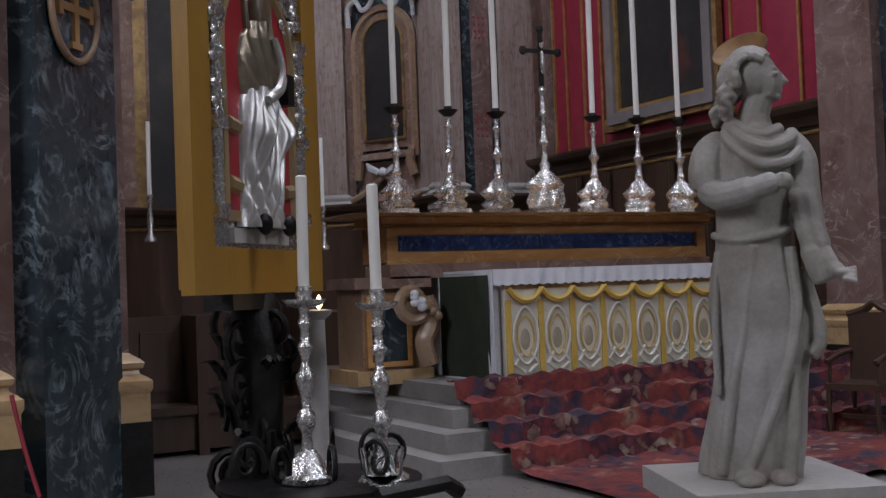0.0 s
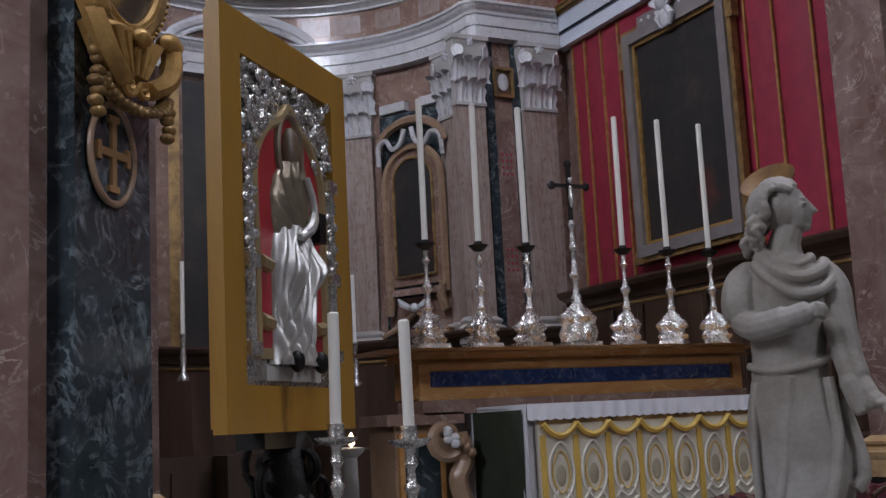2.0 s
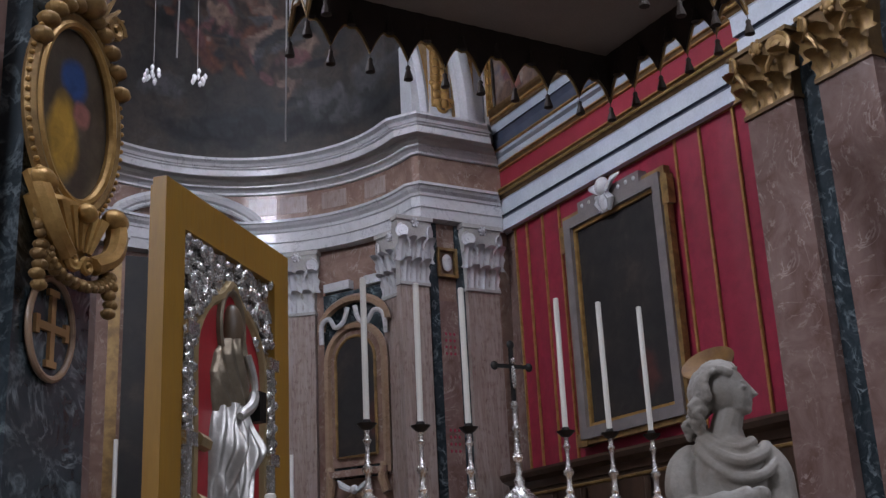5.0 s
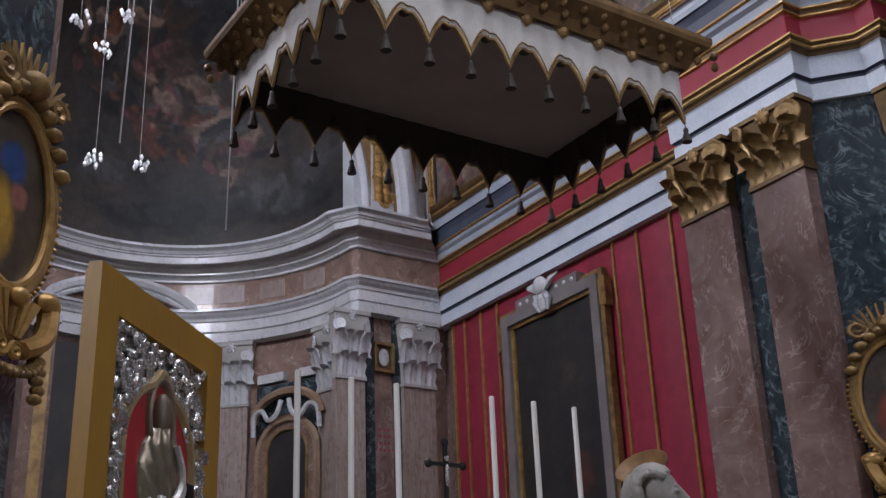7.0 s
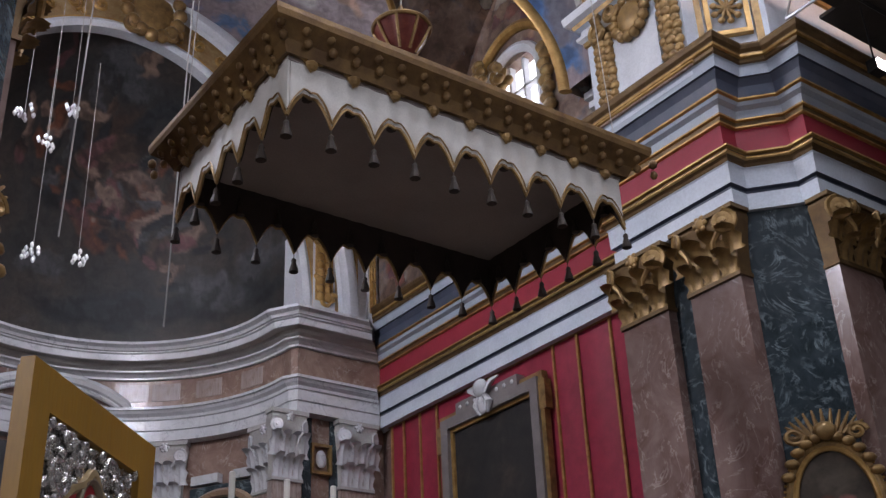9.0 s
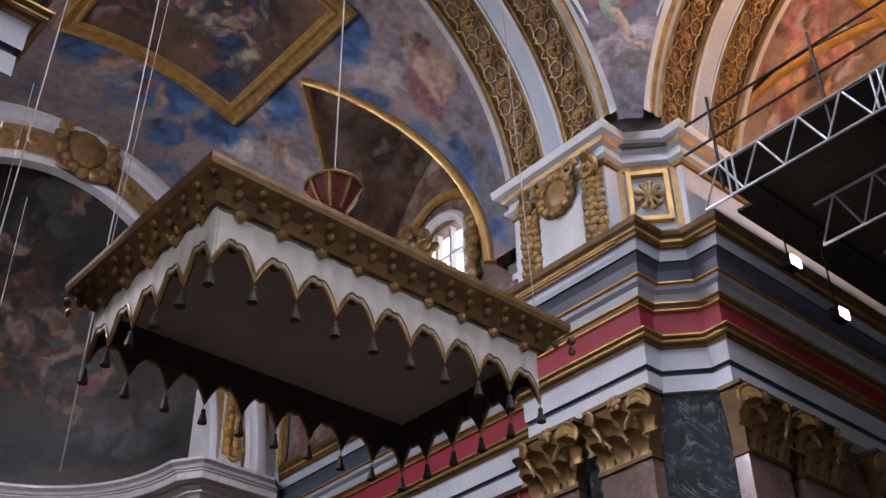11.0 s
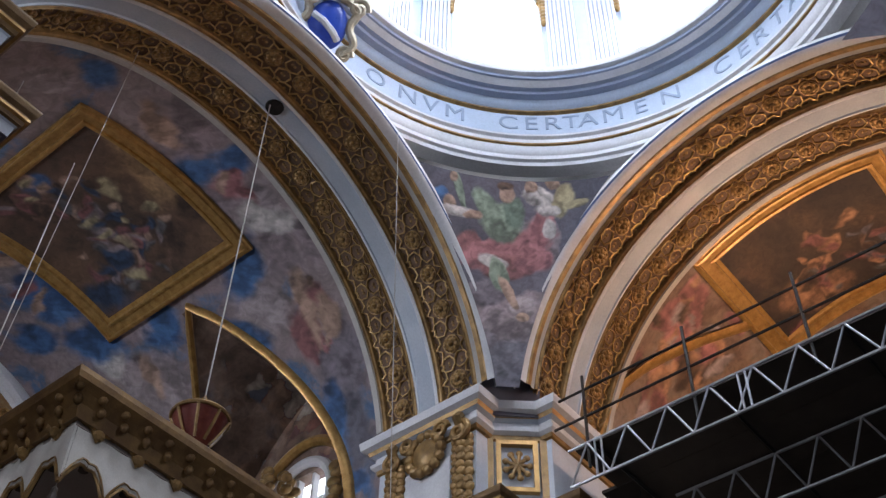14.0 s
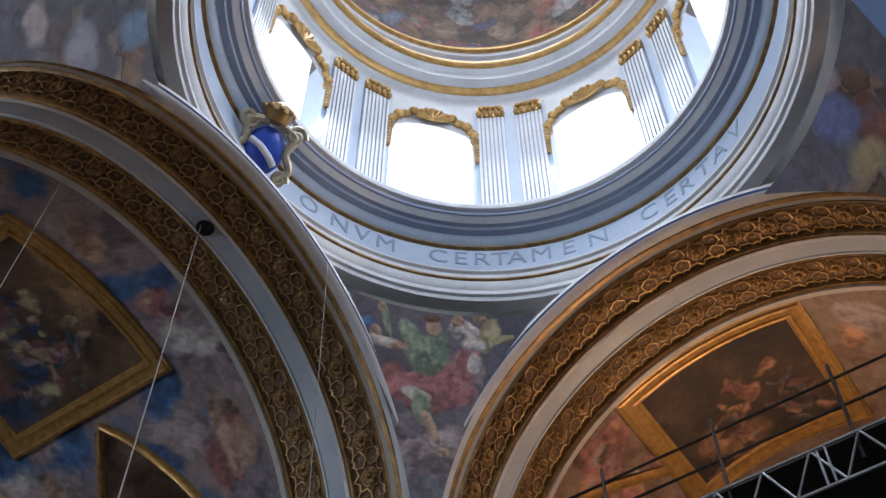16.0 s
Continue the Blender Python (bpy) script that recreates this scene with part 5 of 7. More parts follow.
def wave_z(x, y, s=1.0):
    return s * (0.02 * math.sin(x * 9 + y * 4) + 0.015 * math.sin(x * 17 - y * 11))


# ---- steps and carpet ----
st = thing("altar_steps", "worn grey stone steps up to the altar", "steps", "", "structure")
levels = [(8.05, 0.165), (8.35, 0.33), (8.63, 0.495), (8.9, 0.66)]
for i, (y, z) in enumerate(levels):
    Shape().box(4.15 + 0.22 * i, 9.25 - 0.22 * i, y, 11.4, 0, z).made("step", STEPSTONE, st)
CARPET = fresco("patterned_carpet", ((0.3, (0.03, 0.02, 0.04)), (0.42, (0.05, 0.035, 0.06)), (0.47, (0.16, 0.025, 0.025)), (0.6, (0.22, 0.04, 0.03)), (0.68, (0.3, 0.18, 0.12)), (0.75, (0.1, 0.03, 0.04))), (), 2.2, 0.9, 0.16, 9, 0.5, 11.0, 0.5, ((0.0, (0.025, 0.02, 0.05)), (0.3, (0.17, 0.02, 0.025)), (0.5, (0.045, 0.03, 0.07)), (0.62, (0.22, 0.03, 0.03)), (0.78, (0.36, 0.27, 0.2)), (0.88, (0.13, 0.02, 0.03))))


def carpet(u, v):
    x = 4.75 + 4.9 * u
    prof = [(6.2, 0.015), (8.0, 0.02), (8.03, 0.18), (8.33, 0.185), (8.36, 0.345), (8.61, 0.35), (8.64, 0.51), (8.88, 0.515), (8.91, 0.675), (9.08, 0.675)]
    t = v * (len(prof) - 1)
    i = min(int(t), len(prof) - 2)
    f = t - i
    y = prof[i][0] + (prof[i + 1][0] - prof[i][0]) * f
    z = prof[i][1] + (prof[i + 1][1] - prof[i][1]) * f
    k = 0.35 if v < 0.1 else 1.0
    return (x, y - 0.05 - 0.02 * k * math.sin(x * 7 + 3 * v), z + 0.02 + k * abs(wave_z(x, y, 1.5)))


Shape().grid(carpet, 90, 54).made("carpet", CARPET, None, "rumpled red and dark blue patterned carpet on the altar steps", "carpet", smooth=True)

# ---- candlesticks on the altar ----


def big_candlestick(at, candle=1.5):
    c = thing("altar_candlestick", "tall silver candlestick with white candle on the altar", "candlestick", "altar candlesticks", "", at)
    b = Shape().box(-0.17, 0.17, -0.13, 0.13, 0.05, 0.085)
    for sx in (-1, 1):
        for sy in (-1, 1):
            b.box(sx * 0.15 - 0.03, sx * 0.15 + 0.03, sy * 0.11 - 0.03, sy * 0.11 + 0.03, 0, 0.05)
    b.made("foot", SILVER, c)
    Shape().lathe([(0.02, 0.085), (0.12, 0.09), (0.14, 0.11), (0.15, 0.14), (0.125, 0.17), (0.12, 0.2), (0.15, 0.23), (0.155, 0.26), (0.12, 0.3), (0.09, 0.33), (0.085, 0.36), (0.05, 0.39), (0.05, 0.4)], 36, None,
                  lambda a, z: 0.26 * math.cos(3 * a + 0.5 * math.sin(z * 40)) + 0.1 * math.cos(7 * a + z * 60)).made("embossed_base", SILVER, c, smooth=True)
    Shape().lathe([(0.05, 0.4), (0.035, 0.42), (0.05, 0.45), (0.035, 0.48), (0.028, 0.55), (0.03, 0.6), (0.055, 0.63), (0.06, 0.66), (0.035, 0.69), (0.022, 0.75), (0.02, 0.85),
                   (0.028, 0.9), (0.045, 0.93), (0.028, 0.96), (0.024, 1.02), (0.04, 1.05)], 12).made("stem", SILVER, c, smooth=True)
    Shape().lathe([(0.03, 1.03), (0.06, 1.05), (0.1, 1.09), (0.105, 1.1), (0.05, 1.1), (0.04, 1.14), (0.036, 1.14)], 12).made("drip_pan", BLACK, c, smooth=True)
    Shape().lathe([(0.032, 1.1), (0.032, 1.1 + candle), (0.02, 1.11 + candle)], 10).made("candle", WAX, c, smooth=True)
    return c


zt = 2.25
cs = big_candlestick(pose(4.92, gy + 0.1, zt))
for k, x in enumerate((5.52, 6.1, 7.32, 7.93, 8.52)):
    copy_thing(cs, pose(x, gy + 0.1, zt, 0, (0.4, -0.3, 0.5, -0.4, 0.2)[k], 13 * k) @ Matrix.Diagonal((1, 1, 1.0, 1)))
cr = thing("altar_cross", "tall silver altar crucifix with plain shapes", "cross", at=pose(6.68, gy + 0.1, zt))
Shape().box(-0.2, 0.2, -0.15, 0.15, 0, 0.08).made("foot", SILVER, cr)
Shape().lathe([(0.02, 0.08), (0.17, 0.09), (0.19, 0.18), (0.16, 0.28), (0.2, 0.34), (0.12, 0.42), (0.05, 0.5)], 36, None, lambda a, z: 0.22 * math.cos(4 * a) + 0.1 * math.cos(9 * a + 50 * z)).made("embossed_base", SILVER, cr, smooth=True)
Shape().lathe([(0.05, 0.5), (0.06, 0.56), (0.035, 0.6), (0.03, 0.75), (0.065, 0.8), (0.035, 0.86), (0.025, 1.05), (0.05, 1.1), (0.03, 1.15), (0.025, 1.3), (0.045, 1.35), (0.025, 1.4)], 12).made("stem", SILVER, cr, smooth=True)
k = Shape().box(-0.022, 0.022, -0.015, 0.015, 1.4, 2.0).box(-0.2, 0.2, -0.015, 0.015, 1.76, 1.8)
for p in ((0, 2.02), (-0.22, 1.78), (0.22, 1.78)):
    k.ball((p[0], 0, p[1]), (0.05, 0.025, 0.05), 6)
k.made("cross_bar", BLACK, cr)
Shape().ball((0, -0.03, 1.66), (0.03, 0.025, 0.13), 8).ball((0, -0.03, 1.84), (0.03, 0.03, 0.035), 6).made("plain_relief", SILVER, cr, smooth=True)

# ---- attic piers over the cornice ----
CAPP = [(0, 13.294), (0.04, 13.313), (0.05, 13.391), (0.12, 13.439), (0.13, 13.497), (0.06, 13.526), (0.06, 13.641), (0.14, 13.68), (0.17, 13.757), (0.26, 13.796), (0.28, 13.912), (0.28, 13.95), (-0.2, 13.97)]
for s, path in (("right", [(24, 8.15), (12.477, 8.154), (12.477, 8.357), (11.927, 8.975), (11.532, 8.975), (11.532, 11.049), (12.738, 11.049)]),
                ("left", [(0.3, 11.45), (1.8, 11.45), (1.8, 9.3), (1.4, 9.3), (0.8, 8.66), (0.8, 8.45), (-10, 8.45)])):
    ap = thing("attic", "white and blue attic pier with gilt ornaments", "attic", "", "structure")
    Shape().sweep(path, [(0, 11.5), (0.0, 13.294)]).made("attic_wall", PALEWALL, ap)
    Shape().sweep(path, CAPP[:3]).made("gilt_line", GOLD_DULL, ap)
    Shape().sweep(path, CAPP[2:7]).made("attic_bed", WHITE, ap)
    Shape().sweep(path, CAPP[6:8]).made("attic_hollow", BLUEGREY, ap)
    Shape().sweep(path, CAPP[7:9]).made("gilt_line", GOLD_DULL, ap)
    Shape().sweep(path, CAPP[8:]).made("attic_cap", WHITE, ap)
    Shape().sweep(path, [(0.0, 11.6), (0.07, 11.6), (0.07, 11.904), (0.04, 11.924), (0.0, 11.982)]).made("attic_base", BROWNM, ap)
    Shape().sweep(path, [(0.07, 11.634), (0.1, 11.644), (0.1, 11.673), (0.07, 11.692)]).made("gilt_line", GOLD, ap)


def garland(parent, at, n=9, w=0.16):
    g = Shape()
    for i in range(n):
        for q in (-1, 0, 1):
            g.ball((q * w * 0.8 + 0.02 * math.sin(i * 3), -0.05 - 0.05 * (q == 0), -0.14 * i - 0.04 * abs(q)), (w * 0.62, 0.07, 0.09), 6)
    return g.made("garland", GOLD_DULL, parent, kind="stuff", smooth=True, at=at)


orn = thing("attic_ornament", "gilt garlands and scroll cartouche on the attic pier", "ornament", at=pose(11.522, 9.96, 13.082, 0, 0, -90))
for x in (-0.75, 0.68):
    garland(orn, pose(-x, 0, 0.12), 10)
    sc = Shape().tube(spiral((0, -0.14, 0.2), 0.2, 0.03, 1.5, 1.2, 18, 1 if x > 0 else -1), 0.06, 7).tube([(0, -0.1, 0.3), (0.02, -0.22, 0.42), (0, -0.12, 0.52)], 0.09, 7)
    sc.made("scroll", GOLD_DULL, orn, smooth=True, at=pose(-x, 0, 0))
c = Shape().ball((0, -0.08, 0.12), (0.28, 0.1, 0.3), 10)
for i in range(14):
    a = 2 * math.pi * i / 14
    c.ball((0.34 * math.cos(a), -0.1, 0.12 + 0.36 * math.sin(a)), (0.1, 0.09, 0.1), 6)
for q in (-1, 1):
    c.tube(spiral((q * 0.36, -0.14, 0.42), 0.17, 0.03, 1.5, 0, 16, q), 0.05, 6)
c.made("cartouche", GOLD_DULL, orn, kind="stuff", smooth=True)
Shape().box(-0.48, 0.48, -0.03, 0.0, -1.3, -0.1).made("white_panel", WHITE, orn)
Shape().box(-0.56, 0.56, -0.02, 0.0, -1.45, -1.3).made("gilt_border", GOLD_DULL, orn)
emb = thing("framed_emblem", "gilt framed panel with gilt trophy emblem on the attic corner", "relief panel", at=pose(12.178, 8.646, 12.754, 0, 0, -48.3))
for x0_, x1_, z0_, z1_ in ((-0.34, 0.34, 0.42, 0.5), (-0.34, 0.34, -0.5, -0.42), (-0.34, -0.26, -0.42, 0.42), (0.26, 0.34, -0.42, 0.42)):
    Shape().box(x0_, x1_, -0.08, 0.02, z0_, z1_).made("frame_bar", GOLD, emb)
for x in (-0.44, 0.44):
    Shape().box(x - 0.06, x + 0.06, -0.04, 0.02, -0.8, 0.56).made("carved_strip", GOLD_DULL, emb)
e = Shape()
for i in range(9):
    a = i * 0.7
    e.tube([(0, -0.05, 0), (0.22 * math.cos(a), -0.07, 0.26 * math.sin(a))], [0.05, 0.02], 6).ball((0.2 * math.cos(a), -0.06, 0.24 * math.sin(a)), (0.06, 0.04, 0.06), 5)
e.made("emblem", GOLD_DULL, emb, kind="stuff", smooth=True)

# ---- transept vault, seen through the arch ----
TRANSEPT = [
    (4.55, 17.04, 0.67, 0.42, 167, "flesh_warm"), (3.75, 16.22, 0.25, 0.39, 143, "flesh_warm"), (3.81, 17.11, 0.56, 0.36, 157, "umber"), (3.11, 17.21, 0.67, 0.38, 177, "flesh_warm"), (4.65, 16.46, 0.28, 0.51, 115, "slate"),
    (3.36, 16.68, 0.27, 0.32, 148, "white"), (2.70, 17.07, 0.32, 0.25, 153, "rose_dark"), (4.55, 15.54, 0.55, 0.44, 162, "umber"), (4.40, 17.78, 0.49, 0.18, 139, "rose"),
]
TSIDE = [
    (6.45, 14.85, 0.22, 0.49, 112, "rose"), (6.29, 14.92, 0.16, 0.34, 123, "flesh_warm"), (6.82, 14.87, 0.32, 0.20, 118, "rose_dark"), (1.22, 15.19, 0.45, 0.48, 169, "lilac"), (6.30, 15.27, 0.23, 0.39, 141, "rose_dark"),
    (1.57, 15.59, 0.28, 0.32, 163, "flesh_warm"),
]
IN_TRANSEPT = ((0, 0, 0), (0, 1, 0), (1, 0, 0))
TV = painted("transept_painting", ((0.3, (0.09, 0.05, 0.035)), (0.45, (0.21, 0.14, 0.105)), (0.6, (0.24, 0.19, 0.16)), (0.75, (0.17, 0.10, 0.07))), 0.7, 4.0)
TP = painted("transept_panel_painting", ((0.3, (0.015, 0.012, 0.014)), (0.5, (0.04, 0.028, 0.022)), (0.7, (0.09, 0.055, 0.035))), 0.7, 6.0)
GROUP = TRANSEPT[:1] + crowd(6, 60, ((4.9, 17.3), (4.3, 16.6), (3.6, 16.3), (3.0, 17.0), (2.4, 17.0)), 0.26, 0.15, ("flesh_warm", "umber", "rose_dark", "slate", "umber", "hair", "flesh_warm", "smoke"))
tv_shell = Shape().grid(lambda u, v: (XC + 7.65 + 9 * v, YC + 4.95 * math.cos(math.pi * u), ZS + 4.9 * math.sin(math.pi * u)), 200, 110).made("transept_vault", TV, None, "warmly lit frescoed transept vault", "vault", "", "structure", True)
brush(tv_shell, IN_TRANSEPT, TSIDE + crowd(12, 40, ((6.6, 14.6), (7.2, 15.4), (6.9, 17.0)), 0.35, 0.22, ("rose", "flesh_warm", "rose_dark", "lilac", "umber")), 0.15, 0.3, 40)
Shape().box(23.2, 23.5, -3, 8.6, 11, 19).made("transept_end", PALE, None, "plain end wall of the transept", "wall", "", "structure")


def tvault(x, y, lift=0.0):
    s = (y - YC) / 4.95
    return (x, y, ZS + (4.9 - lift) * math.sqrt(max(1 - s * s, 0)))


tf = thing("vault_frame", "gilt frame round a dark painting on the transept vault", "frame", "", "structure")
a0, a1, b0, b1 = 14.4, 18.0, 2.0, 5.95
frame_bars(tf, tvault, (a0, a1, b0, b1), FRAME_STEPS)
brush(Shape().grid(lambda u, v: tvault(a0 + 0.2 + (a1 - a0 - 0.4) * u, b0 + 0.2 + (b1 - b0 - 0.4) * v, 0.05), 130, 140).made("vault_painting", TP, tf, smooth=True), IN_TRANSEPT, GROUP, 0.28, 0.55, 50, 0.75)
for s in (-1, 1):
    Shape().tube([tvault(14.2 + 0.35 * i, YC + s * (4.85 - 0.02 * i * i - 0.45 * i ** 0.6), 0.02) for i in range(8)], 0.16, 6, None, 0.5).made("groin_moulding", GOLD, tf, smooth=True)

# ---- unseen roof over the rest, added to keep the sky's light out ----
rf = thing("roof_shell", "unseen plain slabs keeping sky light out of the church", "ceiling", "", "structure")
Shape().box(-10.3, 1.4, -17.3, 8.8, 19.5, 19.8).made("arm_roof", PALE, rf)
Shape().box(1.4, 26, -17.3, -1.9, 19.5, 19.8).made("nave_roof", PALE, rf)
Shape().box(16.2, 26, -1.9, 8.8, 19.5, 19.8).made("transept_roof", PALE, rf)
for a, b, c_, d in ((13.3, 14.3, -1.9, 8.8), (0.1, 1.1, -1.9, 8.8), (1.1, 13.3, 10.0, 11.0), (1.4, 12.1, -3.0, -1.9)):
    Shape().box(a, b, c_, d, 19.0, 20.2).made("spandrel_fill", PALE, rf)
Shape().box(-0.2, 13.7, 9.2, 25, 19.4, 19.7).made("choir_roof", PALE, rf)
Shape().box(-0.5, -0.2, 8.8, 25, 11.5, 19.7).made("choir_side", PALE, rf)
Shape().box(13.6, 13.9, 8.8, 25, 11.5, 19.7).made("choir_side", PALE, rf)
Shape().box(-0.5, 13.9, 24.8, 25.1, 0, 19.7).made("choir_end", PALE, rf)
Shape().sweep(circle, [(-0.6, 17.9), (-0.6, 26.6), (-0.3, 28.5), (0.9, 31.2), (5.2, 32.2)], closed=True).made("dome_cover", PALE, rf, at=RAISE)

# ---- scaffold ----
STEEL = mottled("steel_tube", (0.42, 0.43, 0.45), (0.3, 0.3, 0.32), 0.4, 0.7, 5, 50, 0.1)
DARKB = mottled("dark_boards", (0.035, 0.026, 0.02), (0.05, 0.038, 0.03), 0.85, 0.0, 2, 30, 0.3)
sf = thing("scaffold", "steel scaffold bridge with dark boarded deck across the transept", "scaffold")
for j in range(9):
    Shape().box(12.45 + 1.2 * j, 13.64 + 1.2 * j, -15, 7.7 if j == 0 else 8.0, 12.8, 12.86).made("deck_board", DARKB, sf)
for j, X in enumerate((12.32, 14.3, 16.4, 18.6)):
    yl = 7.75 if j == 0 else 7.0
    z0_, z1_ = (12.05, 12.74) if j == 0 else (11.9, 12.7)
    for z in (z0_, z1_):
        Shape().tube([(X, yl, z), (X, -14.5, z)], 0.028, 6).made("truss_chord", STEEL, sf, smooth=True)
    for k in range(30):
        y = yl - 0.72 * k
        Shape().tube([(X, y, z0_), (X, y - 0.36, z1_)], 0.02, 6).made("truss_diagonal", STEEL, sf, smooth=True)
        Shape().tube([(X, y - 0.36, z1_), (X, y - 0.72, z0_)], 0.02, 6).made("truss_diagonal", STEEL, sf, smooth=True)
    for k in range(6 if j == 0 else 0):
        for e in (-0.06, 0.06):
            Shape().tube([(X, 7.2 - 2.5 * k + e, z0_), (X, 7.2 - 2.5 * k + e, z1_)], 0.02, 6).made("truss_post", STEEL, sf, smooth=True)
for z in (13.3, 13.85):
    Shape().tube([(12.36, 8.0, z), (12.36, -14, z)], 0.026, 6).made("guard_rail", BLACK, sf, smooth=True)
for k in range(8):
    Shape().tube([(12.36, 7.4 - 1.9 * k, 12.3), (12.36, 7.4 - 1.9 * k, 14.15)], 0.028, 6).made("rail_post", BLACK, sf, smooth=True)
for y in (7.3, 5.2, 3.1, 1.0, -1.1):
    Shape().tube([(12.3, y, 12.72), (21, y, 12.72)], 0.03, 6).made("cross_tube", BLACK, sf, smooth=True)
BULB = material("lamp_glow", (1, 0.95, 0.85), 0.5)
BULB.node_tree.nodes["Principled BSDF"].inputs["Emission Color"].default_value = (1.0, 0.93, 0.82, 1)
BULB.node_tree.nodes["Principled BSDF"].inputs["Emission Strength"].default_value = 14
for p in ((13.844, 7.350, 11.538), (15.010, 7.350, 11.057)):
    fl = thing("floodlight", "small lit work lamp on the scaffold", "lamp", at=pose(*p))
    Shape().box(-0.14, 0.14, -0.05, 0.12, -0.09, 0.11).made("housing", BLACK, fl)
    Shape().box(-0.12, 0.12, -0.08, -0.05, -0.08, 0.08).made("glass", BULB, fl)
    Shape().tube([(0, 0.05, 0.1), (0, 0.05, 12.74 - p[2])], 0.015, 5).made("bracket", BLACK, fl)

# ---- letters on the ring frieze ----
INK = mottled("blue_letter_paint", (0.23, 0.30, 0.41), (0.28, 0.34, 0.45), 0.6, 0, 3, 30, 0.05)
lt = thing("ring_inscription", "blue painted capital letters on the ring frieze", "inscription", "", "structure", RAISE)
for word in ("O77.1 N68.9 V63.2 M57.4", "C45.1 E40.0 R35.2 T31.0 A27.2 M21.6 E15.3 N8.3", "C-4.4 E-10.0 R-14.6 T-19.8 A-24.8 V-30.5"):
    for token in word.split():
        a = float(token[1:])
        cu = bpy.data.curves.new("letter", "FONT")
        cu.body, cu.size, cu.extrude, cu.align_x = token[0], 0.56, 0.004, "CENTER"
        cu.materials.append(INK)
        ob = new("letter", cu)
        ob.parent = lt
        ob.matrix_basis = pose(DXC + 4.735 * math.cos(radians(a)), DYC + 4.735 * math.sin(radians(a)), 18.68, 90, 0, a - 90)

# ---- blue arms at the crown of the arch ----
arms = thing("coat_of_arms", "blue shield with white bend in silvered scroll frame", "coat of arms", at=RAISE @ pose(6.656, 8.42, 18.817, 48, 0, -28) @ Matrix.Diagonal((1.05, 1.05, 1.05, 1)))
Shape().ball((0, -0.1, 0), (0.33, 0.14, 0.42), 12).made("shield", mottled("blue_enamel", (0.02, 0.06, 0.42), (0.03, 0.09, 0.5), 0.3, 0, 4, 40, 0.1), arms, smooth=True)
Shape().tube([(-0.28, -0.17, 0.1), (-0.1, -0.25, 0.03), (0.1, -0.25, -0.1), (0.22, -0.18, -0.2)], 0.06, 8).made("bend", WHITE, arms, smooth=True)
g = Shape()
for q in (-1, 1):
    g.tube(smooth_path([(q * 0.1, -0.12, 0.5), (q * 0.42, -0.14, 0.4), (q * 0.36, -0.12, 0.08), (q * 0.5, -0.14, -0.2), (q * 0.25, -0.12, -0.5), (0, -0.1, -0.62)]), 0.075, 8)
    g.tube(spiral((q * 0.42, -0.16, 0.42), 0.17, 0.03, 1.5, 0, 16, q), 0.05, 6)
    g.tube(spiral((q * 0.4, -0.16, -0.38), 0.14, 0.03, 1.5, 0, 16, q), 0.045, 6)
g.ball((0, -0.1, -0.62), (0.14, 0.1, 0.14), 8)
g.made("scroll_frame", mottled("silver_gilt", (0.5, 0.46, 0.36), (0.36, 0.3, 0.2), 0.4, 0.6, 5, 40, 0.3), arms, smooth=True)
cw = Shape().lathe([(0.2, 0.5), (0.22, 0.56), (0.26, 0.68), (0.2, 0.8), (0.05, 0.86)], 10, pose(0, -0.12, 0))
for i in range(8):
    a = i * math.pi / 4
    cw.ball((0.25 * math.cos(a), -0.12 + 0.25 * math.sin(a), 0.72), 0.055, 6)
cw.made("crown", GOLD_DULL, arms, smooth=True)
hole = Shape().lathe([(0.02, 0.0), (0.16, 0.0), (0.17, 0.03), (0.12, 0.06), (0.1, 0.3)], 14)
hole.made("vault_hole", BLACK, None, "dark round lamp hole in the arch soffit", "opening", at=Matrix.Translation((7.05, 9.97, ZS + 4.73)))

# ---- damask wall, painting and stalls ----
dm = thing("damask_hanging", "crimson damask wall hanging with gold braid strips", "wall hanging")
Shape().grid(lambda u, v: (13.16 - 0.012 * math.sin(60 * u), 11.35 + 8.4 * u, 4.1 + 5.35 * v), 120, 2).made("damask", RED, dm, smooth=True)
for y in (12.15, 12.85, 13.7, 14.35, 18.0, 18.6, 19.2, 19.65):
    Shape().box(13.11, 13.15, y - 0.024, y + 0.024, 4.1, 9.36).made("gold_braid", GOLD, dm)
Shape().box(13.1, 13.15, 11.35, 19.75, 9.36, 9.43).made("top_braid", GOLD_DULL, dm)
for k in range(60):
    y = 11.4 + 8.3 * k / 60
    Shape().add([(13.12, y, 4.12), (13.12, y + 0.13, 4.12), (13.12, y + 0.065, 3.98), (13.14, y, 4.12), (13.14, y + 0.13, 4.12), (13.14, y + 0.065, 3.98)],
                [(0, 1, 2), (5, 4, 3), (0, 3, 4, 1), (1, 4, 5, 2), (2, 5, 3, 0)]).made("fringe_point", GOLD_DULL, dm)
FRG = mottled("grey_marble_frame", (0.16, 0.14, 0.14), (0.24, 0.21, 0.2), 0.4, 0, 2, 30, 0.2)
pt = thing("wall_painting", "large dark oil painting in stepped grey and gilt frame", "painting", at=pose(13.1, 16.1, 0, 0, 0, -90))
DARKP = fresco("dark_oil_painting", ((0.3, (0.008, 0.008, 0.009)), (0.55, (0.022, 0.018, 0.016)), (0.7, (0.05, 0.035, 0.028))), [((0.5, 0, 5.4), (0.35, 1, 0.5), (0.07, 0.02, 0.015))], 1.2, 0.62, 0.4, 3, 0.5)
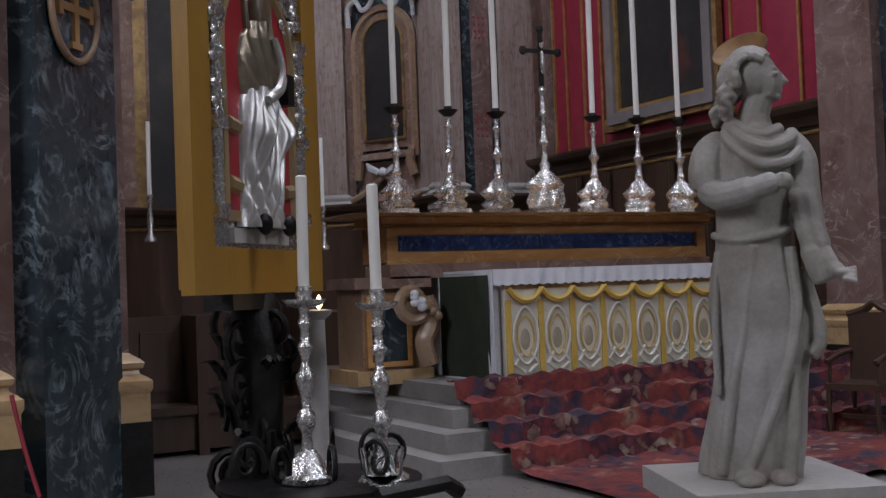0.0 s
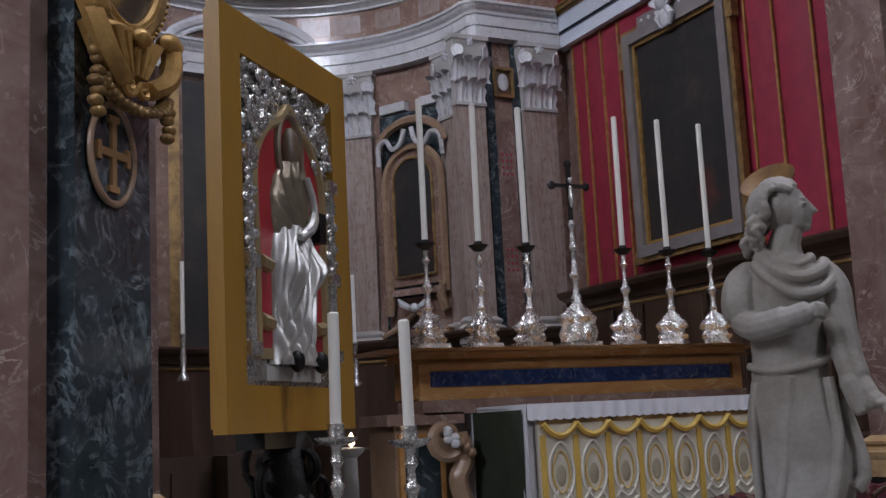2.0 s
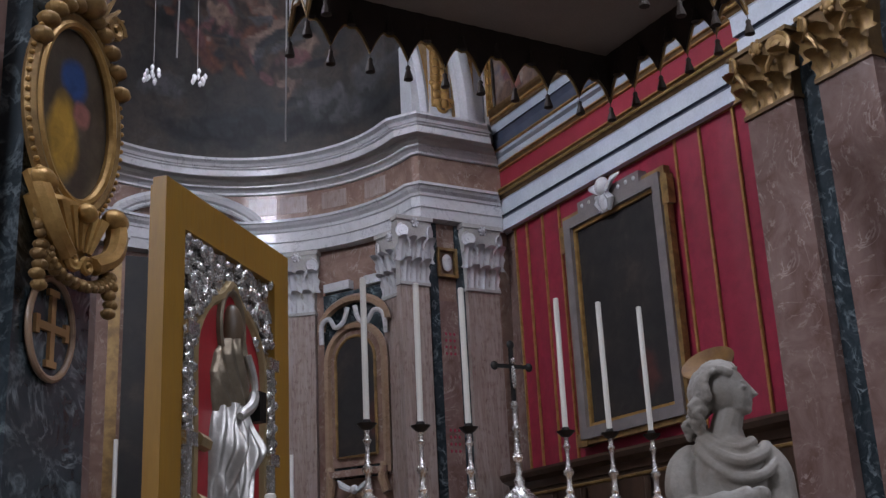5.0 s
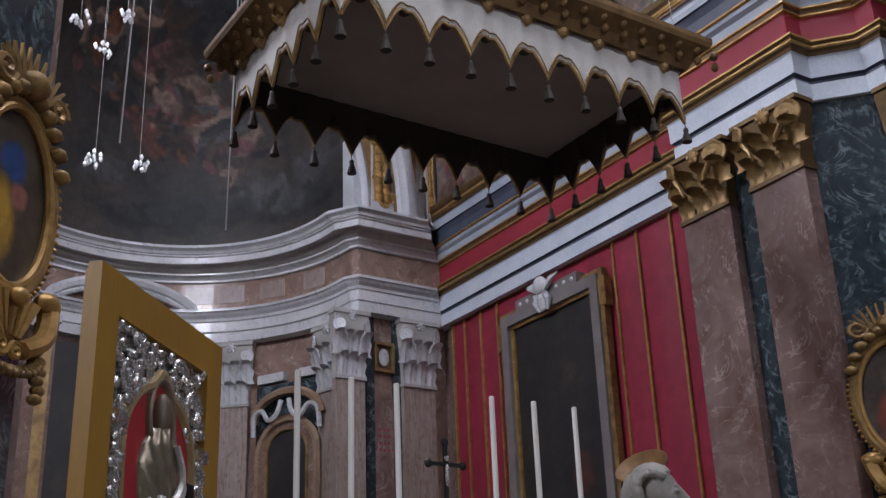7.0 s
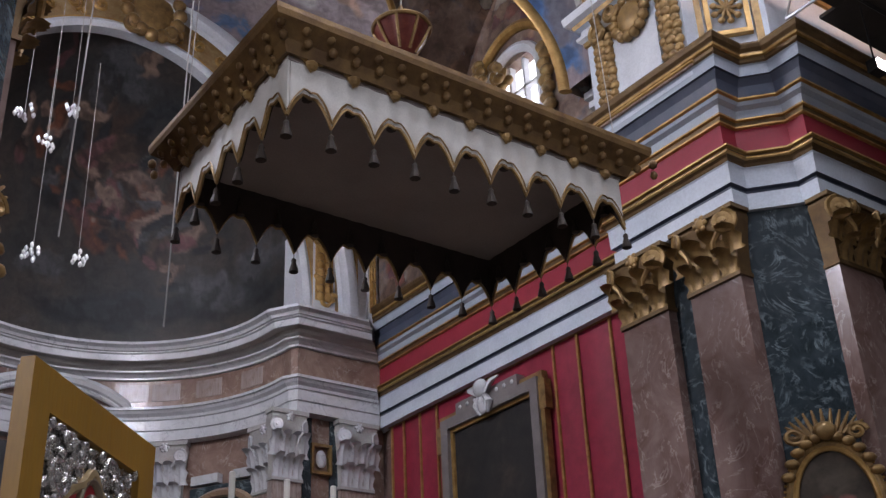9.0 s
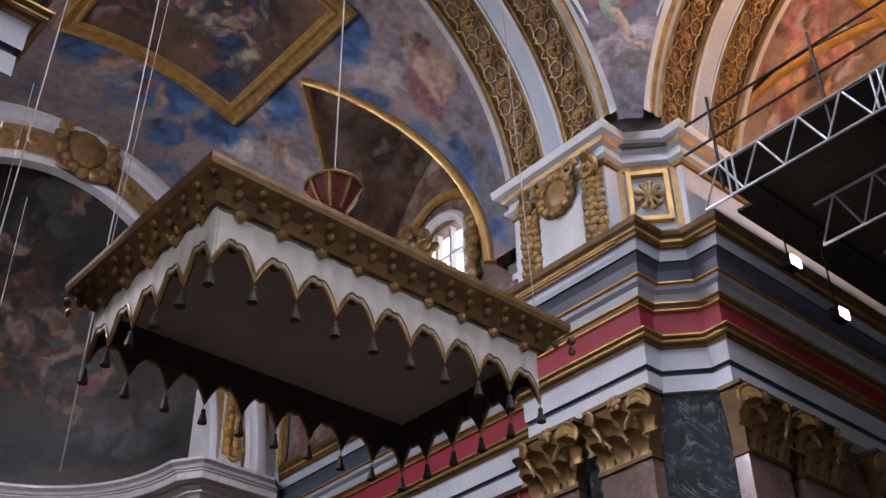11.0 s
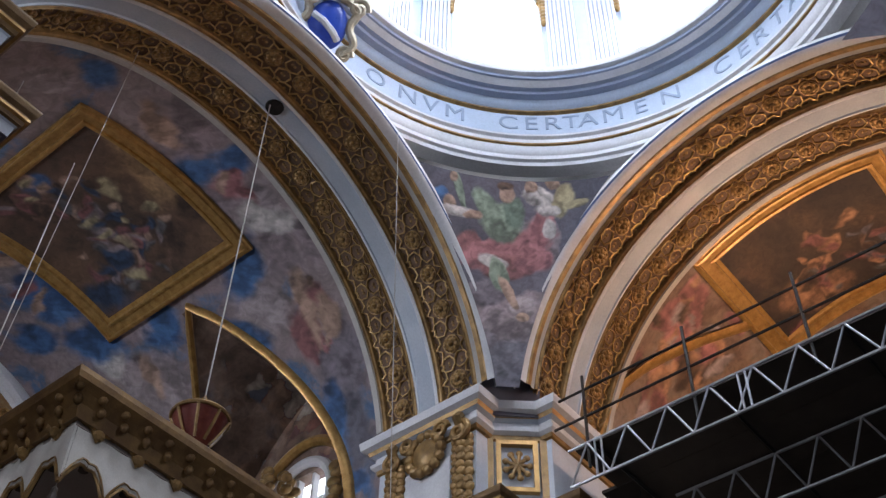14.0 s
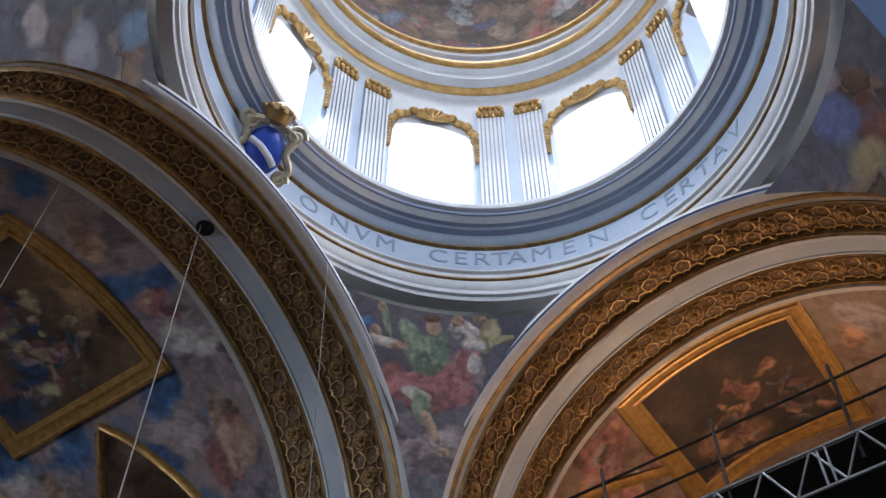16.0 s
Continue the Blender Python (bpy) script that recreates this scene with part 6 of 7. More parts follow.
Shape().box(-1.2, 1.2, -0.06, 0, 4.75, 8.55).made("canvas", DARKP, pt)
for w0, w1, dd, mt, nm in ((1.2, 1.27, 0.12, GOLD, "gilt_slip"), (1.27, 1.48, 0.2, FRG, "grey_frame"), (1.48, 1.58, 0.14, GOLD_DULL, "gilt_edge")):
    e = w0 - 1.2
    f2 = w1 - 1.2
    for x0_, x1_, z0_, z1_ in ((-w1, -w0, 4.75 - f2, 8.55 + f2), (w0, w1, 4.75 - f2, 8.55 + f2), (-w0, w0, 4.75 - f2, 4.75 - e), (-w0, w0, 8.55 + e, 8.55 + f2)):
        Shape().box(x0_, x1_, -dd, 0, z0_, z1_).made(nm, mt, pt)
for q in (-1, 1):
    Shape().box(q * 1.5 - 0.16, q * 1.5 + 0.16, -0.16, 0, 8.2, 8.75).made("frame_ear", GOLD_DULL, pt)
    Shape().box(q * 1.5 - 0.16, q * 1.5 + 0.16, -0.16, 0, 4.35, 4.6).made("frame_ear", GOLD_DULL, pt)
Shape().box(-0.95, 0.95, -0.2, 0, 8.83, 9.05).made("frame_crest", FRG, pt)
for i in range(8):
    if i not in (3, 4):
        Shape().ball((-0.8 + 0.23 * i, -0.2, 8.94), (0.045, 0.03, 0.045), 6).made("stud", WMARBLE, pt)
ch = Shape().ball((0, -0.3, 9.05), (0.17, 0.14, 0.19), 10).ball((0, -0.28, 8.75), (0.12, 0.08, 0.22), 8)
for q in (-1, 1):
    ch.tube([(q * 0.1, -0.26, 8.98), (q * 0.3, -0.28, 9.12), (q * 0.46, -0.24, 9.18)], [0.09, 0.11, 0.04], 8, None, 0.5)
    ch.tube([(q * 0.08, -0.28, 8.9), (q * 0.2, -0.28, 8.75), (q * 0.12, -0.26, 8.55)], [0.06, 0.08, 0.03], 8)
ch.made("winged_head_ornament", WMARBLE, pt, "white marble winged ornament", smooth=True)


def stall_run(path, top, label):
    stl = thing("choir_stalls", label, "choir stalls")
    Shape().sweep(path, [(0.0, 0.0), (0.75, 0.0), (0.75, 1.1), (0.35, 1.15), (0.3, top - 0.3)]).made("back", WOOD, stl)
    Shape().sweep(path, [(0.3, top - 0.3), (0.36, top - 0.28), (0.4, top - 0.15), (0.55, top - 0.08), (0.6, top), (0.6, top + 0.05), (0.0, top + 0.05)]).made("cornice", WOOD, stl)
    Shape().sweep(path, [(0.31, top - 0.42), (0.34, top - 0.4), (0.34, top - 0.37), (0.31, top - 0.35)]).made("gilt_line", GOLD_DULL, stl)
    return stl


st1 = stall_run([(12.98, 11.3), (12.98, 19.7)], 4.0, "dark walnut choir stalls below the damask")
for k in range(9):
    y = 11.7 + 0.92 * k
    Shape().tube([(12.6, y, 1.15), (12.6, y, 3.55)], 0.06, 8).made("colonnette", WOOD, st1, smooth=True)
    Shape().box(12.64, 12.68, y + 0.12, y + 0.8, 1.4, 3.4).made("panel", WOOD, st1)
stall_run([(12.9, 19.75)] + arc(XC, 19.75, 4.1, 4, 176, 24) + [(0.6, 19.75)], 3.3, "dark walnut stalls round the apse wall")
fn1 = Shape().lathe([(0.07, 4.05), (0.05, 4.12), (0.03, 4.16), (0.06, 4.22), (0.07, 4.28), (0.02, 4.36)], 10)
fn1.made("finial", WOOD, None, "small turned wooden finial on the stalls", "finial", smooth=True, at=pose(12.7, 11.6, 0))

# ---- apse furnishings ----


def on_apse(a, r=4.3):
    return pose(XC + r * math.cos(radians(a)), 19.9 + r * math.sin(radians(a)), 0, 0, 0, a - 90)


def arch_outline(w, z0, z1, n=14):
    return [(-w, z0), (w, z0)] + [(w * math.cos(math.pi * i / n), z1 + w * math.sin(math.pi * i / n)) for i in range(n + 1)]


def niche(at, label):
    nn = thing("side_altarpiece", label, "altarpiece", "apse side altarpieces", "", at)
    Shape().box(-0.95, 0.95, -0.12, 0.3, 3.2, 8.35).made("green_surround", GREEN, nn)
    Shape().box(-0.82, 0.82, -0.2, 0, 3.3, 4.25).made("base_block", BROWNM, nn)
    Shape().prism(arch_outline(0.72, 4.5, 6.75), -0.24, 0).made("brown_frame", BROWNM, nn)
    Shape().prism(arch_outline(0.5, 4.7, 6.75), -0.28, -0.2).made("dark_canvas", DARKP, nn)
    o = [(0.52 * math.cos(t), -0.29, 6.75 + 0.52 * math.sin(t)) for t in [math.pi * i / 16 for i in range(17)]]
    Shape().tube([(0.52, -0.29, 4.7)] + o + [(-0.52, -0.29, 4.7), (0.52, -0.29, 4.7)], 0.035, 6).made("gilt_slip", GOLD_DULL, nn)
    o = [(0.76 * math.cos(t), -0.26, 6.75 + 0.76 * math.sin(t)) for t in [math.pi * i / 16 for i in range(17)]]
    Shape().tube([(0.76, -0.26, 4.3)] + o + [(-0.76, -0.26, 4.3)], 0.09, 6).made("frame_moulding", TAN, nn, smooth=True)
    o = [(0.88 * math.cos(t), -0.3, 7.5 + 0.6 * math.sin(t)) for t in [math.pi * i / 16 for i in range(17)]]
    Shape().tube(o, 0.1, 6).made("curved_pediment", TAN, nn, smooth=True)
    for q in (-1, 1):
        sw = smooth_path([(q * 0.1, -0.38, 7.9), (q * 0.2, -0.4, 7.6), (q * 0.42, -0.4, 7.5), (q * 0.6, -0.38, 7.72), (q * 0.82, -0.36, 7.62), (q * 0.86, -0.32, 7.2)])
        Shape().tube(sw, 0.055, 7).made("white_swag", WMARBLE, nn, smooth=True)
        Shape().tube([(q * 0.72, -0.3, 4.5), (q * 0.66, -0.34, 4.2), (q * 0.74, -0.3, 3.9)], 0.1, 7).made("console", TAN, nn, smooth=True)
        Shape().tube([(0, -0.34, 3.95), (q * 0.5, -0.34, 3.6), (q * 0.9, -0.34, 3.45)], 0.07, 6).made("lower_pediment", TAN, nn, smooth=True)
        Shape().box(q * 0.55 - 0.35, q * 0.55 + 0.35, -0.18, 0, 8.4, 8.6).made("white_tablet", WMARBLE, nn)
    Shape().box(-0.8, 0.8, -0.4, 0, 4.28, 4.42).made("sill", BROWNM, nn)
    w = Shape()
    for q in (-1, 1):
        w.tube([(q * 0.1, -0.42, 4.0), (q * 0.3, -0.44, 4.1), (q * 0.42, -0.42, 4.22)], [0.07, 0.08, 0.02], 6, None, 0.6)
    w.ball((0, -0.42, 4.0), (0.1, 0.08, 0.1), 8).made("winged_ornament", WMARBLE, nn, smooth=True)
    return nn


n1 = niche(on_apse(28.5), "brown marble side altarpiece with dark arched painting and white swags")
copy_thing(n1, on_apse(151.5))
mainp = thing("apse_altarpiece", "tall dark apse painting under a curved white pediment", "altarpiece", at=on_apse(84))
Shape().box(-1.45, 1.45, -0.15, 0.2, 3.4, 9.3).made("dark_canvas", DARKP, mainp)
for q in (-1, 1):
    Shape().box(q * 1.5 - 0.12, q * 1.5 + 0.12, -0.28, 0.1, 3.4, 9.3).made("gilt_side", GOLD_DULL, mainp)
o = [(1.85 * math.cos(t), -0.4, 9.75 + 1.0 * math.sin(t)) for t in [math.pi * i / 20 for i in range(21)]]
Shape().tube(o, 0.13, 8).made("pediment_curve", WMARBLE, mainp, smooth=True)
o = [(1.7 * math.cos(t), -0.42, 9.72 + 0.85 * math.sin(t)) for t in [math.pi * i / 20 for i in range(21)]]
Shape().tube(o, 0.06, 8).made("pediment_inner", WMARBLE, mainp, smooth=True)
for q in (-1, 1):
    Shape().box(q * 1.6 - 0.35, q * 1.6 + 0.35, -0.5, 0, 9.6, 9.75).made("pediment_end", WMARBLE, mainp)
Shape().box(-1.2, 1.2, -0.2, 0, 9.75, 10.4).made("pediment_field", BROWNM, mainp)
g = Shape()
for i in range(7):
    g.ball((-0.5 + 0.17 * i, -0.4, 10.3 + 0.1 * math.sin(i * 2)), (0.12, 0.1, 0.1), 6)
g.made("gilt_crest", GOLD_DULL, mainp, smooth=True)
for x in (11.6,):
    mp = thing("inlaid_panel", "narrow rose inlaid marble panel between pilasters with framed medallion", "panel", at=pose(x, 20.08, 0))
    Shape().box(-0.42, -0.22, -0.04, 0, 3.4, 9.4).made("green_strip", GREEN, mp)
    Shape().box(0.22, 0.42, -0.04, 0, 3.4, 9.4).made("green_strip", GREEN, mp)
    Shape().box(-0.22, 0.22, -0.03, 0, 3.4, 7.7).made("rose_panel", PINK, mp)
    for i in range(4):
        for q in (-1, 0, 1):
            for zz in (7.0, 5.0):
                Shape().ball((q * 0.1, -0.035, zz - 0.14 * i), (0.03, 0.01, 0.035), 6).made("inlay_spot", RED, mp)
    for x0_, x1_, z0_, z1_ in ((-0.24, 0.24, 8.8, 8.86), (-0.24, 0.24, 8.22, 8.28), (-0.24, -0.18, 8.28, 8.8), (0.18, 0.24, 8.28, 8.8)):
        Shape().box(x0_, x1_, -0.1, 0, z0_, z1_).made("frame_bar", GOLD_DULL, mp)
    Shape().ball((0, -0.06, 8.54), (0.13, 0.05, 0.19), 10).made("white_medallion", WMARBLE, mp, smooth=True)
for i, (a, z) in enumerate(((60, 10.57), (50, 10.57), (36, 10.57), (20, 10.57), (75, 10.57))):
    fp = Shape().box(-0.32, 0.32, -0.03, 0.02, -0.2, 0.2)
    fp.made("frieze_panel", STRIPED, None, "inlaid brown marble panel on the apse frieze", "panel", "frieze panels", "", at=on_apse(a, 4.16) @ Matrix.Translation((0, 0, z)))

# ---- oval portraits and cross medallions on the corner panels ----


def oval_portrait(at, label, robe, cloak):
    o = thing("oval_portrait", label, "portrait", "oval portraits", "", at)
    PIC = fresco("portrait_paint", ((0.3, (0.03, 0.022, 0.018)), (0.6, (0.09, 0.07, 0.05)), (0.75, (0.14, 0.11, 0.08))),
                 [((0.0, 0, 0.35), (0.22, 1, 0.26), robe), ((-0.12, 0, -0.3), (0.24, 1, 0.5), cloak), ((0.12, 0, 0.05), (0.14, 1, 0.16), (0.3, 0.12, 0.1))], 1.5, 0.35, 0.15, 5, 0.45)
    Shape().lathe([(0.01, 0.0), (0.5, 0.0), (0.5, 0.03)], 40, pose(0, 0, 0, 90) @ Matrix.Diagonal((1, 1.72, 1, 1))).made("canvas", PIC, o, smooth=True)

    def ring_of(rx, rz, y, r, nm, mt, n=56):
        Shape().tube([(rx * math.cos(t), y, rz * math.sin(t)) for t in [2 * math.pi * i / n for i in range(n + 1)]], r, 8).made(nm, mt, o, smooth=True)
    ring_of(0.52, 0.9, -0.06, 0.045, "inner_moulding", GOLD)
    ring_of(0.59, 0.98, -0.04, 0.06, "frame", GOLD_DULL)
    b = Shape()
    for i in range(70):
        t = 2 * math.pi * i / 70
        b.ball((0.655 * math.cos(t), -0.07, 1.05 * math.sin(t)), 0.025, 5)
    b.made("beading", GOLD, o, kind="stuff", smooth=True)
    c = Shape()
    for i in range(11):
        t = math.pi * (0.14 + 0.72 * i / 10)
        c.ball((0.62 * math.cos(t), -0.1, 1.05 * math.sin(t) + 0.04), (0.1, 0.09, 0.08), 6)
        c.tube([(0.3 * math.cos(t), -0.1, 1.1), (0.55 * math.cos(t), -0.14, 1.1 + 0.42 * math.sin(t))], [0.05, 0.015], 6)
    for q in (-1, 1):
        c.tube(spiral((q * 0.4, -0.12, 1.12), 0.14, 0.03, 1.5, 0, 16, q), 0.04, 6)
    c.ball((0, -0.14, 1.16), (0.16, 0.12, 0.15), 8)
    c.made("leafy_crest", GOLD_DULL, o, kind="stuff", smooth=True)
    c = Shape().lathe([(0.02, -1.55), (0.12, -1.5), (0.26, -1.35), (0.38, -1.15), (0.45, -1.0), (0.4, -0.95), (0.02, -0.95)], 32, Matrix.Diagonal((1, 0.4, 1, 1)), lambda a, z: 0.03 * math.cos(9 * a)).ball((0, -0.2, -1.04), (0.1, 0.08, 0.09), 8)
    for k in range(7):
        c.tube([(0.3 * math.cos(math.pi * k / 6), -0.16, -1.02), (0.12 * math.cos(math.pi * k / 6), -0.16, -1.4)], [0.045, 0.015], 6)
    for q in (-1, 1):
        c.tube(smooth_path([(q * 0.55, -0.1, -0.85), (q * 0.5, -0.16, -1.1), (q * 0.38, -0.18, -1.35), (q * 0.16, -0.14, -1.5)]), [0.09] * 18 + [0.05], 8)
        c.ball((q * 0.5, -0.14, -0.92), (0.14, 0.1, 0.12), 8)
        c.tube(spiral((q * 0.1, -0.15, -1.52), 0.09, 0.02, 1.5, 0, 14, q), 0.03, 6)
    c.made("shell_cartouche", GOLD, o, kind="stuff", smooth=True)
    sw = Shape()
    for i in range(15):
        t = math.pi * i / 14
        sw.ball((0.42 * math.cos(t), -0.12, -1.5 - 0.2 * math.sin(t)), (0.055, 0.055, 0.06), 6)
        sw.ball((0.42 * math.cos(t) + 0.03, -0.16, -1.52 - 0.2 * math.sin(t)), (0.035, 0.035, 0.04), 5)
    for q in (-1, 1):
        for i in range(5):
            sw.ball((q * (0.46 + 0.03 * (i % 2)), -0.13, -1.5 - 0.09 * i), (0.065, 0.06, 0.055), 6)
            sw.ball((q * (0.46 + 0.03 * (i % 2)), -0.12, -1.38 + 0.06 * i), (0.05, 0.05, 0.06), 6)
    sw.made("garland", GOLD_DULL, o, kind="stuff", smooth=True)
    return o


oval_portrait(pose(1.594, 8.54, 5.40, 0, 0, 46) @ Matrix.Diagonal((1.0, 1, 0.82, 1)), "gilt framed oval portrait, plain painted shapes in blue and ochre", (0.03, 0.07, 0.2), (0.42, 0.24, 0.04))
oval_portrait(pose(12.46, 8.6, 5.0, 0, 0, -48.7) @ Matrix.Diagonal((0.97, 1, 0.82, 1)), "gilt framed oval portrait, plain painted shapes in red", (0.1, 0.08, 0.06), (0.28, 0.05, 0.03))


def cross_medal(at):
    c = thing("cross_medallion", "stone medallion with ochre cross on the dark marble", "medallion", "cross medallions", "", at)
    Shape().lathe([(0.01, 0), (0.27, 0), (0.27, 0.02)], 28, pose(0, 0, 0, 90) @ Matrix.Diagonal((1, 1.3, 1, 1))).made("field", GREEN, c)
    Shape().tube([(0.3 * math.cos(t), -0.03, 0.38 * math.sin(t)) for t in [2 * math.pi * i / 36 for i in range(37)]], 0.028, 8).made("rim", TAN, c, smooth=True)
    k = Shape().box(-0.03, 0.03, -0.05, 0, -0.27, 0.27).box(-0.2, 0.2, -0.052, 0, -0.03, 0.03)
    for x, z in ((0, 0.27), (0, -0.27)):
        k.box(-0.07, 0.07, -0.051, 0, z - 0.025, z + 0.025)
    for x in (-0.2, 0.2):
        k.box(x - 0.025, x + 0.025, -0.051, 0, -0.07, 0.07)
    k.made("ochre_cross", mottled("ochre_inlay", (0.42, 0.24, 0.1), (0.34, 0.19, 0.08), 0.5, 0, 5, 40, 0.1), c)
    return c


md = cross_medal(pose(1.532, 8.623, 3.68, 0, 0, 48))
copy_thing(md, pose(12.5, 8.63, 3.5, 0, 0, -48.7))

# ---- framed silver icon ----
ic = thing("framed_icon", "silver relief icon with red ground in wide ochre wooden frame", "icon", at=pose(1.43, 4.26, 1.55, 0, 0, 45.5))
W, H = 0.56, 1.55
for x0_, x1_, z0_, z1_ in ((-W, -W + 0.15, 0, H), (W - 0.15, W, 0, H), (-W + 0.15, W - 0.15, 0, 0.17), (-W + 0.15, W - 0.15, H - 0.16, H)):
    Shape().box(x0_, x1_, -0.04, 0.015, z0_, z1_).made("frame_rail", OCHRE, ic)
Shape().box(-W + 0.02, W - 0.02, 0.015, 0.035, 0.02, H - 0.02).made("back_board", OCHRE, ic)
REDG = mottled("red_enamel_ground", (0.42, 0.03, 0.035), (0.34, 0.02, 0.03), 0.4, 0, 4, 40, 0.1)
PALEG = mottled("pale_gilt", (0.5, 0.38, 0.2), (0.4, 0.29, 0.15), 0.4, 0.5, 5, 50, 0.2)
Shape().box(-0.41, 0.41, -0.01, 0.03, 0.17, 1.39).made("silver_ground", SILVER, ic)
Shape().prism([(-0.29, 0.3), (0.29, 0.3), (0.29, 1.0), (0.2, 1.12), (0.07, 1.22), (0, 1.27), (-0.07, 1.22), (-0.2, 1.12), (-0.29, 1.0)], -0.025, 0.0).made("red_ground", REDG, ic)
Shape().tube(smooth_path([(-0.3, -0.025, 0.3), (-0.3, -0.025, 0.7), (-0.3, -0.025, 1.0), (-0.2, -0.025, 1.15), (-0.07, -0.025, 1.22), (0, -0.025, 1.28), (0.07, -0.025, 1.22), (0.2, -0.025, 1.15), (0.3, -0.025, 1.0), (0.3, -0.025, 0.7), (0.3, -0.025, 0.3)], 5), 0.022, 6).made("gilt_arch_edge", PALEG, ic, smooth=True)
Shape().box(-0.28, 0.28, -0.03, 0, 0.27, 0.31).made("gilt_sill", PALEG, ic)
Shape().box(-0.24, 0.24, -0.03, 0, 0.19, 0.245).made("pale_plaque", PALE, ic)
for q in (-1, 1):
    Shape().tube([(q * 0.365, -0.03, 0.3), (q * 0.365, -0.03, 1.02)], 0.028, 8).made("silver_column", SILVER, ic, smooth=True)
    for z in (0.3, 0.62, 1.02):
        Shape().box(q * 0.365 - 0.045, q * 0.365 + 0.045, -0.06, 0, z - 0.025, z + 0.025).made("column_band", SILVER, ic)
fo = Shape()
rng = random.Random(5)
for i in range(120):
    x, z = rng.uniform(-0.4, 0.4), rng.uniform(0.95, 1.38)
    edge = 1.26 - 0.9 * max(abs(x) - 0.02, 0) if abs(x) < 0.31 else 0.95
    if z > edge + 0.03:
        fo.ball((x, -0.02 - rng.uniform(0, 0.015), z), (rng.uniform(0.014, 0.034), 0.016, rng.uniform(0.012, 0.03)), 6)
for q in (-1, 1):
    for i in range(12):
        fo.ball((q * (0.365 + 0.03 * math.sin(i * 2.4)), -0.045, 0.66 + 0.032 * i), (0.028, 0.014, 0.02), 6)
    fo.tube(spiral((q * 0.28, -0.035, 1.2), 0.08, 0.02, 1.5, 0, 18, q), 0.014, 6)
    fo.tube(spiral((q * 0.14, -0.035, 1.32), 0.06, 0.015, 1.5, 0, 18, q), 0.012, 6)
fo.made("silver_foliage", SILVER, ic, kind="stuff", smooth=True)


def half_width(z, rows):
    """Half width of the relief at height z."""
    for (z0_, w0, c0), (z1_, w1, c1) in zip(rows, rows[1:]):
        if z <= z1_:
            f = (z - z0_) / (z1_ - z0_)
            return w0 + (w1 - w0) * f, c0 + (c1 - c0) * f
    return rows[-1][1], rows[-1][2]


LOWER = [(0.25, 0.19, 0.0), (0.32, 0.17, -0.01), (0.42, 0.165, -0.01), (0.54, 0.175, 0.0), (0.64, 0.185, 0.01), (0.72, 0.16, 0.0), (0.79, 0.12, -0.01)]
UPPER = [(0.7, 0.13, 0.0), (0.8, 0.16, 0.0), (0.9, 0.17, 0.0), (0.98, 0.14, 0.0), (1.05, 0.07, 0.0)]


def lower_relief(u, v):
    z = 0.25 + 0.54 * u
    w, c = half_width(z, LOWER)
    t = 2 * v - 1
    lap = 0.045 * math.exp(-((z - 0.62) / 0.09) ** 2) * (math.exp(-((t - 0.5) / 0.3) ** 2) + math.exp(-((t + 0.45) / 0.3) ** 2))
    fold = 0.012 * math.sin(13 * t + 5 * math.sin(4 * u + t) + 3 * u) + 0.007 * math.sin(27 * t - 9 * u)
    return (c + w * t, -0.015 - 0.07 * math.sqrt(max(1 - t * t, 0)) - lap - fold * (1 - t ** 4), z)


def upper_relief(u, v):
    z = 0.7 + 0.35 * u
    w, c = half_width(z, UPPER)
    t = 2 * v - 1
    fold = 0.009 * math.sin(22 * (z + 0.12 * t) + 4 * t) + 0.006 * math.sin(16 * t + 20 * u)
    return (c + w * t, -0.015 - 0.06 * math.sqrt(max(1 - t * t, 0)) - fold * (1 - t ** 4), z)


DULLG = mottled("tarnished_silver_gilt", (0.42, 0.36, 0.27), (0.27, 0.22, 0.16), 0.36, 0.75, 8, 60, 0.3)
Shape().grid(lower_relief, 70, 70).made("draped_lower_relief", SILVER_S, ic, "embossed silver drapery", smooth=True)
up_r = Shape().grid(upper_relief, 50, 60)
up_r.made("upper_relief", DULLG, ic, "tarnished silver gilt upper drapery", smooth=True)
Shape().tube(smooth_path([(0.06, -0.075, 1.0), (0.09, -0.09, 0.9), (0.05, -0.1, 0.8), (-0.06, -0.1, 0.74)], 5), [0.016] * 8 + [0.022] * 7 + [0.014], 8).made("silver_sash", SILVER_S, ic, smooth=True)
Shape().box(0.09, 0.15, -0.115, -0.06, 0.74, 0.86).made("dark_plaque", BLACK, ic)
for x in (-0.07, 0.15):
    Shape().ball((x, -0.075, 0.265), (0.035, 0.03, 0.045), 8).made("dark_foot_opening", BLACK, ic, smooth=True)
Shape().ball((0.0, -0.035, 1.08), (0.062, 0.045, 0.12), 12).made("plain_head", mottled("brown_paint", (0.16, 0.105, 0.06), (0.10, 0.065, 0.038), 0.45, 0, 6, 40, 0.1), ic, smooth=True)
Shape().tube([(0.105 * math.cos(t), -0.03, 1.1 + 0.15 * math.sin(t)) for t in [math.pi * (-0.2 + 1.4 * i / 24) for i in range(25)]], 0.017, 8).made("halo_rim", mottled("dull_silver", (0.36, 0.30, 0.22), (0.22, 0.18, 0.13), 0.4, 0.8, 6, 40, 0.2), ic, smooth=True)
for q in (-1, 1):
    for zz in (0.4, 0.62):
        Shape().tube([(q * 0.2, -0.03, zz), (q * 0.28, -0.03, zz + 0.01)], 0.03, 6).made("throne_rail", PALEG, ic, smooth=True)

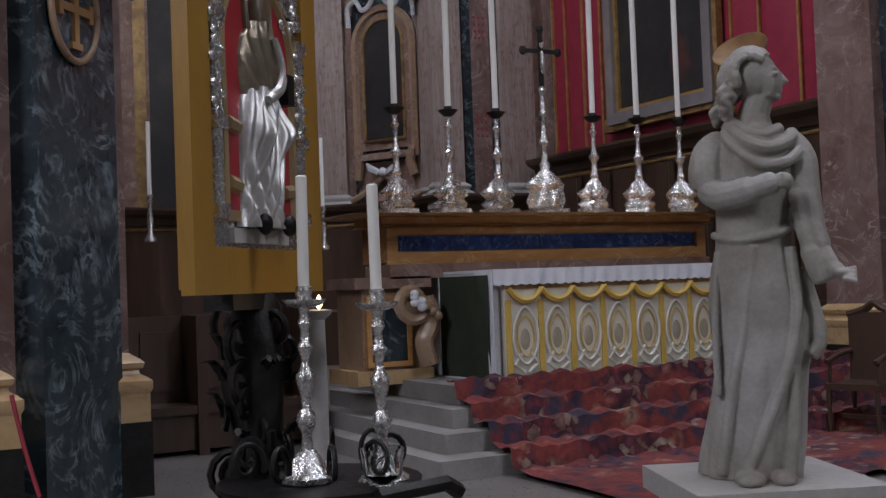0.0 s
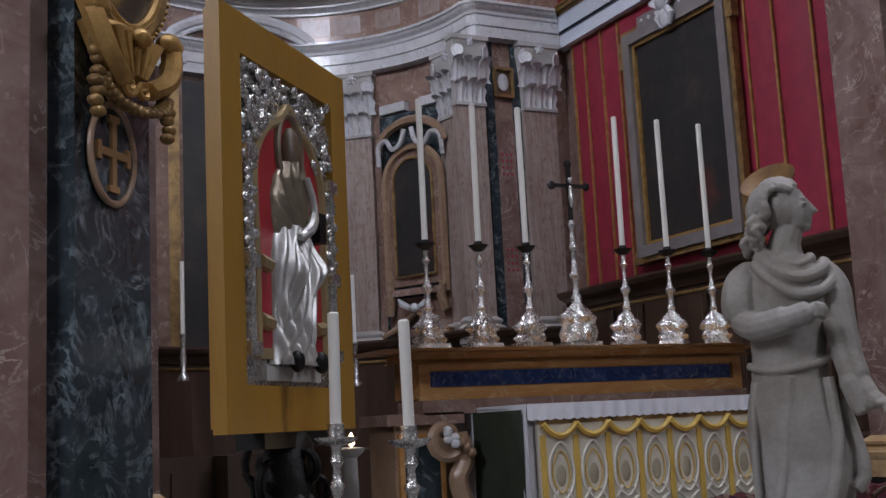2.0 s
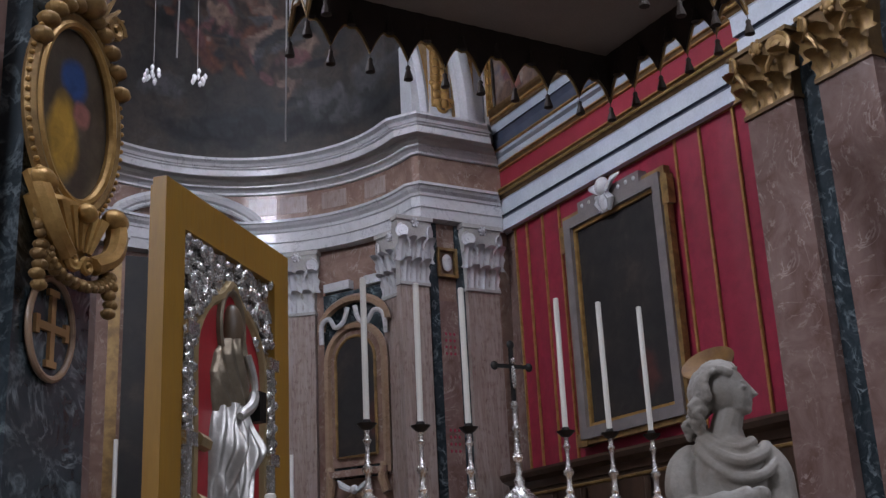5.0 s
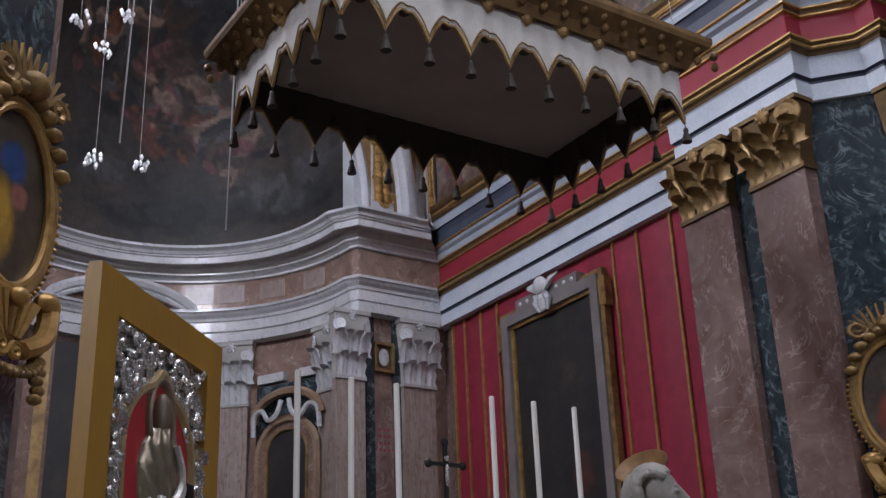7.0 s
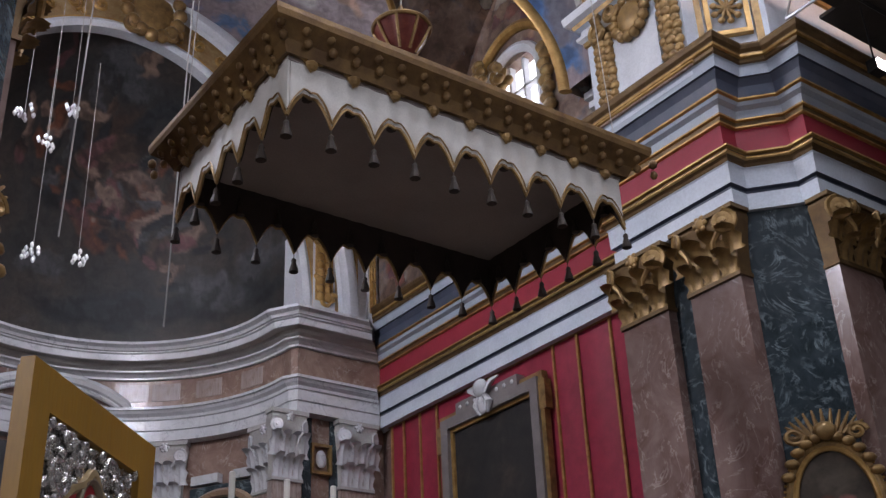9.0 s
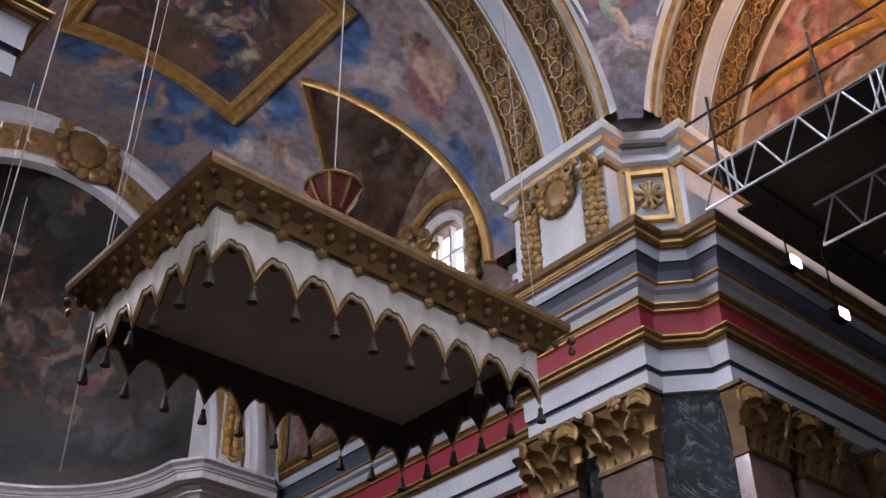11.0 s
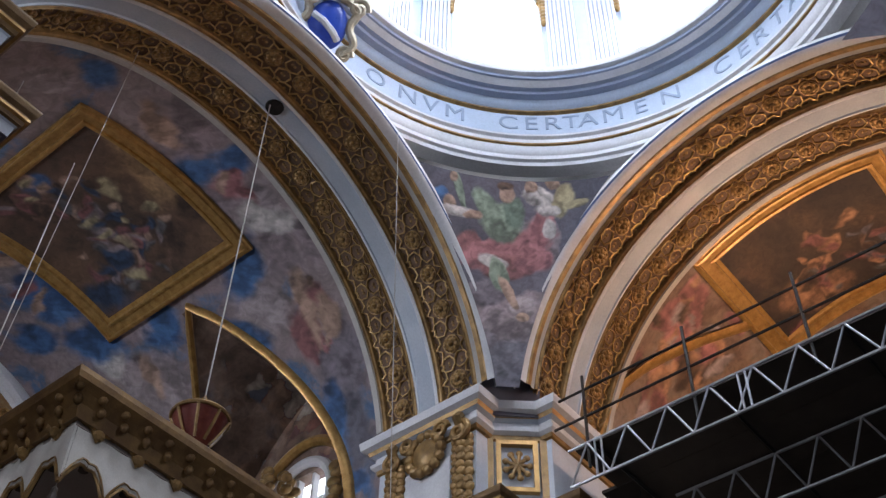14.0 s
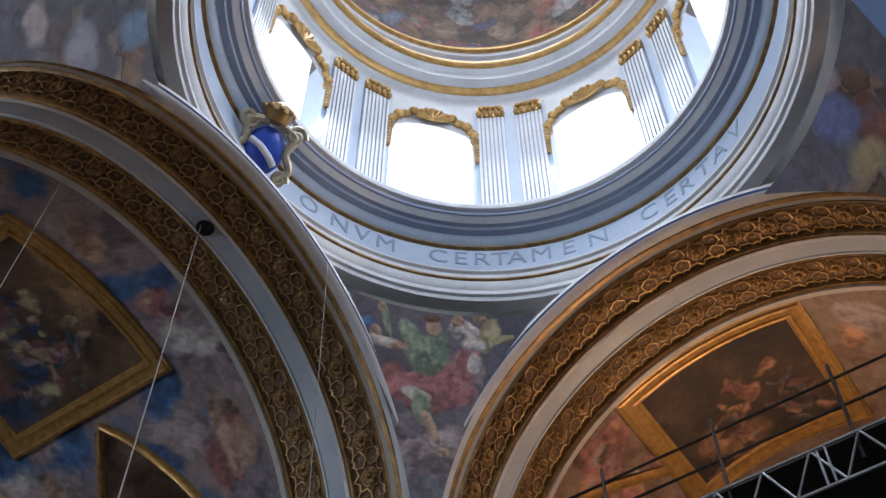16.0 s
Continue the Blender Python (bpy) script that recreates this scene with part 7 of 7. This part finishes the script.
# iron stand under the icon
isd = thing("icon_stand", "black wrought iron stand with leafy scrolls under the icon", "stand", at=pose(1.43, 4.3, 0, 0, 0, 45.5))
Shape().lathe([(0.09, 0.05), (0.1, 0.4), (0.08, 0.9), (0.12, 1.2), (0.09, 1.5), (0.07, 1.55)], 12, None, lambda a, z: 0.2 * math.sin(3 * a + 12 * z)).made("column", BLACK, isd, smooth=True)
Shape().box(-0.3, 0.3, -0.06, 0.06, 1.49, 1.55).made("top_bar", BLACK, isd)
rng = random.Random(8)
for k in range(3):
    a = 2 * math.pi * k / 3 + 0.4
    leg = smooth_path([(0, 0, 1.2), (0.12 * math.cos(a), 0.12 * math.sin(a), 0.8), (0.2 * math.cos(a), 0.2 * math.sin(a), 0.4), (0.38 * math.cos(a), 0.38 * math.sin(a), 0.03)])
    Shape().tube(leg, 0.035, 7).made("leg", BLACK, isd, smooth=True)
for k in range(16):
    a, z = rng.uniform(0, 6.28), rng.uniform(0.5, 1.45)
    Shape().tube(spiral((0.1, 0, z), 0.11, 0.02, 1.3, rng.uniform(0, 6), 16, rng.choice((-1, 1))), 0.016, 6, pose(0, 0, 0, 0, 0, math.degrees(a))).made("scroll", BLACK, isd, smooth=True)
for k in range(22):
    a, z = rng.uniform(0, 6.28), rng.uniform(0.3, 1.4)
    s = Shape()
    leaf(s, 0, 0, 0, 0.07, 0.13, 0.05, pose(0.13 * math.cos(a), 0.13 * math.sin(a), z, rng.uniform(-30, 60), 0, math.degrees(a) + 90))
    s.made("iron_leaf", BLACK, isd, smooth=True)

# ---- pair of silver candlesticks on an iron table ----


def lathe_stick(name, at, label, prof, mt, candle, cr_=0.021):
    c = thing(name, label, "candlestick", "front candlesticks", "", at)
    z = prof[-1][1]
    Shape().lathe([p for p in prof if p[1] <= 0.12], 20, None, lambda a, zz: 0.08 * math.cos(6 * a)).made("foot", mt, c, smooth=True)
    Shape().lathe([p for p in prof if p[1] >= 0.12], 16).made("stem", mt, c, smooth=True)
    Shape().lathe([(0.025, z - 0.02), (0.06, z - 0.012), (0.078, z + 0.004), (0.08, z + 0.012), (0.03, z + 0.012), (0.03, z + 0.06), (0.026, z + 0.06)], 18).made("drip_pan", mt, c, smooth=True)
    Shape().lathe([(cr_, z + 0.01), (cr_, z + candle), (cr_ * 0.7, z + candle + 0.006)], 14).made("candle", WAX, c, smooth=True)
    return c


SP = [(0.09, 0.0), (0.095, 0.02), (0.07, 0.04), (0.06, 0.07), (0.035, 0.11), (0.022, 0.12), (0.018, 0.17), (0.03, 0.2), (0.038, 0.225), (0.03, 0.25), (0.016, 0.27), (0.02, 0.31), (0.034, 0.36), (0.036, 0.385), (0.02, 0.41),
      (0.014, 0.44), (0.022, 0.47), (0.03, 0.49), (0.018, 0.51), (0.014, 0.55), (0.026, 0.575), (0.018, 0.6), (0.022, 0.63), (0.03, 0.65)]
T0 = 0.86
lathe_stick("silver_candlestick", pose(1.486, 3.93, T0, 0, 0.6, 0) @ Matrix.Diagonal((1, 1, 1, 1)), "turned silver candlestick with tall white candle on iron table", SP, SILVER, 0.46)
lathe_stick("silver_candlestick", pose(1.74, 3.82, T0 - 0.02, 0, -0.5, 0), "turned silver candlestick with white candle beside iron scroll", SP, SILVER, 0.44)
wc = thing("votive_candle", "slim white column candle burning on the iron table", "candle", at=pose(1.62, 4.13, T0))
Shape().lathe([(0.06, 0), (0.06, 0.02), (0.035, 0.04), (0.032, 0.1), (0.034, 0.3), (0.03, 0.58), (0.055, 0.6), (0.06, 0.615), (0.03, 0.62)], 14).made("column", PALE, wc, smooth=True)
FLAME = material("flame", (1, 0.8, 0.5), 0.5)
FLAME.node_tree.nodes["Principled BSDF"].inputs["Emission Color"].default_value = (1.0, 0.72, 0.4, 1)
FLAME.node_tree.nodes["Principled BSDF"].inputs["Emission Strength"].default_value = 6
Shape().lathe([(0.002, 0.62), (0.014, 0.635), (0.013, 0.65), (0.003, 0.675)], 8, pose(0.01, 0, 0)).lathe([(0.002, 0.62), (0.01, 0.63), (0.002, 0.65)], 8, pose(-0.03, 0.02, 0)).made("flame", FLAME, wc, smooth=True)
tb = thing("iron_table", "low black iron table with curled brackets for candles", "table", at=pose(1.55, 3.98, 0, 0, 0, -22))
Shape().lathe([(0.01, T0 - 0.03), (0.36, T0 - 0.03), (0.38, T0 - 0.02), (0.38, T0 - 0.005), (0.01, T0 - 0.005)], 28).made("tray", BLACK, tb, smooth=True)
for k in range(4):
    a = k * math.pi / 2 + 0.5
    Shape().tube(smooth_path([(0.3 * math.cos(a), 0.3 * math.sin(a), T0 - 0.03), (0.2 * math.cos(a), 0.2 * math.sin(a), 0.5), (0.36 * math.cos(a), 0.36 * math.sin(a), 0.0)]), 0.018, 7).made("leg", BLACK, tb, smooth=True)
for k in range(9):
    a = k * 0.7
    Shape().tube([(x * 0.8, y, z) for x, y, z in spiral((0.34, 0, T0 + 0.08), 0.085, 0.02, 1.2, 3.6, 18, -1)], 0.011, 6, pose(0, 0, 0, 0, 0, math.degrees(a))).made("curl", BLACK, tb, smooth=True)
Shape().tube([(0.2, -0.35, T0 - 0.02), (0.45, -0.2, T0 - 0.01), (0.5, -0.15, T0 - 0.05)], 0.03, 6).made("edge_bar", BLACK, tb)
gl = thing("glass_cup", "clear glass votive cup on the iron table", "cup", at=pose(1.69, 3.72, T0 - 0.005))
GLASS = material("clear_glass", (0.9, 0.92, 0.92), 0.05)
GLASS.node_tree.nodes["Principled BSDF"].inputs["Transmission Weight"].default_value = 1.0
Shape().lathe([(0.05, 0.0), (0.07, 0.04), (0.075, 0.1), (0.08, 0.13), (0.072, 0.13), (0.066, 0.1), (0.06, 0.04), (0.01, 0.01)], 18).made("bowl", GLASS, gl, smooth=True)

# ---- marble statue on its plinth ----
SX, SY, SZ0 = 3.12, 3.37, 0.78
turn = pose(SX, SY, SZ0, 0, 0, -43) @ Matrix.Translation((-0.03, 0, 0)) @ pose(0, 0, 0, 0, 3.2, 0) @ Matrix.Diagonal((1, 1, 0.963, 1))
ped = thing("statue_plinth", "pale stone plinth slab on a square pedestal", "plinth", at=pose(SX, SY, 0, 0, 0, -22))
Shape().box(-0.36, 0.36, -0.36, 0.36, SZ0 - 0.09, SZ0).made("slab", PALE, ped)
Shape().box(-0.31, 0.31, -0.31, 0.31, 0.1, SZ0 - 0.09).made("die", PALE, ped)
Shape().box(-0.38, 0.38, -0.38, 0.38, 0, 0.1).made("foot", PALE, ped)
U = 0.0022
prof = [(848, 1246, 1416, 0.15), (815, 1248, 1418, 0.155), (760, 1256, 1420, 0.16), (700, 1264, 1420, 0.16), (650, 1268, 1422, 0.165), (605, 1262, 1432, 0.165), (560, 1257, 1432, 0.165), (510, 1258, 1416, 0.165),
        (470, 1258, 1402, 0.16), (430, 1264, 1394, 0.15), (390, 1268, 1390, 0.145), (350, 1264, 1392, 0.15), (310, 1258, 1398, 0.155), (275, 1254, 1402, 0.155), (250, 1258, 1400, 0.145), (232, 1268, 1390, 0.13), (216, 1284, 1374, 0.105), (202, 1300, 1356, 0.08), (190, 1308, 1350, 0.06)]


def robe(u, v):
    t = u * (len(prof) - 1)
    i = min(int(t), len(prof) - 2)
    f = t - i
    p = [prof[i][k] + (prof[i + 1][k] - prof[i][k]) * f for k in range(4)]
    a = 2 * math.pi * v
    low = max(0.0, 1 - u * 1.7)
    up_ = max(0.0, u * 1.6 - 0.8)
    z = (845 - p[0]) * U
    fold = (1 + low * (0.11 * abs(math.sin(3.5 * a + 2.2 * z + 0.8 * math.sin(3 * z))) - 0.04 + 0.022 * math.sin(15 * a - 5 * z + 2 * math.sin(5 * z)))
            + (1 - low) * 0.03 * math.sin(20 * z - 4 * a) + 0.035 * up_ * math.sin(24 * z + 9 * math.cos(a)))
    hw, cx = (p[2] - p[1]) / 2 * U, ((p[1] + p[2]) / 2 - 1330) * U
    return (cx + hw * fold * math.cos(a), p[3] * fold * math.sin(a), z)


st = Shape()
NR_, NV_ = 110, 120
st.add([robe(i / NR_, j / NV_) for i in range(NR_ + 1) for j in range(NV_)],
       [(i * NV_ + j, i * NV_ + (j + 1) % NV_, (i + 1) * NV_ + (j + 1) % NV_, (i + 1) * NV_ + j) for i in range(NR_) for j in range(NV_)]
       + [tuple(range(NV_))[::-1], tuple(NR_ * NV_ + j for j in range(NV_))])
P = lambda x, y, d=0.0: ((x - 1330) * U, d, (845 - y) * U)
# mantle folds: collar loops, belt, and long falls of the skirt
for line, r in (([P(1282, 212, -0.06), P(1310, 240, -0.13), P(1350, 256, -0.15), P(1386, 240, -0.1), P(1392, 222, -0.02)], 0.03), ([P(1290, 202, -0.05), P(1315, 224, -0.11), P(1345, 232, -0.12), P(1372, 214, -0.06)], 0.026),
                ([P(1276, 224, -0.08), P(1300, 258, -0.14), P(1340, 284, -0.16), P(1384, 278, -0.14), P(1404, 255, -0.08)], 0.026), ([P(1290, 250, -0.13), P(1312, 292, -0.15), P(1322, 318, -0.15)], 0.018),
                ([P(1262, 410, -0.06), P(1300, 420, -0.14), P(1350, 412, -0.15), P(1394, 396, -0.08)], 0.02), ([P(1330, 430, -0.15), P(1318, 560, -0.165), P(1296, 700, -0.165), P(1282, 838, -0.155)], 0.022),
                ([P(1392, 430, -0.1), P(1404, 540, -0.14), P(1384, 660, -0.16), P(1340, 790, -0.17), P(1326, 838, -0.165)], 0.024), ([P(1270, 440, -0.08), P(1268, 560, -0.12), P(1276, 700, -0.13)], 0.018),
                ([P(1408, 470, -0.06), P(1434, 555, -0.07), P(1440, 598, -0.07), P(1426, 622, -0.08)], 0.036), ([P(1400, 640, -0.13), P(1402, 740, -0.14), P(1398, 836, -0.13)], 0.022)):
    st.tube(smooth_path([(x, y + 0.01, z) for x, y, z in line], 6), r * 0.9, 8)
# short sleeve and forearm across, ending in a closed hand
st.tube(smooth_path([P(1280, 232, 0.0), P(1258, 262, -0.02), P(1252, 300, -0.05), P(1256, 326, -0.07)], 5), [0.05, 0.06, 0.066, 0.072, 0.076, 0.078, 0.08, 0.08, 0.08, 0.08, 0.08, 0.078, 0.074, 0.07, 0.066, 0.06], 12)
st.tube(smooth_path([P(1256, 328, -0.07), P(1278, 342, -0.14), P(1324, 332, -0.2), P(1366, 318, -0.22)], 5), [0.058] * 6 + [0.056] * 5 + [0.046] * 4 + [0.038], 12)
st.ball(P(1376, 316, -0.225), (0.04, 0.034, 0.032), 8)
for j in range(3):
    st.tube([P(1372, 308 + 8 * j, -0.25), P(1386, 309 + 8 * j, -0.235), P(1384, 314 + 8 * j, -0.205)], 0.012, 6)
# wide sleeve falling from the far shoulder to the lowered hand
st.tube(smooth_path([P(1378, 232, -0.01), P(1404, 268, -0.03), P(1414, 330, -0.05), P(1424, 390, -0.08), P(1440, 432, -0.1)], 5), [0.05, 0.058, 0.062, 0.064, 0.066, 0.066, 0.066, 0.064, 0.062, 0.062, 0.06, 0.06, 0.058, 0.058, 0.056, 0.054, 0.052, 0.05, 0.048, 0.046, 0.042], 12)
st.tube(smooth_path([P(1400, 330, -0.08), P(1412, 400, -0.11), P(1432, 460, -0.12), P(1446, 492, -0.13)], 5), [0.03] * 8 + [0.04] * 5 + [0.036] * 2 + [0.03], 10)
st.tube(smooth_path([P(1440, 432, -0.1), P(1456, 462, -0.13), P(1470, 474, -0.15)], 5), [0.038] * 5 + [0.034] * 5 + [0.028], 10)
st.ball(P(1474, 474, -0.16), (0.034, 0.034, 0.02), 8)
for j in range(4):
    st.tube([P(1474, 470 + 5 * j, -0.15 - 0.012 * j), P(1486, 468 + 6 * j, -0.165 - 0.012 * j), P(1496, 465 + 8 * j, -0.17 - 0.012 * j)], 0.011, 6)
# neck and head in profile
st.tube([P(1326, 216, -0.01), P(1328, 186, -0.02), P(1336, 158, -0.02)], [0.085, 0.062, 0.058], 12)
st.ball(P(1328, 120, -0.02), (0.088, 0.082, 0.104), 14)
st.ball(P(1348, 130, -0.03), (0.062, 0.06, 0.078), 12)
st.tube([P(1366, 112, -0.03), P(1381, 131, -0.03), P(1372, 134, -0.03)], [0.013, 0.015, 0.012], 8)
st.ball(P(1364, 157, -0.03), (0.024, 0.03, 0.02), 8).ball(P(1371, 143, -0.03), (0.013, 0.024, 0.008), 6).ball(P(1370, 149, -0.03), (0.013, 0.022, 0.008), 6)
st.ball(P(1361, 108, -0.03), (0.016, 0.05, 0.012), 8).ball(P(1350, 152, -0.03), (0.042, 0.05, 0.034), 10)
for side in (-0.085, 0.025):
    st.ball(P(1364, 119, side), (0.012, 0.012, 0.009), 6)
rng = random.Random(3)
for k in range(96):
    a, side = rng.uniform(0.75, 3.5), rng.uniform(-1.0, 1.0)
    long = rng.uniform(0.6, 1.0)
    lock = []
    for i in range(6):
        b = a + 0.2 * i * long
        w = 5 * math.sin(i * 1.9 + k)
        r = 45 + 0.4 * w + (9 * max(b - 2.6, 0))
        f = math.sqrt(1 - 0.8 * side * side)
        lock.append(P(1322 + f * r * math.cos(b), 114 - f * (45 + 0.4 * w) * math.sin(b) + 10 * max(b - 3.2, 0), -0.02 - side * 0.09 + 0.001 * w))
    st.tube(smooth_path(lock, 3), rng.uniform(0.012, 0.019), 6)
for k in range(26):
    h = rng.random()
    x, z, d = 1290 - 20 * h + rng.uniform(-12, 12), 140 + 55 * h, rng.uniform(-0.11, 0.06)
    st.tube(smooth_path([P(x + 6, z - 14, d), P(x - 6, z - 4, d - 0.01), P(x + 4, z + 6, d), P(x - 3, z + 15, d + 0.01)], 3), rng.uniform(0.013, 0.02), 6)
# feet
st.ball(P(1330, 838, -0.2), (0.06, 0.12, 0.03), 8).ball(P(1385, 836, -0.17), (0.05, 0.1, 0.03), 8)
stat = st.made("statue", STATUE, None, "weathered grey marble statue of a robed standing youth", "statue", smooth=True, at=turn)
rm = stat.modifiers.new("remesh", "REMESH")
rm.mode, rm.voxel_size, rm.use_smooth_shade = "VOXEL", 0.0052, True
sm = stat.modifiers.new("smooth", "SMOOTH")
sm.iterations, sm.factor = 1, 0.5
ha = thing("halo", "thin dished brass halo behind the statue's head", "halo", at=turn @ Matrix.Translation(P(1306, 66, 0.1)) @ pose(0, 0, 0, 38, -24, 0) @ Matrix.Diagonal((0.95, 0.95, 0.95, 1)))
Shape().lathe([(0.01, 0.0), (0.09, 0.006), (0.115, 0.018), (0.12, 0.03), (0.112, 0.03), (0.08, 0.015), (0.01, 0.01)], 32).made("disc", mottled("old_brass", (0.26, 0.14, 0.04), (0.12, 0.055, 0.02), 0.5, 0.45, 8, 40, 0.2), ha, smooth=True)
Shape().tube([(0, 0, 0.005), (0.03, 0.02, -0.09)], 0.006, 6).made("pin", BLACK, ha)

# ---- chairs beside the altar ----


def chair(at):
    c = thing("wooden_chair", "dark carved wooden armchair beside the altar steps", "chair", "sanctuary chairs", "", at)
    Shape().box(-0.27, 0.27, -0.27, 0.27, 0.44, 0.5).made("seat", WOOD, c)
    for x in (-0.24, 0.24):
        for y in (-0.24, 0.24):
            Shape().lathe([(0.03, 0), (0.022, 0.08), (0.032, 0.14), (0.02, 0.22), (0.03, 0.34), (0.026, 0.44)], 8, pose(x, y, 0)).made("leg", WOOD, c, smooth=True)
        Shape().tube(smooth_path([(x, 0.24, 0.78), (x, 0, 0.76), (x, -0.26, 0.7)]), 0.025, 8).made("armrest", WOOD, c, smooth=True)
        Shape().tube([(x, -0.2, 0.5), (x, -0.2, 0.72)], 0.02, 8).made("arm_post", WOOD, c, smooth=True)
    Shape().box(-0.26, 0.26, 0.22, 0.28, 0.5, 1.15).made("backrest", WOOD, c)
    Shape().tube(smooth_path([(-0.27, 0.25, 1.13), (-0.1, 0.25, 1.18), (0, 0.25, 1.24), (0.1, 0.25, 1.18), (0.27, 0.25, 1.13)]), 0.04, 8).made("crest_rail", WOOD, c, smooth=True)
    Shape().box(-0.24, 0.24, -0.03, 0.03, 0.15, 0.19).made("stretcher", WOOD, c)
    return c


c1 = chair(pose(8.55, 7.75, 0.0, 0, 0, -75))
copy_thing(c1, pose(9.35, 7.6, 0.0, 0, 0, -75))

# ---- hanging lamp, wires, crystals ----
lp = thing("sanctuary_lamp", "red and gilt hanging bowl lamp on a thin chain", "lamp", at=pose(*(6.947, 9.970, 10.952)))
Shape().lathe([(0.02, -0.5), (0.06, -0.46), (0.16, -0.32), (0.28, -0.12), (0.36, 0.06), (0.38, 0.1), (0.36, 0.12), (0.3, 0.05)], 24).made("bowl", mottled("red_lacquer", (0.12, 0.02, 0.015), (0.2, 0.05, 0.03), 0.35, 0.3, 5, 40, 0.2), lp, smooth=True)
for k in range(8):
    a = k * math.pi / 4
    Shape().tube([(0.17 * math.cos(a), 0.17 * math.sin(a), -0.31), (0.3 * math.cos(a), 0.3 * math.sin(a), -0.09), (0.38 * math.cos(a), 0.38 * math.sin(a), 0.08)], 0.022, 6).made("gilt_rib", GOLD_DULL, lp, smooth=True)
Shape().tube([(0.38 * math.cos(t), 0.38 * math.sin(t), 0.1) for t in [2 * math.pi * i / 28 for i in range(29)]], 0.03, 6).made("rim", GOLD_DULL, lp, smooth=True)
for k in range(3):
    a = k * 2.094
    Shape().tube([(0.36 * math.cos(a), 0.36 * math.sin(a), 0.1), (0, 0, 0.5)], 0.012, 5).made("chain", GOLD_DULL, lp)
Shape().tube([(0, 0, 0.45), (0, 0, 18.15 - lp.matrix_basis.translation.z)], 0.012, 5).made("wire", PALE, lp)
CRY = material("cut_crystal", (0.75, 0.75, 0.76), 0.12)
for i, (p, top) in enumerate((((3.958, 14.000, 11.023), 6.0), ((3.313, 14.000, 10.742), 6.0), ((3.921, 15.000, 11.019), 6.0), ((3.940, 15.000, 9.125), 7.0), ((4.591, 15.000, 9.190), 7.0))):
    c = thing("crystal_cluster", "small crystal cluster hanging on a thin wire", "crystal pendant", "crystal pendants", "", pose(*p))
    rng = random.Random(i)
    for k in range(12):
        Shape().lathe([(0.004, 0.05), (0.03, 0.012), (0.026, -0.02), (0.004, -0.05)], 6, Matrix.Translation((rng.uniform(-0.12, 0.12), rng.uniform(-0.12, 0.12), rng.uniform(-0.1, 0.1)))).made("drop", CRY, c)
    Shape().tube([(0, 0, 0), (0, 0, top * 0.5)], 0.004, 4).made("wire", PALE, c)
for i, (p, q) in enumerate((((4.780, 12.000, 7.053), (4.827, 12.000, 10.575)), ((3.419, 12.000, 7.897), (3.457, 12.000, 9.757)))):
    d = Vector(q) - Vector(p)
    Shape().tube([p, Vector(p) + d.normalized() * 9], 0.011, 5).made("cable", PALE, None, "thin pale cable hanging from the vault", "cable", "ceiling cables")
Shape().tube(smooth_path([(0.794, 6.500, 1.055), (0.845, 6.400, 0.760), (0.896, 6.300, 0.532)]), 0.012, 6).made("red_cord", REDFLAT, None, "red barrier cord hanging by the pier", "cord", smooth=True)
lite = thing("apse_candle", "thin white candle in brass holder on the apse altar", "candle", "apse candles", "", pose(*(4.439, 18.500, 3.197)))
Shape().lathe([(0.1, -0.75), (0.1, -0.7), (0.04, -0.6), (0.06, -0.4), (0.03, -0.2), (0.06, 0.0), (0.03, 0.02)], 10).made("holder", SILVER, lite, smooth=True)
Shape().lathe([(0.035, 0.0), (0.035, 1.2)], 8).made("candle", WAX, lite, smooth=True)
copy_thing(lite, pose(*(7.436, 18.500, 3.014)))

# ---- dark bench behind the iron stand ----
bn = thing("wooden_bench", "dark panelled wooden bench between pier and altar", "bench", at=pose(3.1, 11.2, 0))
Shape().box(-1.1, 1.1, 0.3, 0.4, 0, 1.35).made("backrest", WOOD, bn)
Shape().box(-1.1, 1.1, -0.2, 0.3, 0.4, 0.48).made("seat", WOOD, bn)
Shape().box(-1.05, 1.05, -0.15, -0.1, 0.05, 0.4).made("front_board", WOOD, bn)
for x in (-1.1, 0.0, 1.1):
    Shape().box(x - 0.05, x + 0.05, -0.22, 0.42, 0, 1.42 if x else 1.35).made("end_panel", WOOD, bn)
for x in (-0.82, -0.28, 0.28, 0.82):
    Shape().box(x - 0.2, x + 0.2, 0.27, 0.3, 0.6, 1.2).made("back_panel", WOOD, bn)
